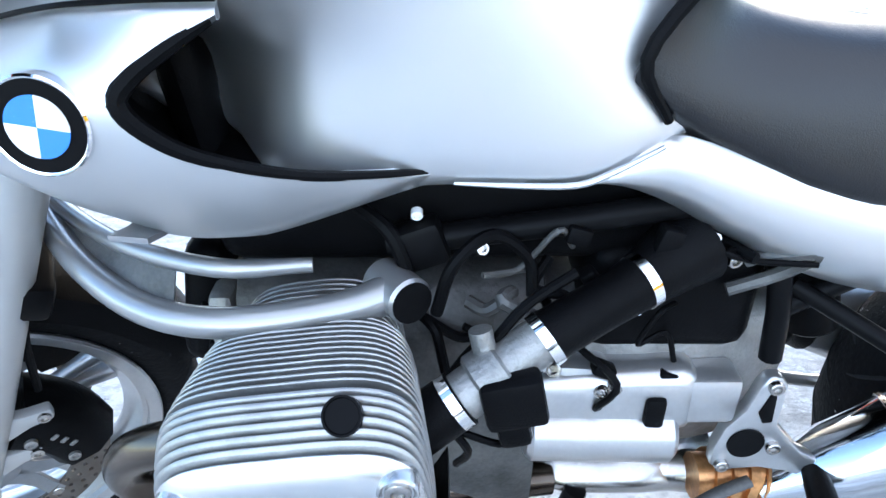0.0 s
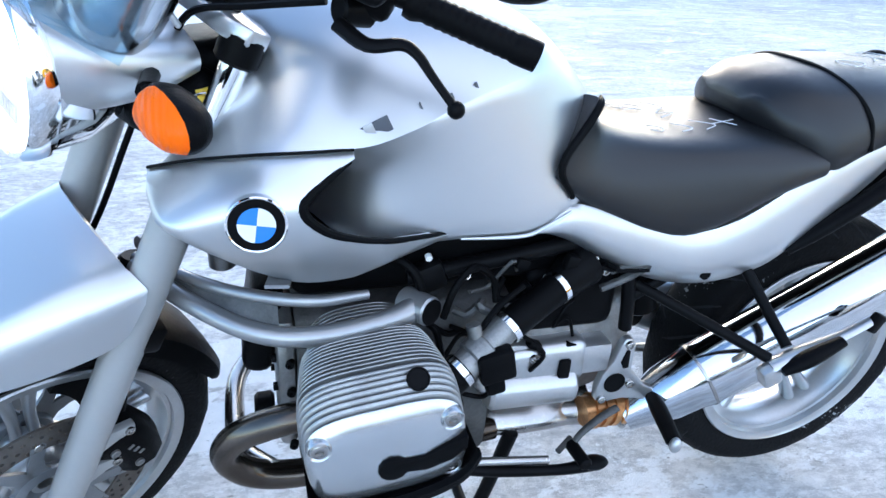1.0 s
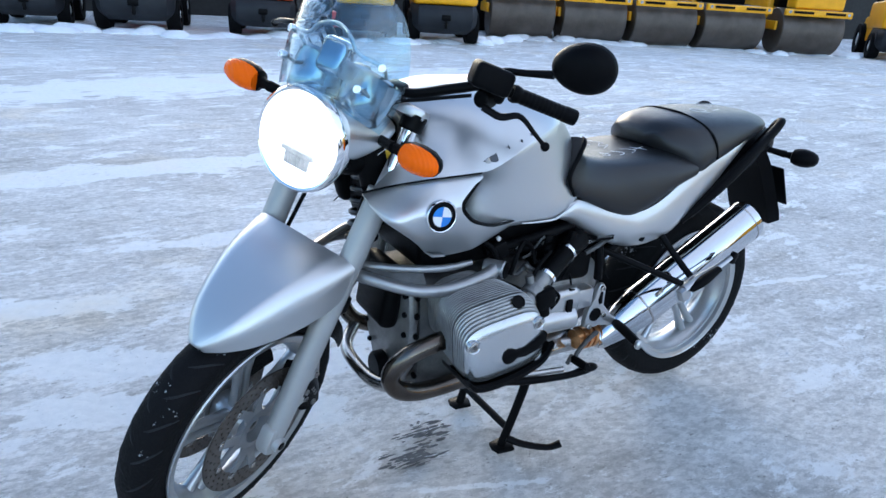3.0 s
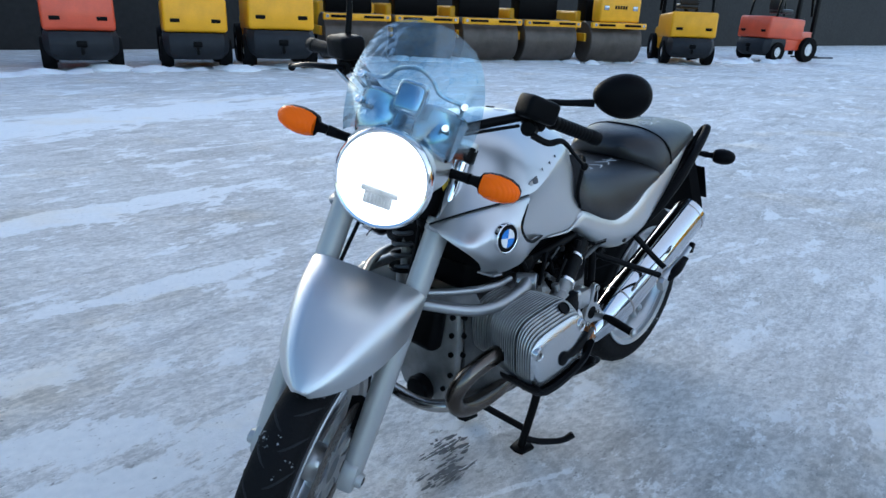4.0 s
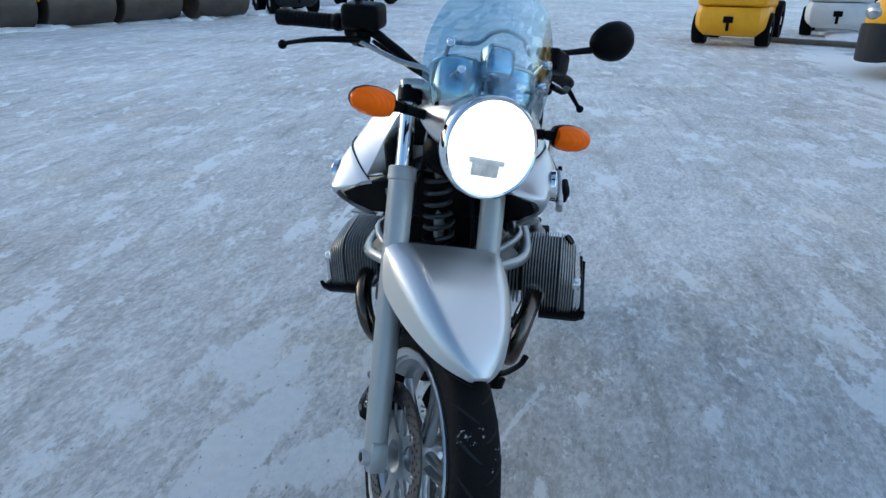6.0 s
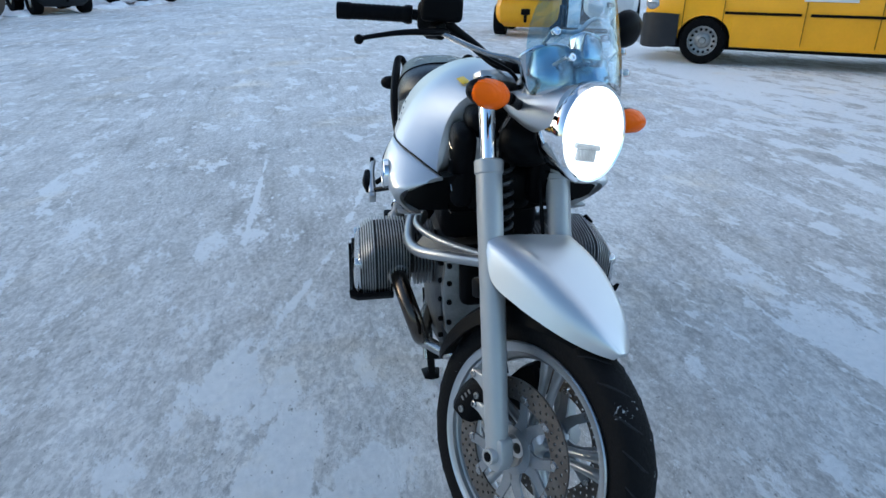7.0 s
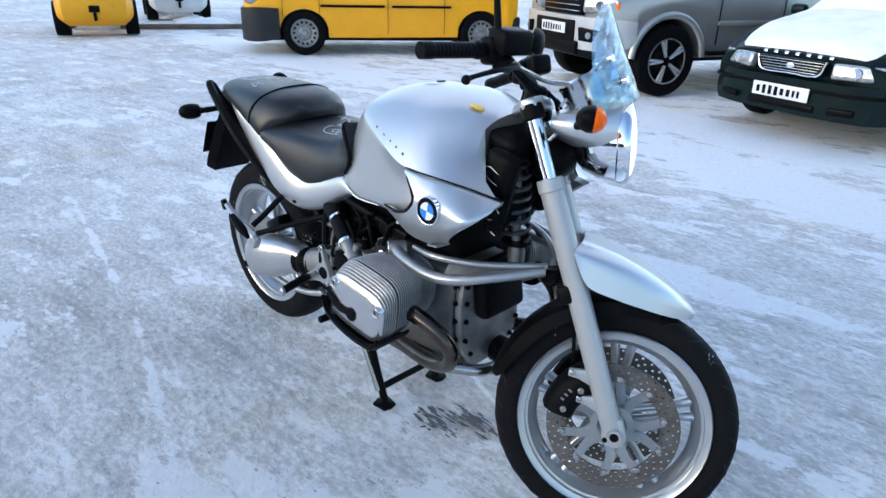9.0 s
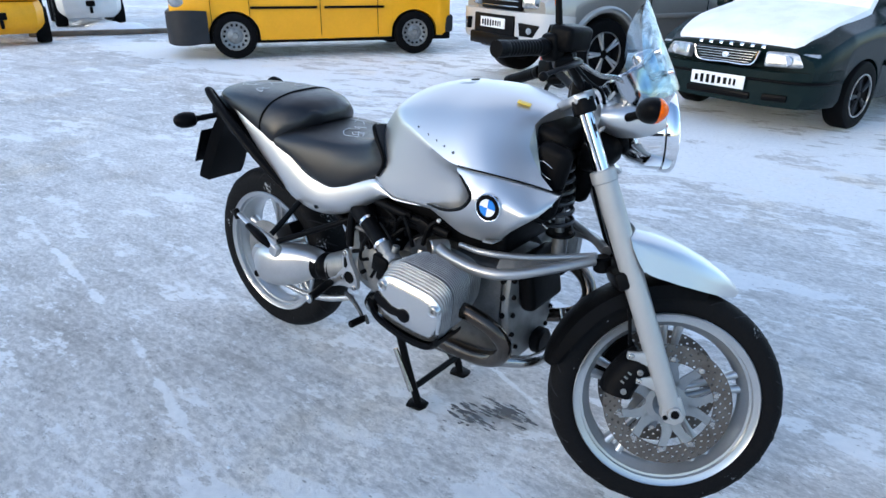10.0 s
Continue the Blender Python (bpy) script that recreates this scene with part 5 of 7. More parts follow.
# ---- engine ----
def engine():
    e = thing_part("engine_block", "grey cast boxer engine and gearbox")
    bm = bmesh.new()
    body_loft(bm, [(0.325, [(0, .60), (.06, .60), (.10, .58), (.112, .50), (.112, .38), (.09, .30), (0, .29)]),
                   (0.31, [(0, .60), (.07, .60), (.115, .58), (.13, .50), (.13, .38), (.11, .285), (0, .275)]),
                   (0.18, [(0, .60), (.07, .60), (.11, .585), (.135, .52), (.14, .36), (.12, .26), (0, .25)]),
                   (0.02, [(0, .60), (.07, .60), (.11, .585), (.135, .52), (.14, .36), (.12, .26), (0, .25)]),
                   (0.00, [(0, .59), (.07, .59), (.10, .58), (.12, .52), (.12, .38), (.10, .28), (0, .27)])], 3, 3)
    part("crankcase", bm, M_ENGINE, e)
    bm = bmesh.new()
    body_loft(bm, [(0.02, [(0, .58), (.07, .575), (.115, .54), (.125, .48), (.12, .42), (.09, .36), (0, .35)]),
                   (-0.10, [(0, .58), (.08, .575), (.125, .54), (.135, .48), (.13, .41), (.10, .35), (0, .34)]),
                   (-0.22, [(0, .57), (.07, .565), (.11, .54), (.12, .48), (.115, .42), (.09, .36), (0, .35)]),
                   (-0.28, [(0, .55), (.05, .545), (.08, .53), (.09, .48), (.085, .43), (.07, .38), (0, .37)])], 3, 3)
    part("gearbox", bm, M_ALLOYD, e, "grey alloy gearbox casing")
    bm = bmesh.new()
    rbox(bm, (-0.06, 0.14, 0.475), (0.20, 0.06, 0.085), 0.02, (0, 2, 0), 3)
    rbox(bm, (-0.035, 0.135, 0.500), (0.06, 0.05, 0.045), 0.01, (0, -4, 0), 2)
    cyl(bm, (0.02, 0.155, 0.435), (-0.14, 0.155, 0.430), 0.034, seg=24, bev=0.006)
    rbox(bm, (-0.160, 0.145, 0.480), (0.085, 0.045, 0.06), 0.008, (0, 0, 0), 2)
    part("starter_cover", bm, M_ALLOY, e, "silver starter motor cover")
    bm = bmesh.new()
    rbox(bm, (-0.112, 0.166, 0.470), (0.022, 0.022, 0.045), 0.005)
    part("clip", bm, M_BLACK, e)
    bm = bmesh.new()
    rbox(bm, (-0.06, -0.115, 0.50), (0.21, 0.07, 0.10), 0.025, (0, 0, 0), 3)
    part("right_cover", bm, M_ALLOYD, e)
    # front cover with a row of screws
    bm = bmesh.new()
    prism(bm, [(-0.118, 0.585), (0.118, 0.585), (0.128, 0.50), (0.118, 0.37), (0.07, 0.295), (-0.07, 0.295), (-0.118, 0.37), (-0.128, 0.50)], 0, 0.03, 0.012, Matrix.Translation((0.325, 0, 0)) @ Matrix.Rotation(radians(-90), 4, "Z"))
    f = part("front_cover", bm, M_ALLOYD, e, "grey alternator belt cover")
    for s in (1, -1):
        for z in (0.565, 0.515, 0.46, 0.40, 0.35):
            for p, q in (((0.356, s * (0.108 if z > 0.39 else 0.085), z), (1, 0, 0)), ((0.335, s * 0.128, z), (0.2, s, 0))):
                bm = bmesh.new()
                bolt(bm, p, q, 0.0072, 0.006)
                part("screw", bm, M_BLACKM, e)
    bm = bmesh.new()
    rbox(bm, (0.372, 0.0, 0.545), (0.05, 0.17, 0.16), 0.02, (0, -10, 0), 3)
    part("horn_box", bm, M_BLACK, e, "black box on the engine front")
    bm = bmesh.new()
    cyl(bm, (0.36, 0.02, 0.33), (0.395, 0.02, 0.33), 0.04, seg=24, bev=0.006)
    part("oil_filter", bm, M_BLACKM, e)
    # dark bulk that fills the frame above the engine
    # the block behind the side panels is added to darken their hollows
    for nm, p, q, rot, lb in (("hollow_filler", (0.285, 0, 0.79), (0.29, 0.16, 0.11), 0, "black block added behind the side panels to darken their hollows"), ("airbox", (0.10, 0, 0.69), (0.46, 0.25, 0.13), 0, "black airbox under the tank"), ("front_shroud", (0.335, 0, 0.81), (0.05, 0.24, 0.22), 8, "black shroud behind the fork"), ("shroud_top", (0.415, 0, 0.955), (0.10, 0.17, 0.06), 8, ""), ("shroud_cheek", (0.425, 0.092, 0.855), (0.09, 0.055, 0.20), 14, ""), ("shroud_cheek", (0.425, -0.092, 0.855), (0.09, 0.055, 0.20), 14, ""),
                              ("battery_box", (-0.20, 0, 0.66), (0.26, 0.24, 0.15), 0, ""), ("air_filter_box", (-0.125, 0, 0.585), (0.18, 0.27, 0.13), 0, "matt black air filter box")):
        bm = bmesh.new()
        rbox(bm, p, q, 0.025, (0, rot, 0), 3)
        part(nm, bm, M_BLACK, bike, lb)
    bm = bmesh.new()
    rw_ = random.Random(21)
    for k in range(9):
        x0, z0 = 0.400 + rw_.uniform(0, 0.03), 0.93 - 0.022 * k
        y0 = -0.120 if k % 3 else 0.120
        tube(bm, [(x0, y0, z0), (x0 + 0.02, y0 * 1.02, z0 + rw_.uniform(-0.015, 0.01)), (x0 + rw_.uniform(0.030, 0.045), y0 * 0.99, z0 + rw_.uniform(-0.03, 0.01))], 0.0016, 6, 4)
    part("wiring", bm, M_STEEL, bike, "thin wires on the shroud")["kind"] = "stuff"
    for s in (1, -1):
        bm = bmesh.new()
        bolt(bm, (0.132, s * 0.152, 0.697), (0, s, -0.3), 0.0055, 0.004)
        part("tank_screw", bm, M_WHITE, bike)


engine()


def cylinder(s, dx):
    c = thing_part("cylinder", "finned silver cylinder with smooth valve cover")
    cx, cz = 0.215 + dx, 0.545
    T = Matrix.Translation((0.2275 + dx, 0, 0.535)) @ Matrix.Rotation(radians(7), 4, "Y") @ Matrix.Diagonal((1, s, 1, 1))
    # the barrel takes the shade-dark colour that shows between the fins
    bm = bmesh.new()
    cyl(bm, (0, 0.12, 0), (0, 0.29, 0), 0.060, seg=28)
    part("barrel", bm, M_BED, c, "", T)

    def ring(w, zt, zb, power, y):
        """A rounded square across the cylinder's axis, its corners squarer as power grows."""
        h, m_ = (zt - zb) / 2, (zt + zb) / 2
        out = []
        for k in range(40):
            a = 2 * math.pi * (k + 0.5) / 40
            e = 2 / power
            out.append(V(math.copysign(abs(math.cos(a)) ** e, math.cos(a)) * w, y, m_ + math.copysign(abs(math.sin(a)) ** e, math.sin(a)) * h))
        return out

    # y, half width, top, bottom, squareness of head and valve cover
    sec = [(0.128, 0.080, 0.080, -0.080, 3.0), (0.195, 0.086, 0.083, -0.084, 3.0), (0.205, 0.096, 0.085, -0.086, 3.6), (0.250, 0.103, 0.087, -0.088, 3.8), (0.290, 0.108, 0.085, -0.089, 4.0), (0.308, 0.109, 0.079, -0.089, 4.0), (0.325, 0.108, 0.066, -0.088, 3.9),
           (0.336, 0.1065, 0.056, -0.087, 3.8), (0.342, 0.105, 0.047, -0.086, 3.7), (0.3465, 0.102, 0.037, -0.083, 3.6), (0.3490, 0.099, 0.026, -0.079, 3.5), (0.3515, 0.095, 0.008, -0.074, 3.4), (0.3540, 0.089, -0.012, -0.068, 3.2), (0.3560, 0.072, -0.028, -0.060, 2.9), (0.3570, 0.035, -0.038, -0.050, 2.5)]
    cols = list(zip(*spline(sec, 6)))

    def cover_at(y, grow=0.0):
        w, zt, zb, pw = (float(np.interp(y, cols[0], q)) for q in cols[1:])
        return ring(w + grow, zt + grow, zb - grow, pw, y)

    def fin(name, y, half, depth, bevel=0.0008):
        bm = bmesh.new()
        loft(bm, [cover_at(y - half, -depth), cover_at(y - half, -bevel), cover_at(y - half + bevel), cover_at(y + half - bevel), cover_at(y + half, -bevel), cover_at(y + half, -depth)])
        part(name, bm, M_FIN, c, "", T)

    for k in range(7):
        fin("fin", 0.133 + k * 0.0092, 0.0016, 0.018)
    for k in range(12):
        fin("fin", 0.2045 + k * 0.0076, 0.0014, 0.012)
    # core under the fins; its dark colour paints the shade of the gaps
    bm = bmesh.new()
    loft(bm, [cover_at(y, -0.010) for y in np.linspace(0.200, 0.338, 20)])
    part("head", bm, M_BED, c, "metal between the fins, coloured dark for the shade there", T)
    for k in range(6):
        fin("rib", 0.2985 + k * 0.0066, 0.0019, 0.009, 0.0010)
    # smooth outer shell of the valve cover
    Y0 = 0.3365
    bm = bmesh.new()
    loft(bm, [cover_at(Y0, -0.006), cover_at(Y0, -0.0012), cover_at(Y0 + 0.0012)] + [cover_at(y) for y in cols[0] if y > Y0 + 0.002])
    part("valve_cover", bm, M_COVER, c, "silver valve cover", T)
    for bx, bz, by in ((0.086, 0.020, 0.348), (-0.087, 0.020, 0.348), (-0.080, -0.060, 0.348)):
        bm = bmesh.new()
        lathe(bm, [(0.0165, -0.016), (0.0165, 0.001), (0.0148, 0.0035), (0.012, 0.001)], 24, Matrix.Translation((bx, by, bz)))
        part("screw_collar", bm, M_COVER, c, "", T)
        bm = bmesh.new()
        bolt(bm, (bx, by - 0.001, bz), (0, 1, 0), 0.0105, 0.005)
        part("screw", bm, M_STEEL, c, "", T)
    if s > 0:
        bm = bmesh.new()
        n_ = Vector((0, 0.70, 0.71))
        m_ = Matrix.Translation((-0.052, 0.319, 0.0735)) @ n_.to_track_quat("Y", "Z").to_matrix().to_4x4()
        lathe(bm, [(0.0, 0.001), (0.0130, 0.001), (0.0138, 0.003), (0.0155, 0.003), (0.0155, -0.012)], 24, m_)
        part("oil_plug", bm, M_BLACKM, c, "black round oil filler plug", T)
    # black spark plug cover: a round end with a tail to the rear edge
    bm = bmesh.new()
    outline = [(-0.002 + 0.021 * math.cos(a), -0.032 + 0.019 * math.sin(a)) for a in (math.pi * (0.80 - 1.62 * k / 10) for k in range(11))] + [(-0.045, -0.047), (-0.080, -0.040), (-0.103, -0.024), (-0.105, -0.004), (-0.075, -0.012), (-0.045, -0.022)]
    prism(bm, outline, 0.336, 0.3605, 0.003)
    part("plug_cover", bm, M_BLACKM, c, "black spark plug cover", T)
    bm = bmesh.new()
    rings = []
    for x, z in spline([(-0.118, -0.045), (-0.09, -0.078), (-0.03, -0.094), (0.04, -0.096), (0.092, -0.085), (0.112, -0.060)], 4):
        rings.append([V(x, 0.25, z - 0.008), V(x, 0.348, z - 0.010), V(x, 0.368, z), V(x, 0.370, z + 0.013), V(x, 0.361, z + 0.016), V(x, 0.348, z + 0.004), V(x, 0.25, z + 0.004)])
    loft(bm, rings)
    part("cylinder_guard", bm, M_BLACK, c, "black plastic cylinder guard", T)
    # intake: throttle body, sensor box, hose and clamps
    i = thing_part("intake", "throttle body and black rubber intake hose")
    a, b, e2, e3 = V(cx - 0.112, 0.238 * s, 0.548), V(cx - 0.193, 0.209 * s, 0.597), V(cx - 0.286, 0.170 * s, 0.633), V(cx - 0.345, 0.135 * s, 0.655)
    d = (b - a).normalized()
    bm = bmesh.new()
    cyl(bm, a, b, 0.0235, 0.0225, 24)
    cyl(bm, a + (b - a) * 0.3, a + (b - a) * 0.62, 0.029, seg=24, bev=0.003)
    cyl(bm, a + (b - a) * 0.45, a + (b - a) * 0.45 + V(0.01, -0.01 * s, 0.045), 0.011, seg=12)
    part("throttle_body", bm, M_ALLOYD, i, "bright alloy throttle body")
    for p, q in ((a, d), (b, d), (e2, (e2 - b).normalized())):
        bm = bmesh.new()
        cyl(bm, p, p + q * 0.010, 0.0275, seg=28)
        cyl(bm, p + q * 0.005 + V(0, 0.004 * s, -0.034), p + q * 0.005 + V(0, 0.004 * s, -0.02), 0.004, seg=8)
        part("hose_clamp", bm, M_CHROME, i, "steel hose clamp")
    bm = bmesh.new()
    tube(bm, [b, b + (e2 - b) * 0.5, e2, e3], [0.0255, 0.0245, 0.0262, 0.040], 20, 4)
    cyl(bm, a - d * 0.04, a + d * 0.012, 0.027, seg=24)
    part("intake_hose", bm, M_BLACK, i, "black rubber hose")
    bm = bmesh.new()
    rbox(bm, (cx - 0.168, 0.247 * s, 0.562), (0.056, 0.026, 0.052), 0.006, (0, 12, 0), 2)
    rbox(bm, (cx - 0.170, 0.246 * s, 0.526), (0.030, 0.022, 0.030), 0.006, (0, 12, 0), 2)
    part("sensor_box", bm, M_BLACK, i, "black throttle position sensor")
    for pts, r in (([(cx - 0.10, 0.19 * s, 0.615), (cx - 0.115, 0.19 * s, 0.665), (cx - 0.15, 0.17 * s, 0.685), (cx - 0.185, 0.16 * s, 0.655), (cx - 0.19, 0.17 * s, 0.62)], 0.006),
                   ([(cx - 0.15, 0.21 * s, 0.595), (cx - 0.18, 0.20 * s, 0.63), (cx - 0.225, 0.185 * s, 0.655)], 0.005),
                   ([(cx - 0.08, 0.17 * s, 0.62), (cx - 0.06, 0.16 * s, 0.68), (cx - 0.02, 0.13 * s, 0.70)], 0.007),
                   ([(cx - 0.11, 0.225 * s, 0.51), (cx - 0.13, 0.22 * s, 0.47), (cx - 0.12, 0.19 * s, 0.42)], 0.0045),
                   ([(cx - 0.17, 0.24 * s, 0.515), (cx - 0.16, 0.225 * s, 0.485), (cx - 0.115, 0.215 * s, 0.495)], 0.004)):
        bm = bmesh.new()
        tube(bm, pts, r, 8, 5)
        part("cable", bm, M_BLACK, i)
    bm = bmesh.new()
    rbox(bm, (cx - 0.085, 0.15 * s, 0.665), (0.05, 0.03, 0.045), 0.008, (0, 20, 0))
    part("fuel_rail", bm, M_BLACKM, i)
    # exhaust header
    x = thing_part("exhaust_header", "heat-tinted steel exhaust header pipe")
    bm = bmesh.new()
    tube(bm, [(cx + 0.075, 0.235 * s, 0.505), (cx + 0.13, 0.232 * s, 0.50), (cx + 0.195, 0.218 * s, 0.470), (cx + 0.222, 0.20 * s, 0.42), (cx + 0.195, 0.185 * s, 0.365), (cx + 0.13, 0.175 * s, 0.335), (cx + 0.02, 0.155 * s, 0.318), (cx - 0.10, 0.125 * s, 0.305), (cx - 0.24, 0.10 * s, 0.295)], 0.0225, 20, 6)
    part("pipe", bm, M_BLUED, x)
    bm = bmesh.new()
    cyl(bm, (cx + 0.06, 0.235 * s, 0.508), (cx + 0.105, 0.234 * s, 0.504), 0.033, seg=24, bev=0.004)
    part("flange", bm, M_STEEL, x)


cylinder(1, 0.0)
cylinder(-1, -0.046)


def under_seat_clutter(s, seed):
    """Cables, clips and small fittings between gearbox, frame and tank."""
    rnd = random.Random(seed)
    g = thing_part("wiring_harness", "black cables and small fittings beside the gearbox")
    for k in range(11):
        x, z = rnd.uniform(-0.20, 0.10), rnd.uniform(0.54, 0.70)
        pts = [(x, 0.145 * s, z)]
        for q in range(4):
            x += rnd.uniform(-0.06, 0.04)
            z += rnd.uniform(-0.05, 0.035)
            pts.append((x, (0.15 + rnd.uniform(-0.012, 0.03)) * s, max(z, 0.42)))
        bm = bmesh.new()
        tube(bm, pts, rnd.choice((0.003, 0.004, 0.0055, 0.007)), 8, 5)
        part("cable", bm, M_BLACK if k % 4 else M_ENGINE, g)
    for k in range(12):
        bm = bmesh.new()
        c = V(rnd.uniform(-0.22, 0.08), (0.150 + rnd.uniform(0, 0.02)) * s, rnd.uniform(0.43, 0.69))
        if k % 2:
            bolt(bm, c, (rnd.uniform(-0.4, 0.4), s, rnd.uniform(-0.2, 0.5)), rnd.uniform(0.005, 0.009), 0.007)
            part("screw", bm, M_STEEL, g)
        else:
            rbox(bm, c, (rnd.uniform(0.012, 0.03), 0.018, rnd.uniform(0.012, 0.03)), 0.003, (0, rnd.uniform(-40, 40), 0))
            part("connector", bm, M_BLACK, g)


under_seat_clutter(1, 5)
under_seat_clutter(-1, 8)

bm = bmesh.new()
tube(bm, [(0.36, -0.18, 0.352), (0.42, -0.10, 0.335), (0.43, 0.0, 0.33), (0.42, 0.10, 0.335), (0.37, 0.18, 0.352)], 0.017, 16, 5)
part("balance_pipe", bm, M_STEEL, bike, "steel exhaust balance pipe")


# ---- telelever arm ----
def telelever():
    t = thing_part("telelever_arm", "silver tubular front suspension arm")
    for s in (1, -1):
        bm = bmesh.new()
        tube(bm, [(0.150, 0.178 * s, 0.632), (0.20, 0.195 * s, 0.624), (0.30, 0.206 * s, 0.617), (0.38, 0.190 * s, 0.622), (0.46, 0.135 * s, 0.640), (0.545, 0.035 * s, 0.655)], [0.0195, 0.0165, 0.0150, 0.0145, 0.014, 0.014], 18, 6)
        part("lower_tube", bm, M_ARM, t)
        bm = bmesh.new()
        tube(bm, [(0.225, 0.178 * s, 0.660), (0.31, 0.185 * s, 0.662), (0.42, 0.135 * s, 0.662), (0.545, 0.025 * s, 0.664)], [0.007, 0.009, 0.009, 0.009], 14, 5)
        part("upper_tube", bm, M_ARM, t)
        bm = bmesh.new()
        loft(bm, [[V(x, y0 * s, z0 - 0.002), V(x, y1 * s, z1 - 0.002), V(x, y1 * s, z1 + 0.002), V(x, y0 * s, z0 + 0.002)] for x, y0, z0, y1, z1 in ((0.35, 0.198, 0.620, 0.168, 0.659), (0.38, 0.190, 0.622, 0.154, 0.659), (0.46, 0.135, 0.640, 0.102, 0.661), (0.53, 0.05, 0.652, 0.04, 0.662))])
        part("arm_web", bm, M_ENGINE, t, "thin plate between the arm's tubes")
        bm = bmesh.new()
        d = V(-0.55, 0.83 * s, 0.05)
        c = V(0.150, 0.178 * s, 0.631)
        cyl(bm, c - d * 0.03, c + d * 0.024, 0.0225, seg=24, bev=0.003)
        part("pivot", bm, M_ARM, t)
        bm = bmesh.new()
        cyl(bm, c + d * 0.0245, c + d * 0.0262, 0.0200, seg=24)
        part("pivot_cap", bm, M_BLACKM, t, "dark end cap")
    bm = bmesh.new()
    cyl(bm, (0.555, 0, 0.615), (0.549, 0, 0.655), 0.024, seg=20, bev=0.005)
    part("ball_joint", bm, M_BLACKM, t)
    # shock absorber
    k = thing_part("front_shock", "black front spring and damper behind the fork")
    bm = bmesh.new()
    base, top = V(0.425, 0, 0.655), V(0.405, 0, 0.93)
    cyl(bm, base, top, 0.013, seg=16)
    cyl(bm, base - V(0, 0, 0.03), base + V(0, 0, 0.035), 0.021, seg=20, bev=0.003)
    part("damper", bm, M_ALLOYD, k, "grey damper rod and body")
    bm = bmesh.new()
    cyl(bm, base + V(0, 0, 0.030), base + V(0, 0, 0.038), 0.040, seg=28, bev=0.002)
    part("spring_seat", bm, M_BLACKM, k)
    bm = bmesh.new()
    pts = []
    for j in range(97):
        f = j / 96
        a = f * 2 * math.pi * 8
        c = base + (top - base) * (0.15 + 0.83 * f)
        pts.append((c.x + 0.033 * math.cos(a), c.y + 0.033 * math.sin(a), c.z))
    tube(bm, pts, 0.0062, 8, 2)
    part("spring", bm, M_SPRING, k, "dark grey coil spring")


telelever()

# frame rails, sub-frame and struts
def frame_tubes():
    f = thing_part("frame", "black tubular frame and rear struts")
    for s in (1, -1):
        for pts, r in (([(0.16, 0.14 * s, 0.66), (-0.02, 0.15 * s, 0.69), (-0.12, 0.14 * s, 0.70), (-0.26, 0.13 * s, 0.71)], 0.013),
                       ([(-0.20, 0.135 * s, 0.70), (-0.225, 0.14 * s, 0.60), (-0.235, 0.14 * s, 0.52)], 0.012),
                       ([(-0.24, 0.13 * s, 0.605), (-0.284, 0.155 * s, 0.585), (-0.36, 0.215 * s, 0.553), (-0.430, 0.270 * s, 0.523)], 0.0095),
                       ([(-0.42, 0.14 * s, 0.655), (-0.438, 0.165 * s, 0.625), (-0.456, 0.225 * s, 0.570), (-0.462, 0.268 * s, 0.540)], 0.0095),
                       ([(-0.24, 0.13 * s, 0.58), (-0.45, 0.13 * s, 0.70), (-0.70, 0.11 * s, 0.82)], 0.012)):
            bm = bmesh.new()
            tube(bm, pts, r, 12, 5)
            part("frame_tube", bm, M_BLACKM, f)
    bm = bmesh.new()
    rbox(bm, (-0.33, 0, 0.62), (0.16, 0.18, 0.10), 0.02)
    part("battery_tray", bm, M_BLACK, f)
    bm = bmesh.new()
    cyl(bm, (-0.36, 0.0, 0.46), (-0.30, 0, 0.68), 0.035, seg=20, bev=0.006)
    part("rear_shock", bm, M_BLACKM, f)


frame_tubes()


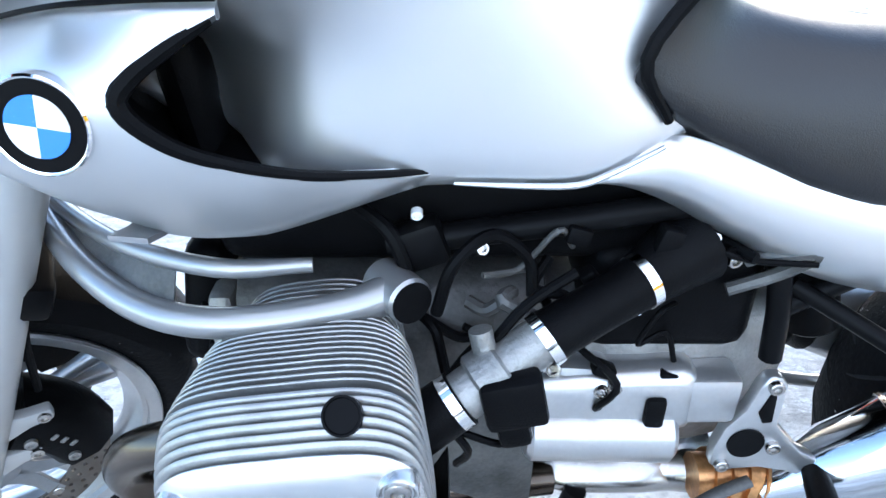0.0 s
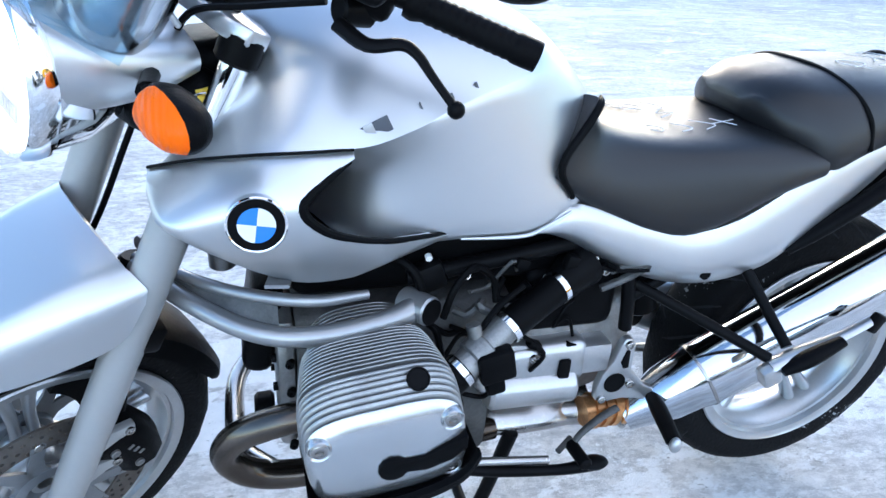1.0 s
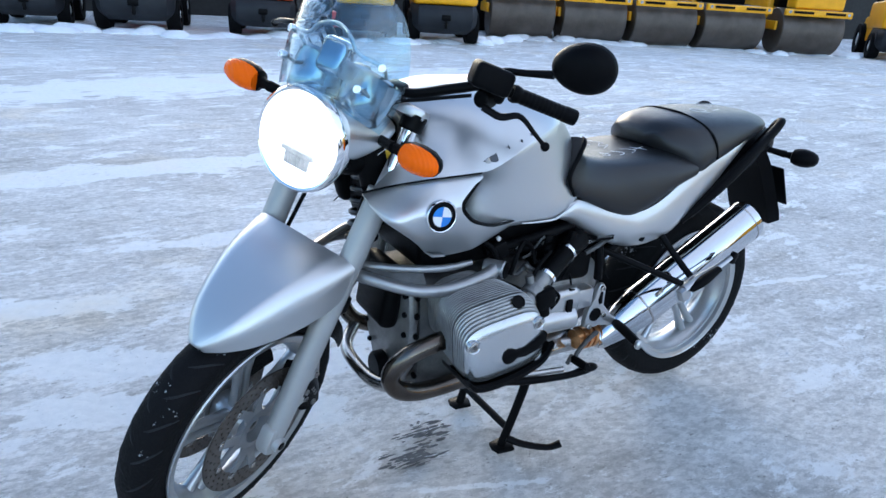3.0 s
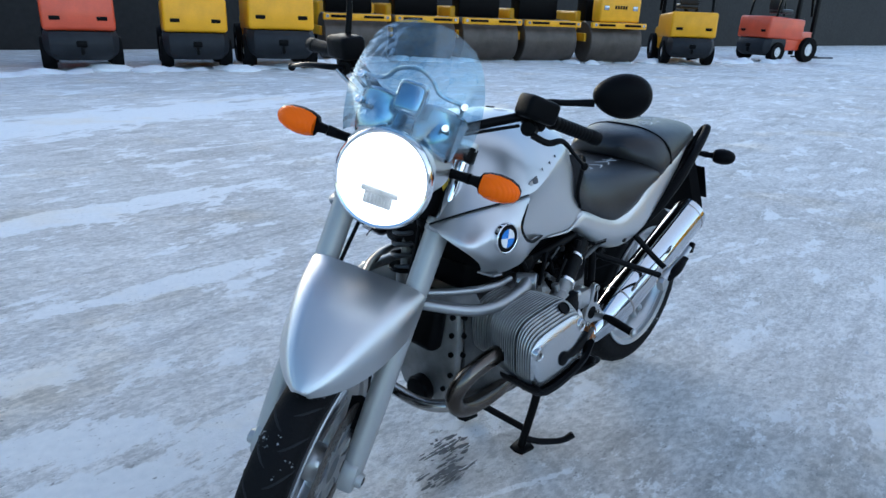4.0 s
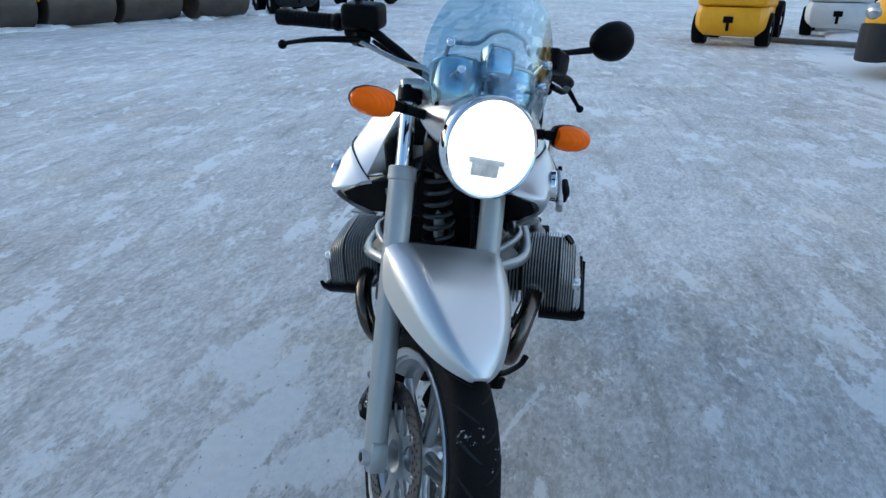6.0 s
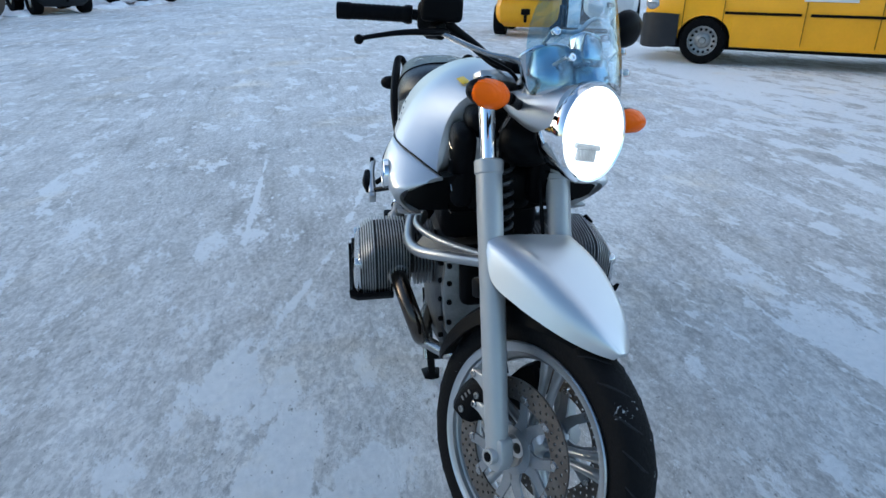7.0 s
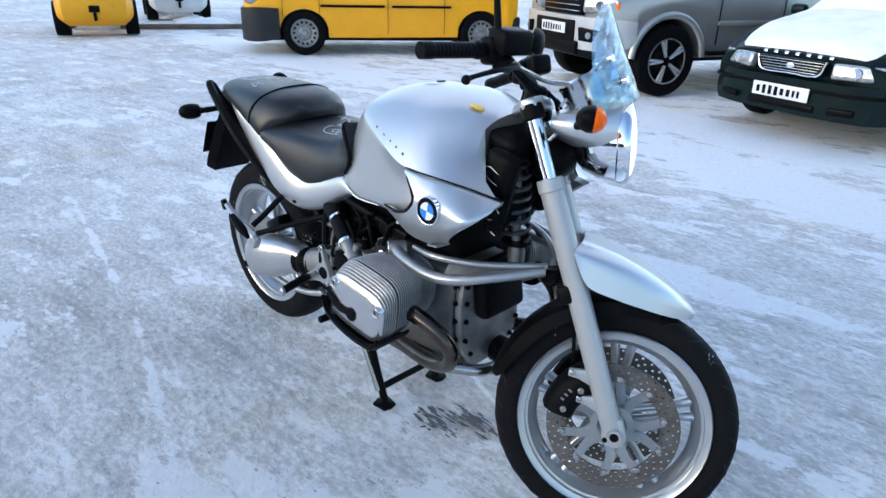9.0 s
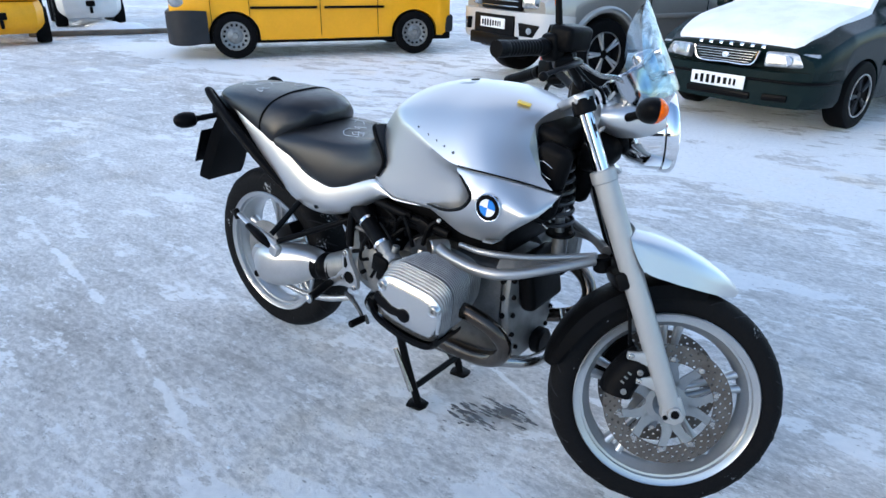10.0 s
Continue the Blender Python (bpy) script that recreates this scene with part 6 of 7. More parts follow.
def foot_controls(s):
    f = thing_part("footrest", "silver cast footrest plate with black rubber peg")
    bm = bmesh.new()
    outline = [(-0.228, 0.511), (-0.242, 0.512), (-0.250, 0.50), (-0.252, 0.445), (-0.288, 0.405), (-0.325, 0.382), (-0.328, 0.366), (-0.305, 0.362), (-0.275, 0.374), (-0.245, 0.380), (-0.205, 0.376), (-0.190, 0.384), (-0.189, 0.410), (-0.196, 0.440), (-0.214, 0.468), (-0.221, 0.498)]
    prism(bm, outline, s * 0.146, s * 0.164, 0.004)
    part("bracket_plate", bm, M_ALLOY, f)
    bm = bmesh.new()
    cyl(bm, (-0.222, s * 0.162, 0.420), (-0.222, s * 0.1662, 0.420), 0.0205, seg=24)
    part("bracket_hole", bm, M_BLACKM, f)
    bm = bmesh.new()
    prism(bm, [(-0.233, 0.490), (-0.240, 0.488), (-0.243, 0.452), (-0.233, 0.450), (-0.226, 0.464)], s * 0.162, s * 0.1662, 0.001)
    part("bracket_slot", bm, M_BLACKM, f)
    for x, z in ((-0.235, 0.501), (-0.201, 0.388), (-0.252, 0.415)):
        bm = bmesh.new()
        bolt(bm, (x, s * 0.166, z), (0, s, 0), 0.008, 0.005)
        part("screw", bm, M_STEEL, f)
    bm = bmesh.new()
    tube(bm, [(-0.310, s * 0.160, 0.376), (-0.300, s * 0.20, 0.378), (-0.285, s * 0.275, 0.372)], [0.013, 0.016, 0.0145], 12, 4, 0.8)
    part("peg", bm, M_BLACK, f, "black rubber peg")
    bm = bmesh.new()
    blob(bm, (-0.284, s * 0.281, 0.370), (0.011, 0.010, 0.015), seg=12)
    part("peg_tip", bm, M_ALLOY, f)
    bm = bmesh.new()
    tube(bm, [(-0.24, s * 0.165, 0.36), (-0.20, s * 0.175, 0.35), (-0.165, s * 0.18, 0.325), (-0.15, s * 0.182, 0.30)], [0.008, 0.008, 0.007, 0.007], 10, 4, 0.7)
    tube(bm, [(-0.155, s * 0.165, 0.303), (-0.12, s * 0.19, 0.302)], 0.006, 8)
    part("pedal", bm, M_ENGINE, f, "dull grey foot lever")
    bm = bmesh.new()
    cyl(bm, (-0.15, s * 0.175, 0.302), (-0.155, s * 0.235, 0.302), 0.012, seg=14, bev=0.004)
    part("pedal_rubber", bm, M_BLACK, f)
    # passenger footrest on its struts
    p = thing_part("passenger_footrest", "folding passenger footrest on black struts")
    bm = bmesh.new()
    rbox(bm, (-0.428, s * 0.283, 0.500), (0.034, 0.026, 0.040), 0.007, (0, 28, 0), 2)
    tube(bm, [(-0.425, s * 0.281, 0.515), (-0.48, s * 0.284, 0.540), (-0.56, s * 0.280, 0.560), (-0.632, s * 0.270, 0.580)], [0.015, 0.014, 0.011, 0.010], 10, 4, 0.6)
    part("peg_arm", bm, M_ALLOY, p, "cast silver peg arm")
    bm = bmesh.new()
    tube(bm, [(-0.437, s * 0.297, 0.515), (-0.475, s * 0.301, 0.538), (-0.540, s * 0.297, 0.562)], [0.010, 0.017, 0.011], 12, 4, 0.75)
    part("peg", bm, M_BLACK, p, "black rubber peg")
    bm = bmesh.new()
    rbox(bm, (-0.624, s * 0.276, 0.574), (0.024, 0.016, 0.036), 0.005, (0, -25, 0), 2)
    part("peg_end", bm, M_BLACK, p)


foot_controls(1)
foot_controls(-1)


def rear_drive():
    d = thing_part("rear_drive", "silver swing arm with shaft drive housing")
    bm = bmesh.new()
    rings = []
    for x, y, z, hy, hz in spline([(-0.40, -0.115, 0.392, 0.036, 0.042), (-0.44, -0.120, 0.388, 0.046, 0.056), (-0.50, -0.133, 0.375, 0.058, 0.072), (-0.56, -0.143, 0.362, 0.064, 0.078), (-0.62, -0.148, 0.352, 0.062, 0.076), (-0.67, -0.147, 0.345, 0.050, 0.062), (-0.695, -0.145, 0.341, 0.030, 0.038), (-0.70, -0.145, 0.340, 0.010, 0.012)], 4):
        rings.append([V(x, y + math.copysign(abs(math.cos(a)) ** 0.75, math.cos(a)) * hy, z + math.copysign(abs(math.sin(a)) ** 0.75, math.sin(a)) * hz) for a in (2 * math.pi * k / 22 for k in range(22))])
    loft(bm, rings)
    part("housing", bm, M_ALLOY, d, "", angle=60)
    bm = bmesh.new()
    lathe(bm, [(0, -0.03), (0.042, -0.03), (0.050, -0.02), (0.050, 0.05), (0, 0.05)], 36, Matrix.Translation((-0.735, -0.10, 0.332)))
    lathe(bm, [(0, -0.03), (0.020, -0.03), (0.022, -0.02), (0, -0.01)], 20, Matrix.Translation((-0.660, -0.168, 0.315)))
    part("drive_cover", bm, M_ALLOY, d)
    bm = bmesh.new()
    bolt(bm, (-0.660, -0.198, 0.315), (0, -1, 0), 0.012, 0.006)
    part("screw", bm, M_BLACKM, d)
    bm = bmesh.new()
    tube(bm, [(-0.42, -0.115, 0.388), (-0.40, -0.113, 0.391), (-0.38, -0.112, 0.394), (-0.36, -0.11, 0.397), (-0.34, -0.108, 0.40)], [0.050, 0.043, 0.050, 0.043, 0.050], 18, 4)
    part("rubber_boot", bm, M_BLACK, d, "black rubber bellows")
    bm = bmesh.new()
    tube(bm, [(-0.35, -0.108, 0.40), (-0.28, -0.10, 0.425), (-0.20, -0.09, 0.45)], [0.048, 0.052, 0.06], 18, 4)
    part("swing_arm", bm, M_ALLOYD, d)
    bm = bmesh.new()
    tube(bm, [(-0.62, -0.12, 0.262), (-0.50, -0.12, 0.255), (-0.38, -0.12, 0.275), (-0.27, -0.11, 0.31)], 0.011, 10, 4)
    part("torque_rod", bm, M_ALLOY, d)
    bm = bmesh.new()
    lathe(bm, [(0.055, -0.10), (0.125, -0.10), (0.125, -0.096), (0.055, -0.096)], 48, Matrix.Translation((-0.742, 0.03, 0.332)), True)
    part("rear_disc", bm, M_ALLOYD, d)
    bm = bmesh.new()
    rbox(bm, (-0.60, -0.085, 0.46), (0.10, 0.06, 0.05), 0.012, (0, -30, 0))
    part("rear_caliper", bm, M_BLACKM, d)


rear_drive()


def muffler():
    m = thing_part("exhaust_silencer", "polished chrome exhaust silencer")
    a, b = V(-0.325, 0.145, 0.345), V(-0.800, 0.182, 0.645)
    d = (b - a).normalized()
    mm = Matrix.Translation(a) @ d.to_track_quat("Y", "Z").to_matrix().to_4x4()
    L = (b - a).length
    ov = Matrix.Diagonal((0.9, 1, 1.05, 1))
    bm = bmesh.new()
    lathe(bm, [(0.030, -0.06), (0.038, -0.03), (0.054, 0.03), (0.058, 0.075), (0.0635, 0.105), (0.0635, L - 0.014), (0.061, L - 0.004), (0.055, L), (0.052, L - 0.012), (0.0, L - 0.012)], 40, mm @ ov)
    part("can", bm, M_MUFFLER, m)
    bm = bmesh.new()
    lathe(bm, [(0.0620, 0.100), (0.0650, 0.101), (0.0650, 0.106), (0.0620, 0.107)], 40, mm @ ov, True)
    part("band", bm, M_STEEL, m)
    bm = bmesh.new()
    lathe(bm, [(0.0620, L - 0.03), (0.0648, L - 0.029), (0.0648, L - 0.026), (0.0620, L - 0.025)], 40, mm @ ov, True)
    part("band", bm, M_STEEL, m)
    bm = bmesh.new()
    cyl(bm, b - d * 0.02, b + d * 0.004, 0.022, seg=20)
    part("outlet", bm, M_BLACKM, m)
    bm = bmesh.new()
    tube(bm, [a - d * 0.05, (-0.26, 0.12, 0.315), (-0.17, 0.09, 0.30), (-0.05, 0.07, 0.298)], [0.030, 0.028, 0.028, 0.028], 18, 5)
    part("link_pipe", bm, M_STEEL, m)
    bm = bmesh.new()
    rbox(bm, (-0.555, 0.165, 0.475), (0.05, 0.03, 0.045), 0.008, (0, 30, 0))
    part("hanger", bm, M_BLACKM, m)
    c = thing_part("catalyst_box", "stained steel exhaust collector with rusty heat shield")
    bm = bmesh.new()
    body_loft(bm, [(0.02, [(0, .325), (.05, .322), (.08, .30), (.08, .28), (.05, .262), (0, .26)]), (-0.04, [(0, .345), (.07, .342), (.115, .31), (.115, .285), (.07, .258), (0, .255)]),
                   (-0.18, [(0, .345), (.07, .342), (.115, .31), (.115, .285), (.07, .258), (0, .255)]), (-0.24, [(0, .325), (.05, .322), (.08, .30), (.08, .28), (.05, .262), (0, .26)])], 3, 3)
    part("box", bm, M_STEEL, c)
    bm = bmesh.new()
    for k in range(4):
        cyl(bm, (-0.205 - k * 0.02, 0.13, 0.330), (-0.216 - k * 0.02, 0.13, 0.328), 0.034, seg=20)
    cyl(bm, (-0.19, 0.13, 0.330), (-0.28, 0.13, 0.330), 0.028, seg=20)
    part("heat_shield", bm, M_COPPER, c, "rusty copper-coloured heat shield")


muffler()


def centre_stand():
    c = thing_part("centre_stand", "black steel centre stand resting on the ice")
    for s in (1, -1):
        bm = bmesh.new()
        tube(bm, [(-0.055, 0.125 * s, 0.30), (-0.02, 0.122 * s, 0.16), (0.018, 0.116 * s, 0.03), (0.022, 0.115 * s, 0.008)], [0.014, 0.013, 0.013, 0.014], 12, 4)
        part("leg", bm, M_BLACKM, c)
        bm = bmesh.new()
        prism(bm, [(-0.03, -0.045), (0.045, -0.035), (0.055, 0.0), (0.045, 0.035), (-0.03, 0.045), (-0.045, 0.0)], 0.0, 0.010, 0.003, Matrix.Translation((0.018, 0.118 * s, 0.012)) @ Matrix.Rotation(radians(90), 4, "X") @ Matrix.Diagonal((0.7, 1, 0.7, 1)))
        part("foot_pad", bm, M_BLACKM, c)
    bm = bmesh.new()
    cyl(bm, (0.005, -0.115, 0.072), (0.005, 0.115, 0.072), 0.011, seg=14)
    part("cross_bar", bm, M_BLACKM, c)
    bm = bmesh.new()
    tube(bm, [(0.012, 0.122, 0.045), (-0.03, 0.15, 0.028), (-0.09, 0.19, 0.024), (-0.125, 0.207, 0.038)], [0.013, 0.012, 0.011, 0.013], 10, 4, 0.8)
    part("kick_arm", bm, M_BLACKM, c)
    bm = bmesh.new()
    cyl(bm, (0.008, -0.135, 0.07), (-0.05, -0.14, 0.21), 0.008, seg=10)
    part("return_spring", bm, M_STEEL, c)
    # folded side stand under the left cylinder
    k = thing_part("side_stand", "folded black side stand")
    bm = bmesh.new()
    tube(bm, [(0.10, 0.16, 0.285), (0.0, 0.185, 0.275), (-0.12, 0.205, 0.272), (-0.175, 0.215, 0.285)], [0.012, 0.011, 0.010, 0.014], 10, 4)
    blob(bm, (-0.18, 0.216, 0.288), (0.028, 0.018, 0.010), seg=12)
    part("leg", bm, M_BLACKM, k)
    bm = bmesh.new()
    cyl(bm, (0.06, 0.175, 0.298), (-0.10, 0.195, 0.29), 0.008, seg=10)
    part("spring", bm, M_STEEL, k)


centre_stand()


def stains():
    for x0, y0, rx, ry, n, seed in ((0.27, 0.04, 0.085, 0.042, 70, 3), (0.185, -0.05, 0.085, 0.05, 60, 5)):
        rnd = random.Random(seed)
        bm = bmesh.new()
        for k in range(n):
            x, y = x0 + rnd.gauss(0, rx * 0.45), y0 + rnd.gauss(0, ry * 0.45)
            a, b = rnd.uniform(0.2, 1) * 0.026, rnd.uniform(0.2, 0.8) * 0.0065
            ring = [(x + math.cos(t) * a * (1 + 0.3 * noise.noise((k, t, 0))), y + math.sin(t) * b * (1 + 0.4 * noise.noise((k, t, 9)))) for t in (2 * math.pi * j / 12 for j in range(12))]
            z = 0.0045 + 0.00006 * k
            bm.faces.new([bm.verts.new((p, q, z)) for p, q in ring])
        tagged(part("oil_stain", bm, M_STAIN, None, flat=True), "dark oily stain on the ice under the engine", "stain", kind="stuff")


stains()


# ---- machines and vehicles round the yard ----
M_YEL = mat("yellow_machine_paint", (0.82, 0.38, 0.005), 0.4, 0.0, 0.15, 3, coat=0.1, spec=0.3)
M_VAN = mat("yellow_van_paint", (0.86, 0.40, 0.003), 0.34, 0.0, 0.10, 2, coat=0.12, spec=0.3)
M_REDM = mat("red_machine_paint", (0.62, 0.07, 0.02), 0.4, 0.0, 0.2, 3, coat=0.2)
M_GREYM = mat("dark_grey_counterweight", (0.018, 0.020, 0.024), 0.5, 0.0, 0.35, 4, 0.3, 60, spec=0.2)
M_WHITEM = mat("white_machine_paint", (0.70, 0.70, 0.69), 0.4, 0.0, 0.12, 3)
M_DRUM = mat("worn_steel_drum", (0.10, 0.083, 0.07), 0.5, 0.5, 0.4, 3, 0.4, 60, second=(0.06, 0.048, 0.038))
M_SUV = mat("silver_beige_car_paint", (0.40, 0.385, 0.36), 0.3, 0.6, 0.08, 2, coat=0.5)
M_SUVB = mat("pale_silver_car_paint", (0.55, 0.545, 0.54), 0.3, 0.35, 0.06, 2, coat=0.4)
M_GREEN = mat("dark_green_car_paint", (0.004, 0.011, 0.011), 0.25, 0.0, 0.25, 3, coat=0.0, spec=0.16)
M_HEADL = mat("car_headlamp", (0.42, 0.44, 0.46), 0.14, 0.6, 0.45, 22, coat=0.6)
M_PLATE = mat("white_number_plate", (0.72, 0.72, 0.72), 0.4, 0.0, 0.06, 20)
M_WOODB = mat("weathered_timber", (0.16, 0.13, 0.10), 0.8, 0.0, 0.4, 6, 0.4, 40)
M_BACKDROP = mat("dark_backdrop_wall", (0.012, 0.0115, 0.011), 0.8, 0.0, 0.4, 0.6)
M_WINDOW = mat("dark_car_glass", (0.02, 0.022, 0.025), 0.08, 0.0, 0.1, 3, coat=0.5)


def road_wheel(parent, c, R, w, steel=True, five=False, bright=False):
    """A car wheel with its axle along y; the outer face towards the sign of c's y."""
    s = 1 if c[1] > 0 else -1
    o = new("wheel")
    o.parent = parent
    T = Matrix.Translation(c) @ Matrix.Diagonal((1, s, 1, 1))
    r = R * 0.64
    bm = bmesh.new()
    lathe(bm, [(r, -w / 2), (R * 0.95, -w / 2), (R, -w / 2 + 0.03), (R, w / 2 - 0.03), (R * 0.95, w / 2 - 0.005), (R * 0.82, w / 2 + 0.004), (r, w / 2 - 0.006)], 40, None, True)
    part("tyre", bm, M_RUBBER, o, "", T)
    bm = bmesh.new()
    lathe(bm, [(0, -0.02), (r, -0.02), (r, w / 2 - 0.004), (r * 0.95, w / 2 - 0.004), (r * 0.9, w / 2 - 0.03), (r * 0.55, w / 2 - 0.05), (r * 0.42, w / 2 - 0.03), (r * 0.25, w / 2 - 0.028), (r * 0.2, w / 2 - 0.012), (0, w / 2 - 0.01)], 40)
    part("rim", bm, M_ALLOYD if steel else M_BLACKM, o, "", T)
    bm = bmesh.new()
    lathe(bm, [(r * 1.0, w / 2 - 0.010), (r * 1.0, w / 2 + 0.004), (r * 0.95, w / 2 + 0.004), (r * 0.94, w / 2 - 0.010)], 40, None, True)
    part("rim_lip", bm, M_ALLOYD if steel else M_ALLOY, o, "", T)
    if five:
        for k in range(5):
            a = 2 * math.pi * k / 5
            bm = bmesh.new()
            for q in (-0.10, 0.10):
                tube(bm, [(0.05 * math.cos(a), w / 2 - 0.012, 0.05 * math.sin(a)), (r * 0.93 * math.cos(a + q), w / 2 - 0.01, r * 0.93 * math.sin(a + q))], 0.017 if bright else 0.012, 8)
            part("spoke", bm, M_ALLOY if bright else M_GREYM, o, "", T)
    else:
        bm = bmesh.new()
        for k in range(14):
            a = 2 * math.pi * k / 14
            p = V(r * 0.76 * math.cos(a), w / 2 - 0.045, r * 0.76 * math.sin(a))
            cyl(bm, p, p + V(0, 0.022, 0), 0.019, seg=8)
        part("rim_hole", bm, M_BLACKM, o, "", T)["kind"] = "stuff"
    return o


def car_shell(bm, secs, wheels, R, inset=0.0):
    """secs: (x, bottom, belt height, top height, half width low, half width at the belt, half width at the top)."""
    xs = set(np.round(np.arange(secs[0][0], secs[-1][0] + 1e-6, 0.12), 3)) | {secs[-1][0]}
    for xw in wheels:
        xs |= {round(xw + R * math.cos(math.pi * k / 14), 3) for k in range(15)} | {round(xw + R + 0.002, 3), round(xw - R - 0.002, 3)}
    cols = list(zip(*secs))
    rings = []
    for x in sorted(xs):
        zb, zm, zt, wl, wm, wt = (float(np.interp(x, cols[0], c)) for c in cols[1:])
        for xw in wheels:
            if abs(x - xw) < R:
                zb = max(zb, R * 0.86 + math.sqrt(R * R - (x - xw) ** 2) * 0.93)
        zb = min(zb, zm - 0.03)
        f = min(1, (zb - secs[2][1]) / max(zm - secs[2][1], 0.01))
        wl2 = wl + (wm - wl) * max(0, f)
        half = [(wl2 - 0.06, zb), (wl2, zb + 0.012), (wl2 + (wm - wl2) * 0.7, zb + (zm - zb) * 0.5), (wm, zm - 0.06), (wm - 0.03, zm), (wm - 0.10 + (wt - wm + 0.10) * 0.5, zm + (zt - zm) * 0.5), (wt, zt - (zt - zm) * 0.12), (wt - 0.12, zt), (0, zt + 0.012)]
        L = [V(x, y, z) for y, z in half]
        rings.append(L + [V(p.x, -p.y, p.z) for p in L[-2::-1]])
    loft(bm, rings)


def plate_bars(parent, c, rot, w=0.52, h=0.112):
    o = new("number_plate")
    o.parent = parent
    M = pose(*c, *rot)
    bm = bmesh.new()
    rbox(bm, (0, 0, 0), (0.008, w, h), 0.002)
    part("plate", bm, M_PLATE, o, "white number plate", M)
    bm = bmesh.new()
    y = -w * 0.44
    for k, bw in enumerate((0.045, 0.045, 0.045, 0.045, 0.045, 0.045, 0.03, 0.03)):
        rbox(bm, (0.005, y + bw / 2, -0.004), (0.003, bw * 0.7, h * (0.5 if k in (0, 4, 5, 6, 7) else 0.66)), 0.0005)
        y += bw + 0.012
    part("plate_bar", bm, M_BLACKM, o, "", M)


def van():
    t = thing("delivery_van", "yellow compact delivery van with black bumper parked on snow", "van")
    bm = bmesh.new()
    secs = [(-1.06 - 2.68 + 0.68 - 0.2, 0.36, 0.95, 1.75, 0.80, 0.86, 0.70), (-3.2, 0.26, 1.0, 1.82, 0.84, 0.89, 0.76), (-1.0, 0.24, 1.02, 1.83, 0.85, 0.90, 0.78), (-0.35, 0.24, 1.02, 1.80, 0.85, 0.90, 0.74),
            (0.25, 0.24, 1.02, 1.22, 0.85, 0.90, 0.80), (0.62, 0.26, 0.96, 1.10, 0.82, 0.87, 0.72), (0.80, 0.34, 0.85, 0.95, 0.74, 0.80, 0.62), (0.86, 0.40, 0.75, 0.82, 0.62, 0.70, 0.5)]
    car_shell(bm, secs, (0.0, -2.68), 0.36)
    part("body", bm, M_VAN, t, "yellow painted body", angle=35)
    bm = bmesh.new()
    rings = []
    for x, w, z0, z1 in ((0.355, 0.912, 0.24, 0.66), (0.55, 0.905, 0.20, 0.67), (0.72, 0.865, 0.19, 0.67), (0.84, 0.765, 0.19, 0.66), (0.92, 0.58, 0.20, 0.64), (0.955, 0.25, 0.20, 0.62)):
        rings.append([V(x, w, z0), V(x, w + 0.012, (z0 + z1) / 2), V(x, w, z1), V(x, -w, z1), V(x, -w - 0.012, (z0 + z1) / 2), V(x, -w, z0)])
    loft(bm, rings)
    part("front_bumper", bm, M_GREYM, t, "dark grey plastic bumper")
    bm = bmesh.new()
    rbox(bm, (-3.25, 0, 0.44), (0.14, 1.70, 0.26), 0.04)
    part("rear_bumper", bm, M_GREYM, t)
    bm = bmesh.new()
    rbox(bm, (-1.34, 0, 0.38), (3.9, 1.56, 0.36), 0.02)
    part("underbody", bm, M_BLACKM, t)
    for s in (1, -1):
        bm = bmesh.new()
        rbox(bm, (-0.72, 0.905 * s, 0.70), (0.95, 0.018, 0.035), 0.006)
        part("rubbing_strip", bm, M_BLACK, t)
        bm = bmesh.new()
        rbox(bm, (-1.75, 0.905 * s, 0.70), (0.9, 0.018, 0.035), 0.006)
        part("rubbing_strip", bm, M_BLACK, t)
        for x in (0.30, -0.23, -1.24, -2.1):
            bm = bmesh.new()
            rbox(bm, (x, 0.897 * s, 0.68), (0.007, 0.012, 0.74), 0.001)
            part("door_gap", bm, M_BLACKM, t)
        bm = bmesh.new()
        blob(bm, (0.66, 0.72 * s, 0.80), (0.20, 0.13, 0.12), power=2.6)
        part("headlamp", bm, M_HEADL, t)
        bm = bmesh.new()
        rbox(bm, (-0.55, 0.80 * s, 1.36), (0.75, 0.06, 0.46), 0.03, (-8 * s, 0, 0))
        part("side_window", bm, M_WINDOW, t)
        for x in (0.0, -2.68):
            road_wheel(t, (x, 0.80 * s, 0.315), 0.315, 0.20)
    for s in (1, -1):
        bm = bmesh.new()
        rbox(bm, (-1.50, 0.906 * s, 0.98), (0.62, 0.006, 0.22), 0.002)
        part("side_sign", bm, M_PLATE, t, "white sign panel")
    return t


def turn_to(x, y, hx, hy):
    return pose(x, y, 0, 0, 0, math.degrees(math.atan2(hy, hx)))


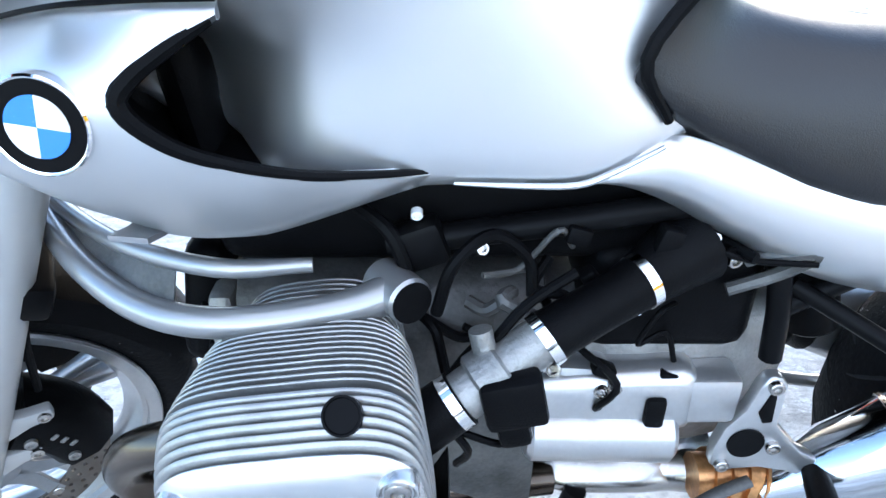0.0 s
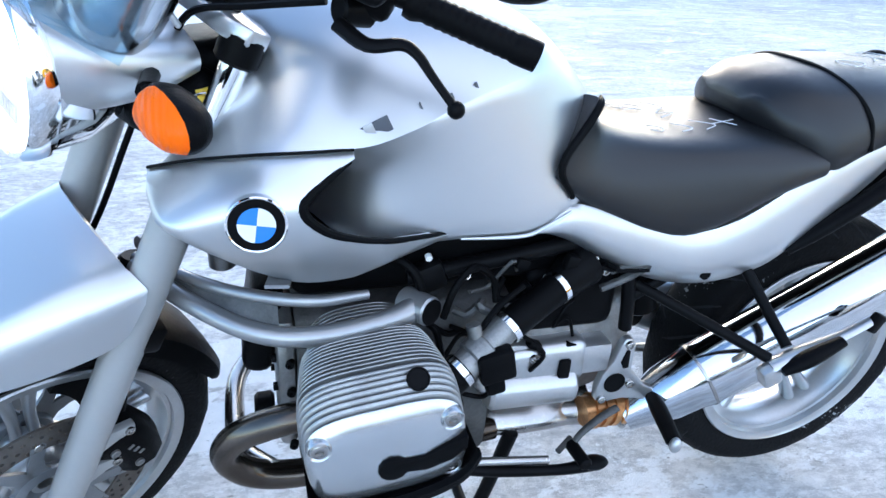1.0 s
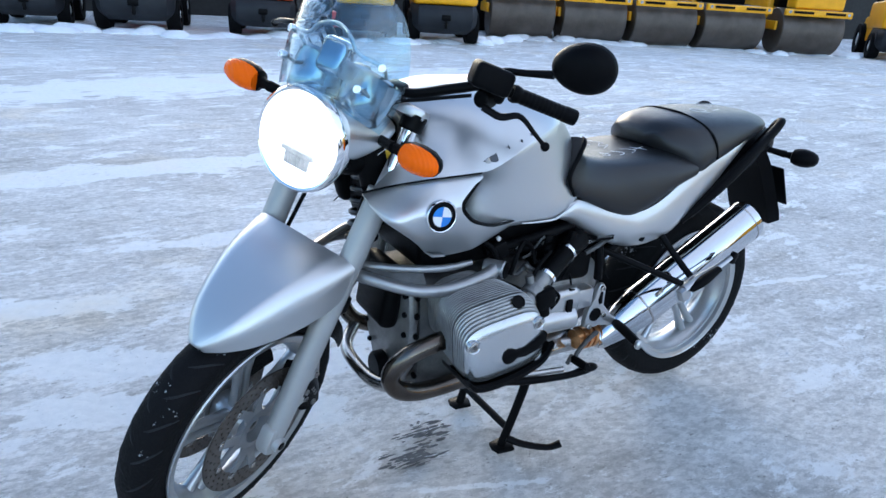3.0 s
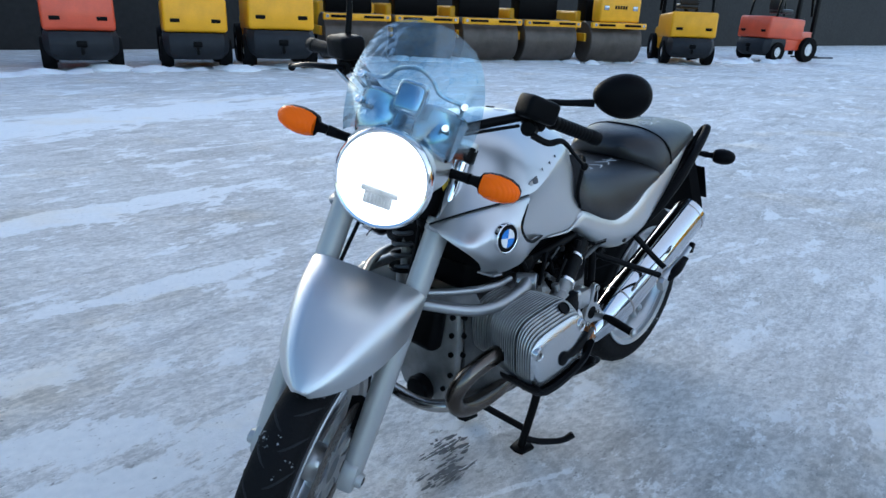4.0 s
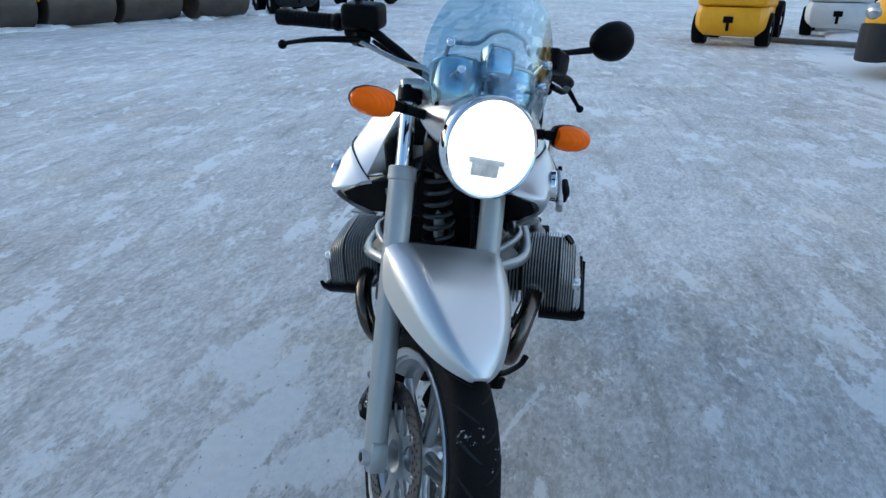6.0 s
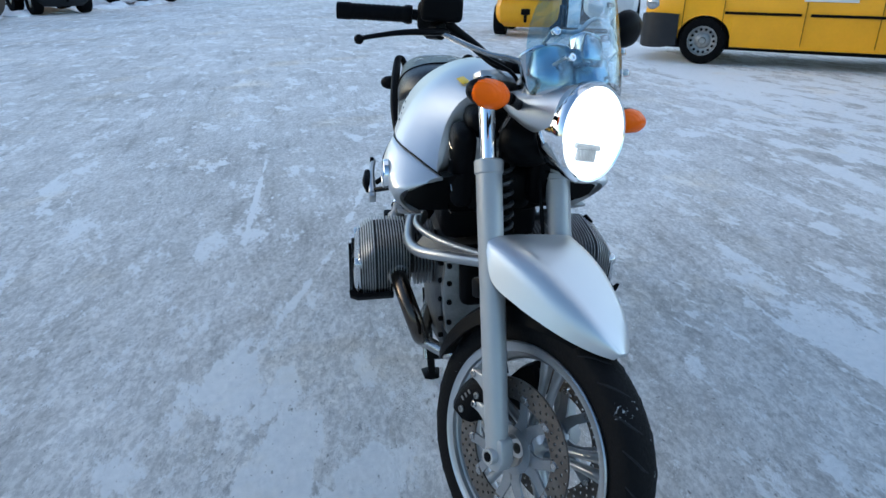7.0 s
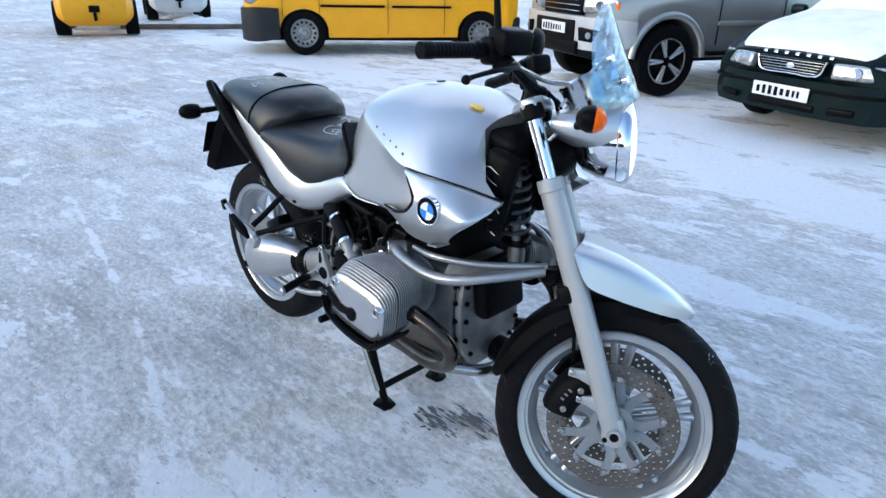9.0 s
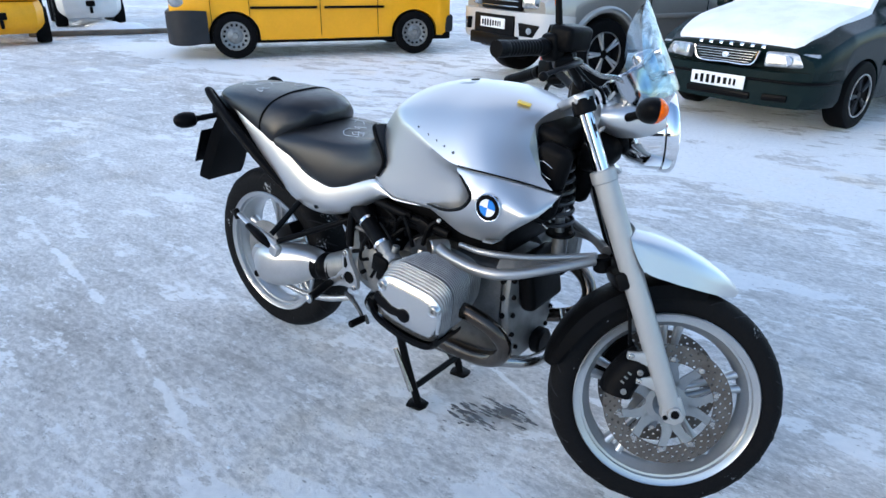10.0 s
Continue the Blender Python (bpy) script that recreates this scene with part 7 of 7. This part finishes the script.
def suv():
    t = thing("off_road_car", "silver-beige off-road car parked on snow", "car")
    bm = bmesh.new()
    secs = [(-3.75, 0.55, 1.05, 1.75, 0.78, 0.86, 0.66), (-3.5, 0.42, 1.12, 1.85, 0.86, 0.92, 0.70), (-1.3, 0.40, 1.14, 1.88, 0.88, 0.94, 0.72), (-0.75, 0.40, 1.14, 1.80, 0.88, 0.94, 0.70), (-0.25, 0.40, 1.12, 1.20, 0.88, 0.94, 0.80),
            (0.45, 0.44, 1.08, 1.14, 0.88, 0.93, 0.78), (0.66, 0.46, 1.02, 1.06, 0.84, 0.89, 0.72), (0.78, 0.48, 0.94, 0.98, 0.76, 0.82, 0.66)]
    car_shell(bm, secs, (0.0, -2.76), 0.46)
    part("body", bm, M_SUV, t, "silver-beige painted body", angle=35)
    bm = bmesh.new()
    rbox(bm, (-1.38, 0, 0.52), (4.0, 1.5, 0.34), 0.02)
    part("underbody", bm, M_BLACKM, t)
    bm = bmesh.new()
    rings = []
    for x, w, z0, z1 in ((0.46, 0.945, 0.54, 0.80), (0.66, 0.925, 0.50, 0.82), (0.80, 0.84, 0.49, 0.83), (0.88, 0.64, 0.49, 0.83), (0.91, 0.25, 0.49, 0.83)):
        rings.append([V(x, w - 0.03, z0), V(x, w, z0 + 0.05), V(x, w, z1), V(x, -w, z1), V(x, -w, z0 + 0.05), V(x, -w + 0.03, z0)])
    loft(bm, rings)
    part("front_bumper", bm, M_SUVB, t, "pale silver front bumper")
    bm = bmesh.new()
    rbox(bm, (0.905, 0, 0.50), (0.06, 1.0, 0.14), 0.02)
    part("skid_plate", bm, M_BLACKM, t)
    bm = bmesh.new()
    rbox(bm, (0.80, 0, 0.935), (0.06, 0.84, 0.22), 0.03)
    part("grille", bm, M_BLACKM, t, "black grille")
    for k in range(3):
        bm = bmesh.new()
        rbox(bm, (0.835, 0, 0.875 + k * 0.06), (0.014, 0.76, 0.012), 0.004)
        part("grille_bar", bm, M_CAN, t)
    for s in (1, -1):
        bm = bmesh.new()
        rbox(bm, (0.715, 0.655 * s, 0.945), (0.14, 0.43, 0.165), 0.03, (0, -8, 26 * s), 3)
        lamp = part("headlamp", bm, M_HEADL, t, "clear glass headlamp")
        for dy in (-0.06, 0.07):
            bm = bmesh.new()
            cyl(bm, (0.78, (0.62 + dy) * s, 0.945), (0.805 - dy * 0.3, (0.625 + dy) * s, 0.945), 0.052, seg=18, bev=0.004)
            part("reflector", bm, M_CHROME, lamp)
        bm = bmesh.new()
        rbox(bm, (0.655, 0.855 * s, 0.955), (0.10, 0.03, 0.07), 0.010, (0, 0, 30 * s))
        part("side_indicator", bm, M_ORANGE, t, "orange side indicator")
        bm = bmesh.new()
        prism(bm, [(-0.15, 0.06), (0.13, 0.08), (0.11, -0.06), (-0.06, -0.07)], -0.03, 0.03, 0.012, Matrix.Translation((0.862, 0.645 * s, 0.645)) @ Matrix.Rotation(radians(24 * s), 4, "Z") @ Matrix.Rotation(radians(-90), 4, "Z") @ Matrix.Diagonal((s, 1, 1, 1)))
        part("fog_lamp_recess", bm, M_BLACKM, t)
        bm = bmesh.new()
        cyl(bm, (0.86, 0.66 * s, 0.645), (0.894, 0.672 * s, 0.645), 0.036, seg=16, bev=0.006)
        part("fog_lamp", bm, M_HEADL, t)
        bm = bmesh.new()
        rbox(bm, (-1.38, 0.955 * s, 0.78), (1.55, 0.02, 0.05), 0.008)
        part("rubbing_strip", bm, M_SUV, t)
        bm = bmesh.new()
        rbox(bm, (-1.38, 0.90 * s, 0.46), (1.75, 0.16, 0.04), 0.012)
        part("side_step", bm, M_BLACKM, t)
        for x in (-0.62, -1.55):
            bm = bmesh.new()
            rbox(bm, (x, 0.94 * s, 0.86), (0.008, 0.012, 0.62), 0.001)
            part("door_gap", bm, M_BLACKM, t)
        bm = bmesh.new()
        rbox(bm, (-1.5, 0.80 * s, 1.48), (1.8, 0.05, 0.46), 0.03, (-12 * s, 0, 0))
        part("side_window", bm, M_WINDOW, t)
        for x in (0.0, -2.76):
            road_wheel(t, (x, 0.80 * s, 0.385), 0.385, 0.25, False, True, True)
        bm = bmesh.new()
        tube(bm, [(0.475 * math.cos(a), 0.915 * s, 0.395 + 0.475 * math.sin(a)) for a in (math.pi * (0.02 + 0.96 * k / 12) for k in range(13))], 0.040, 10, 2, 0.75, up=(0, 1, 0))
        part("wheel_arch", bm, M_SUV, t, "flared wheel arch")
    bm = bmesh.new()
    rbox(bm, (0.905, 0, 0.66), (0.03, 0.84, 0.25), 0.015)
    part("bumper_insert", bm, M_BLACKM, t, "black panel behind the number plate")
    plate_bars(t, (0.928, 0, 0.69), (0, 0, 0))
    return t


def sedan():
    t = thing("saloon_car", "dark green saloon car with snow on its bonnet", "car")
    bm = bmesh.new()
    secs = [(-3.35, 0.40, 0.80, 0.98, 0.72, 0.78, 0.60), (-3.0, 0.26, 0.86, 1.02, 0.80, 0.84, 0.66), (-2.2, 0.22, 0.90, 1.10, 0.81, 0.845, 0.64), (-1.7, 0.22, 0.91, 1.37, 0.82, 0.845, 0.56), (-0.85, 0.22, 0.91, 1.38, 0.82, 0.845, 0.56), (-0.25, 0.22, 0.90, 0.98, 0.82, 0.845, 0.66),
            (0.3, 0.24, 0.82, 0.88, 0.80, 0.835, 0.68), (0.62, 0.26, 0.70, 0.77, 0.78, 0.81, 0.66), (0.74, 0.28, 0.62, 0.70, 0.72, 0.76, 0.60)]
    car_shell(bm, secs, (0.0, -2.46), 0.335)
    part("body", bm, M_GREEN, t, "dark green painted body", angle=35)
    bm = bmesh.new()
    rbox(bm, (-1.3, 0, 0.36), (3.4, 1.40, 0.30), 0.02)
    part("underbody", bm, M_BLACKM, t)
    bm = bmesh.new()
    rings = []
    for x, w, z0, z1 in ((0.40, 0.842, 0.235, 0.54), (0.62, 0.815, 0.235, 0.54), (0.77, 0.72, 0.235, 0.53), (0.84, 0.5, 0.235, 0.52), (0.865, 0.2, 0.235, 0.52)):
        rings.append([V(x, w - 0.03, z0), V(x, w, z0 + 0.06), V(x, w + 0.006, (z0 + z1) / 2), V(x, w, z1), V(x, -w, z1), V(x, -w - 0.006, (z0 + z1) / 2), V(x, -w, z0 + 0.06), V(x, -w + 0.03, z0)])
    loft(bm, rings)
    part("front_bumper", bm, M_GREEN, t)
    bm = bmesh.new()
    rbox(bm, (0.85, 0, 0.30), (0.05, 0.62, 0.06), 0.015)
    part("lower_air_intake", bm, M_BLACKM, t)
    bm = bmesh.new()
    tube(bm, [(0.45, -0.852, 0.455), (0.63, -0.825, 0.452), (0.78, -0.725, 0.450), (0.850, -0.50, 0.448), (0.872, 0, 0.447), (0.850, 0.50, 0.448), (0.78, 0.725, 0.450), (0.63, 0.825, 0.452), (0.45, 0.852, 0.455)], 0.012, 8, 4)
    part("bumper_strip", bm, M_BLACK, t, "black rubbing strip on the bumper")
    bm = bmesh.new()
    prism(bm, [(-0.25, 0.555), (0.25, 0.555), (0.31, 0.675), (-0.31, 0.675)], 0.0, 0.05, 0.015, Matrix.Translation((0.825, 0, 0)) @ Matrix.Rotation(radians(90), 4, "Z"))
    part("grille", bm, M_BLACKM, t, "black grille")
    bm = bmesh.new()
    tube(bm, [(0.828, y, z) for y, z in ((-0.31, 0.672), (-0.25, 0.557), (0, 0.553), (0.25, 0.557), (0.31, 0.672))], 0.009, 8, 4)
    part("grille_surround", bm, M_CHROME, t, "chrome grille surround")
    for k in range(5):
        bm = bmesh.new()
        rbox(bm, (0.829, 0, 0.572 + k * 0.022), (0.008, 0.48 + k * 0.025, 0.006), 0.002)
        part("grille_bar", bm, M_CAN, t)
    bm = bmesh.new()
    blob(bm, (0.825, 0, 0.615), (0.010, 0.035, 0.028), seg=14)
    part("emblem", bm, M_CHROME, t, "oval chrome emblem")
    for k in range(7):
        bm = bmesh.new()
        rbox(bm, (0.755, -0.30 + k * 0.10, 0.705), (0.012, 0.035, 0.030), 0.004, (0, -25, 0))
        part("bonnet_bar", bm, M_CHROME, t, "small chrome bar")
    for s in (1, -1):
        bm = bmesh.new()
        rbox(bm, (0.728, 0.555 * s, 0.612), (0.08, 0.42, 0.125), 0.022, (0, -12, 20 * s), 3)
        lamp = part("headlamp", bm, M_HEADL, t, "clear glass headlamp")
        bm = bmesh.new()
        cyl(bm, (0.755, 0.54 * s, 0.612), (0.782, 0.535 * s, 0.612), 0.045, seg=18, bev=0.004)
        part("reflector", bm, M_CHROME, lamp)
        bm = bmesh.new()
        rbox(bm, (0.845, 0.52 * s, 0.315), (0.03, 0.20, 0.055), 0.012, (0, 0, 16 * s))
        part("fog_lamp_recess", bm, M_BLACKM, t)
        bm = bmesh.new()
        rbox(bm, (-0.45, 0.88 * s, 0.98), (0.10, 0.16, 0.11), 0.04, seg=3)
        part("door_mirror", bm, M_GREEN, t)
        bm = bmesh.new()
        rbox(bm, (-1.25, 0.72 * s, 1.13), (1.5, 0.04, 0.32), 0.02, (-22 * s, 0, 0))
        part("side_window", bm, M_WINDOW, t)
        bm = bmesh.new()
        rbox(bm, (-1.2, 0.848 * s, 0.55), (1.7, 0.012, 0.05), 0.005)
        part("rubbing_strip", bm, M_BLACK, t)
        for x in (0.0, -2.46):
            road_wheel(t, (x, 0.755 * s, 0.295), 0.295, 0.18, False, True)
    plate_bars(t, (0.888, 0, 0.405), (0, 0, 0))
    # snow lies on the bonnet, windscreen and roof
    bm = bmesh.new()
    rings = []
    for x, z, w in spline([(0.715, 0.745, 0.56), (0.62, 0.800, 0.62), (0.3, 0.905, 0.68), (-0.2, 1.0, 0.68), (-0.30, 1.05, 0.66), (-0.84, 1.405, 0.56), (-1.2, 1.42, 0.56), (-1.7, 1.40, 0.55)], 3):
        rings.append([V(x, -w, z - 0.05), V(x, -w * 0.96, z - 0.01), V(x, -w * 0.5, z + 0.022 + 0.01 * noise.noise((x * 3, 1, 0))), V(x, 0, z + 0.028), V(x, w * 0.5, z + 0.022 + 0.01 * noise.noise((x * 3, 5, 0))), V(x, w * 0.96, z - 0.01), V(x, w, z - 0.05)])
    loft(bm, rings)
    part("snow_cover", bm, M_SNOW, t, "smooth fresh snow")
    return t


van().matrix_basis = turn_to(-8.06, 5.08, -0.57, -0.82)
suv().matrix_basis = turn_to(-3.02, 6.18, -0.40, -0.915)
sedan().matrix_basis = turn_to(-0.35, 5.62, -0.27, -0.963)


def forklift(paint, label, weight=None):
    """A forklift seen from its counterweight; the rear looks along +x."""
    t = thing("forklift", label, "forklift", group="machines round the yard")
    bm = bmesh.new()
    rings = []
    for z, x, w in spline([(0.16, 0.82, 0.46), (0.26, 0.95, 0.52), (0.40, 1.0, 0.54), (0.52, 0.98, 0.54), (0.60, 0.92, 0.52)], 3):
        rings.append([V(0.2, -w, z), V(x - 0.22, -w, z), V(x - 0.06, -w * 0.82, z), V(x, -w * 0.4, z), V(x, w * 0.4, z), V(x - 0.06, w * 0.82, z), V(x - 0.22, w, z), V(0.2, w, z)])
    loft(bm, rings)
    part("counterweight", bm, weight or M_GREYM, t, "heavy rounded counterweight", angle=30)
    bm = bmesh.new()
    rbox(bm, (0.22, 0, 0.86), (1.36, 1.04, 0.56), 0.06, (0, -3, 0), 3)
    rbox(bm, (-0.25, 0, 0.55), (1.20, 0.98, 0.50), 0.04)
    part("body", bm, paint, t, "painted body", angle=35)
    bm = bmesh.new()
    rbox(bm, (0.995, 0, 0.42), (0.03, 0.16, 0.10), 0.02)
    rbox(bm, (0.995, 0, 0.31), (0.05, 0.05, 0.12), 0.01)
    part("tow_pin", bm, M_BLACKM, t)
    bm = bmesh.new()
    for s in (1, -1):
        rbox(bm, (0.895, 0.33 * s, 0.80), (0.03, 0.16, 0.07), 0.015)
    part("vent", bm, M_BLACKM, t)
    for s in (1, -1):
        bm = bmesh.new()
        tube(bm, [(0.62, 0.44 * s, 1.1), (0.52, 0.44 * s, 1.6), (0.30, 0.44 * s, 2.08), (-0.5, 0.44 * s, 2.12), (-0.75, 0.44 * s, 1.2)], 0.035, 8, 4)
        part("guard_post", bm, M_BLACKM, t)
        for x, R in ((0.50, 0.26), (-0.72, 0.33)):
            o = new("wheel")
            o.parent = t
            bm = bmesh.new()
            lathe(bm, [(R * 0.5, -0.10), (R * 0.95, -0.10), (R, -0.07), (R, 0.07), (R * 0.95, 0.10), (R * 0.5, 0.10)], 32, Matrix.Translation((x, 0.49 * s, R)), True)
            part("tyre", bm, M_RUBBER, o)
            bm = bmesh.new()
            lathe(bm, [(R * 0.52, 0.07 * s), (R * 0.3, 0.05 * s), (R * 0.2, 0.09 * s), (0, 0.09 * s)], 24, Matrix.Translation((x, 0.49 * s, R)))
            part("rim", bm, M_WHITEM, o)
    bm = bmesh.new()
    for k in range(5):
        rbox(bm, (-0.1, -0.36 + 0.18 * k, 2.11), (0.85, 0.03, 0.03), 0.005)
    part("overhead_guard", bm, M_BLACKM, t)
    bm = bmesh.new()
    rbox(bm, (-0.05, 0, 1.30), (0.45, 0.46, 0.12), 0.04)
    rbox(bm, (0.16, 0, 1.55), (0.10, 0.44, 0.45), 0.04)
    part("driver_seat", bm, M_SEAT, t)
    for s in (1, -1):
        bm = bmesh.new()
        rbox(bm, (-1.12, 0.28 * s, 1.15), (0.12, 0.09, 2.0), 0.01)
        part("mast_rail", bm, M_BLACKM, t)
        bm = bmesh.new()
        rbox(bm, (-1.70, 0.25 * s, 0.10), (1.05, 0.11, 0.04), 0.008)
        part("fork_tine", bm, M_BLACKM, t)
    return t


def roller(paint, label, hood=False):
    """A road roller; its drum looks along +x."""
    t = thing("road_roller", label, "road roller", group="machines round the yard")
    bm = bmesh.new()
    cyl(bm, (0.3, -0.79, 0.56), (0.3, 0.79, 0.56), 0.55, seg=48, bev=0.02)
    part("drum", bm, M_DRUM, t, "worn steel drum")
    for s in (1, -1):
        bm = bmesh.new()
        rbox(bm, (0.0, 0.835 * s, 0.68), (1.1, 0.07, 0.22), 0.02)
        part("drum_frame", bm, paint, t)
    bm = bmesh.new()
    rbox(bm, (0.86, 0, 1.02), (0.14, 1.68, 0.16), 0.03)
    part("front_beam", bm, paint, t)
    bm = bmesh.new()
    rbox(bm, (-1.1, 0, 1.05), (1.5, 1.5, 0.65), 0.08, seg=3)
    part("body", bm, paint, t)
    bm = bmesh.new()
    rbox(bm, (-0.35, 0, 1.55), (0.6, 1.2, 0.9), 0.05)
    part("cab", bm, M_BLACKM, t)
    for s in (1, -1):
        bm = bmesh.new()
        rbox(bm, (0.935, 0.4 * s, 1.03), (0.02, 0.5, 0.06), 0.005)
        part("grille", bm, M_BLACKM, t)
    for s in (1, -1):
        bm = bmesh.new()
        cyl(bm, (0.925, 0.74 * s, 1.03), (0.945, 0.74 * s, 1.03), 0.04, seg=14)
        part("lamp", bm, M_HEADL, t)
    for s in (1, -1):
        o = new("wheel")
        o.parent = t
        bm = bmesh.new()
        lathe(bm, [(0.25, -0.2), (0.52, -0.2), (0.56, -0.14), (0.56, 0.14), (0.52, 0.2), (0.25, 0.2)], 32, Matrix.Translation((-1.5, 0.72 * s, 0.56)), True)
        part("tyre", bm, M_RUBBER, o)
    if hood:
        bm = bmesh.new()
        rbox(bm, (0.62, 0, 1.42), (0.5, 1.24, 0.62), 0.06, seg=3)
        part("hood", bm, paint, t, "yellow hood over the drum")
        bm = bmesh.new()
        for k in range(5):
            rbox(bm, (0.875, -0.16 + 0.08 * k, 1.50), (0.012, 0.05, 0.09), 0.002)
        part("lettering", bm, M_BLACKM, t)
        for s in (1, -1):
            bm = bmesh.new()
            rbox(bm, (0.875, 0.44 * s, 1.48), (0.02, 0.15, 0.12), 0.01)
            part("hood_lamp", bm, M_HEADL, t)
    return t


LIFTS = [forklift(M_YEL, "yellow forklift truck with dark counterweight, parked"), forklift(M_REDM, "red forklift truck with dark counterweight, parked"), forklift(M_GREYM, "dark grey forklift truck, parked"), forklift(M_WHITEM, "white forklift truck, parked", M_WHITEM), forklift(M_YEL, "yellow forklift truck with yellow counterweight, parked", M_YEL)]
SPOTS = {0: [(-5.15, -12.5, 68), (-6.75, -12.0, 66), (-18.8, -8.5, 40)], 1: [(-3.15, -12.95, 72), (-0.95, -13.6, 74), (-24.0, -7.6, -20)], 2: [(0.85, -14.4, 78)], 3: [(-14.4, 5.85, -20)], 4: [(-12.15, 3.35, -21)]}
for k, places in SPOTS.items():
    for j, (x, y, a) in enumerate(places):
        m = pose(x, y, 0, 0, 0, a) @ Matrix.Scale(1.12, 4)
        if j == 0:
            LIFTS[k].matrix_basis = m
        else:
            copy_thing(LIFTS[k], m)
r0 = roller(M_YEL, "yellow road roller with a worn steel drum, parked")
for j, (x, y, a) in enumerate([(-9.64, -13.08, 64.5), (-11.26, -12.31, 64.5), (-12.88, -11.53, 64.5), (-14.5, -10.76, 64)]):
    if j == 0:
        r0.matrix_basis = pose(x, y, 0, 0, 0, a)
    else:
        copy_thing(r0, pose(x, y, 0, 0, 0, a))
roller(M_YEL, "yellow road roller with a tall hood and shiny drum", True).matrix_basis = pose(-16.3, -9.75, 0, 0, 0, 60)


def snow_bank(pts, name, seed):
    rnd = random.Random(seed)
    bm = bmesh.new()
    for (x0, y0), (x1, y1) in zip(pts, pts[1:]):
        n = int(math.hypot(x1 - x0, y1 - y0) / 0.35)
        for k in range(n):
            f = k / n
            blob(bm, (x0 + (x1 - x0) * f + rnd.gauss(0, 0.15), y0 + (y1 - y0) * f + rnd.gauss(0, 0.22), -0.02), (rnd.uniform(0.2, 0.5), rnd.uniform(0.2, 0.45), rnd.uniform(0.06, 0.16)), Matrix.Rotation(rnd.uniform(0, 3), 4, "Z"), 10)
    for v in bm.verts:
        v.co += Vector((noise.noise(v.co * 3.0), noise.noise(v.co * 3.0 + V(5, 0, 0)), noise.noise(v.co * 4.0 + V(0, 7, 0)))) * 0.05
    tagged(part(name, bm, M_SNOW, None), "low lumpy bank of ploughed snow", "snow", kind="stuff")


snow_bank([(4.0, -13.6), (-3.0, -11.9), (-7.2, -11.2), (-9.4, -12.6), (-15.6, -9.7), (-24, -6.8)], "snow_bank", 2)
snow_bank([(-16, 6.0), (-13.6, 5.8), (-12.0, 5.4)], "snow_bank", 8)
bm = bmesh.new()
rbox(bm, (0, 0, 0.04), (2.6, 0.16, 0.08), 0.01)
ob = part("timber_beam", bm, M_WOODB, None)
ob.matrix_basis = pose(-11.9, 5.0, 0, 0, 0, 62)
tagged(ob, "long dark timber beam lying on the snow", "beam")


# The row's dark background is shade; an added dark wall stands in for it.
def dark_backdrop(name, a, b, h, thick):
    (x0, y0), (x1, y1) = a, b
    L = math.hypot(x1 - x0, y1 - y0)
    bm = bmesh.new()
    rbox(bm, (L / 2, 0, h / 2), (L, thick, h), 0)
    n = int(L / 1.2)
    for k in range(n):
        rbox(bm, ((k + 0.5) * 1.2, thick / 2 + 0.02, h / 2), (0.12, 0.04, h), 0)
    ob = part(name, bm, M_BACKDROP, None, flat=True)
    ob.matrix_basis = pose(x0, y0, 0, 0, 0, math.degrees(math.atan2(y1 - y0, x1 - x0)))
    tagged(ob, "long dark wall added as backdrop for the shade behind the machines", "wall", kind="structure")


dark_backdrop("backdrop_wall_1", (12, -19.5), (-48, -12.0), 3.2, 0.3)
dark_backdrop("backdrop_wall_2", (-48.3, -12.1), (-168, 5.0), 3.2, 0.3)


def crumbs():
    """Small lumps of ice and snow strewn over the yard near the motorcycle."""
    rnd = random.Random(11)
    verts, faces = [], []
    for k in range(350):
        r, a = 0.35 + 3.6 * rnd.random() ** 0.8, rnd.uniform(0, 2 * math.pi)
        x, y = 0.1 + r * math.cos(a), r * math.sin(a)
        s = 0.002 + 0.010 * rnd.random() ** 4
        n = len(verts)
        t = rnd.uniform(0, 3)
        for j in range(5):
            q = t + j * 2 * math.pi / 5
            verts.append((x + math.cos(q) * s * rnd.uniform(0.7, 1.3), y + math.sin(q) * s * rnd.uniform(0.7, 1.3), 0.0 - 0.012))
        verts.append((x + rnd.uniform(-0.3, 0.3) * s, y + rnd.uniform(-0.3, 0.3) * s, s * 0.3 - 0.001))
        faces += [(n + j, n + (j + 1) % 5, n + 5) for j in range(5)]
    me = bpy.data.meshes.new("ice_crumbs")
    me.from_pydata(verts, [], faces)
    me.materials.append(M_SNOW)
    tagged(new("ice_crumbs", me), "small crumbs of ice and snow scattered on the ground", "snow", kind="stuff")


crumbs()
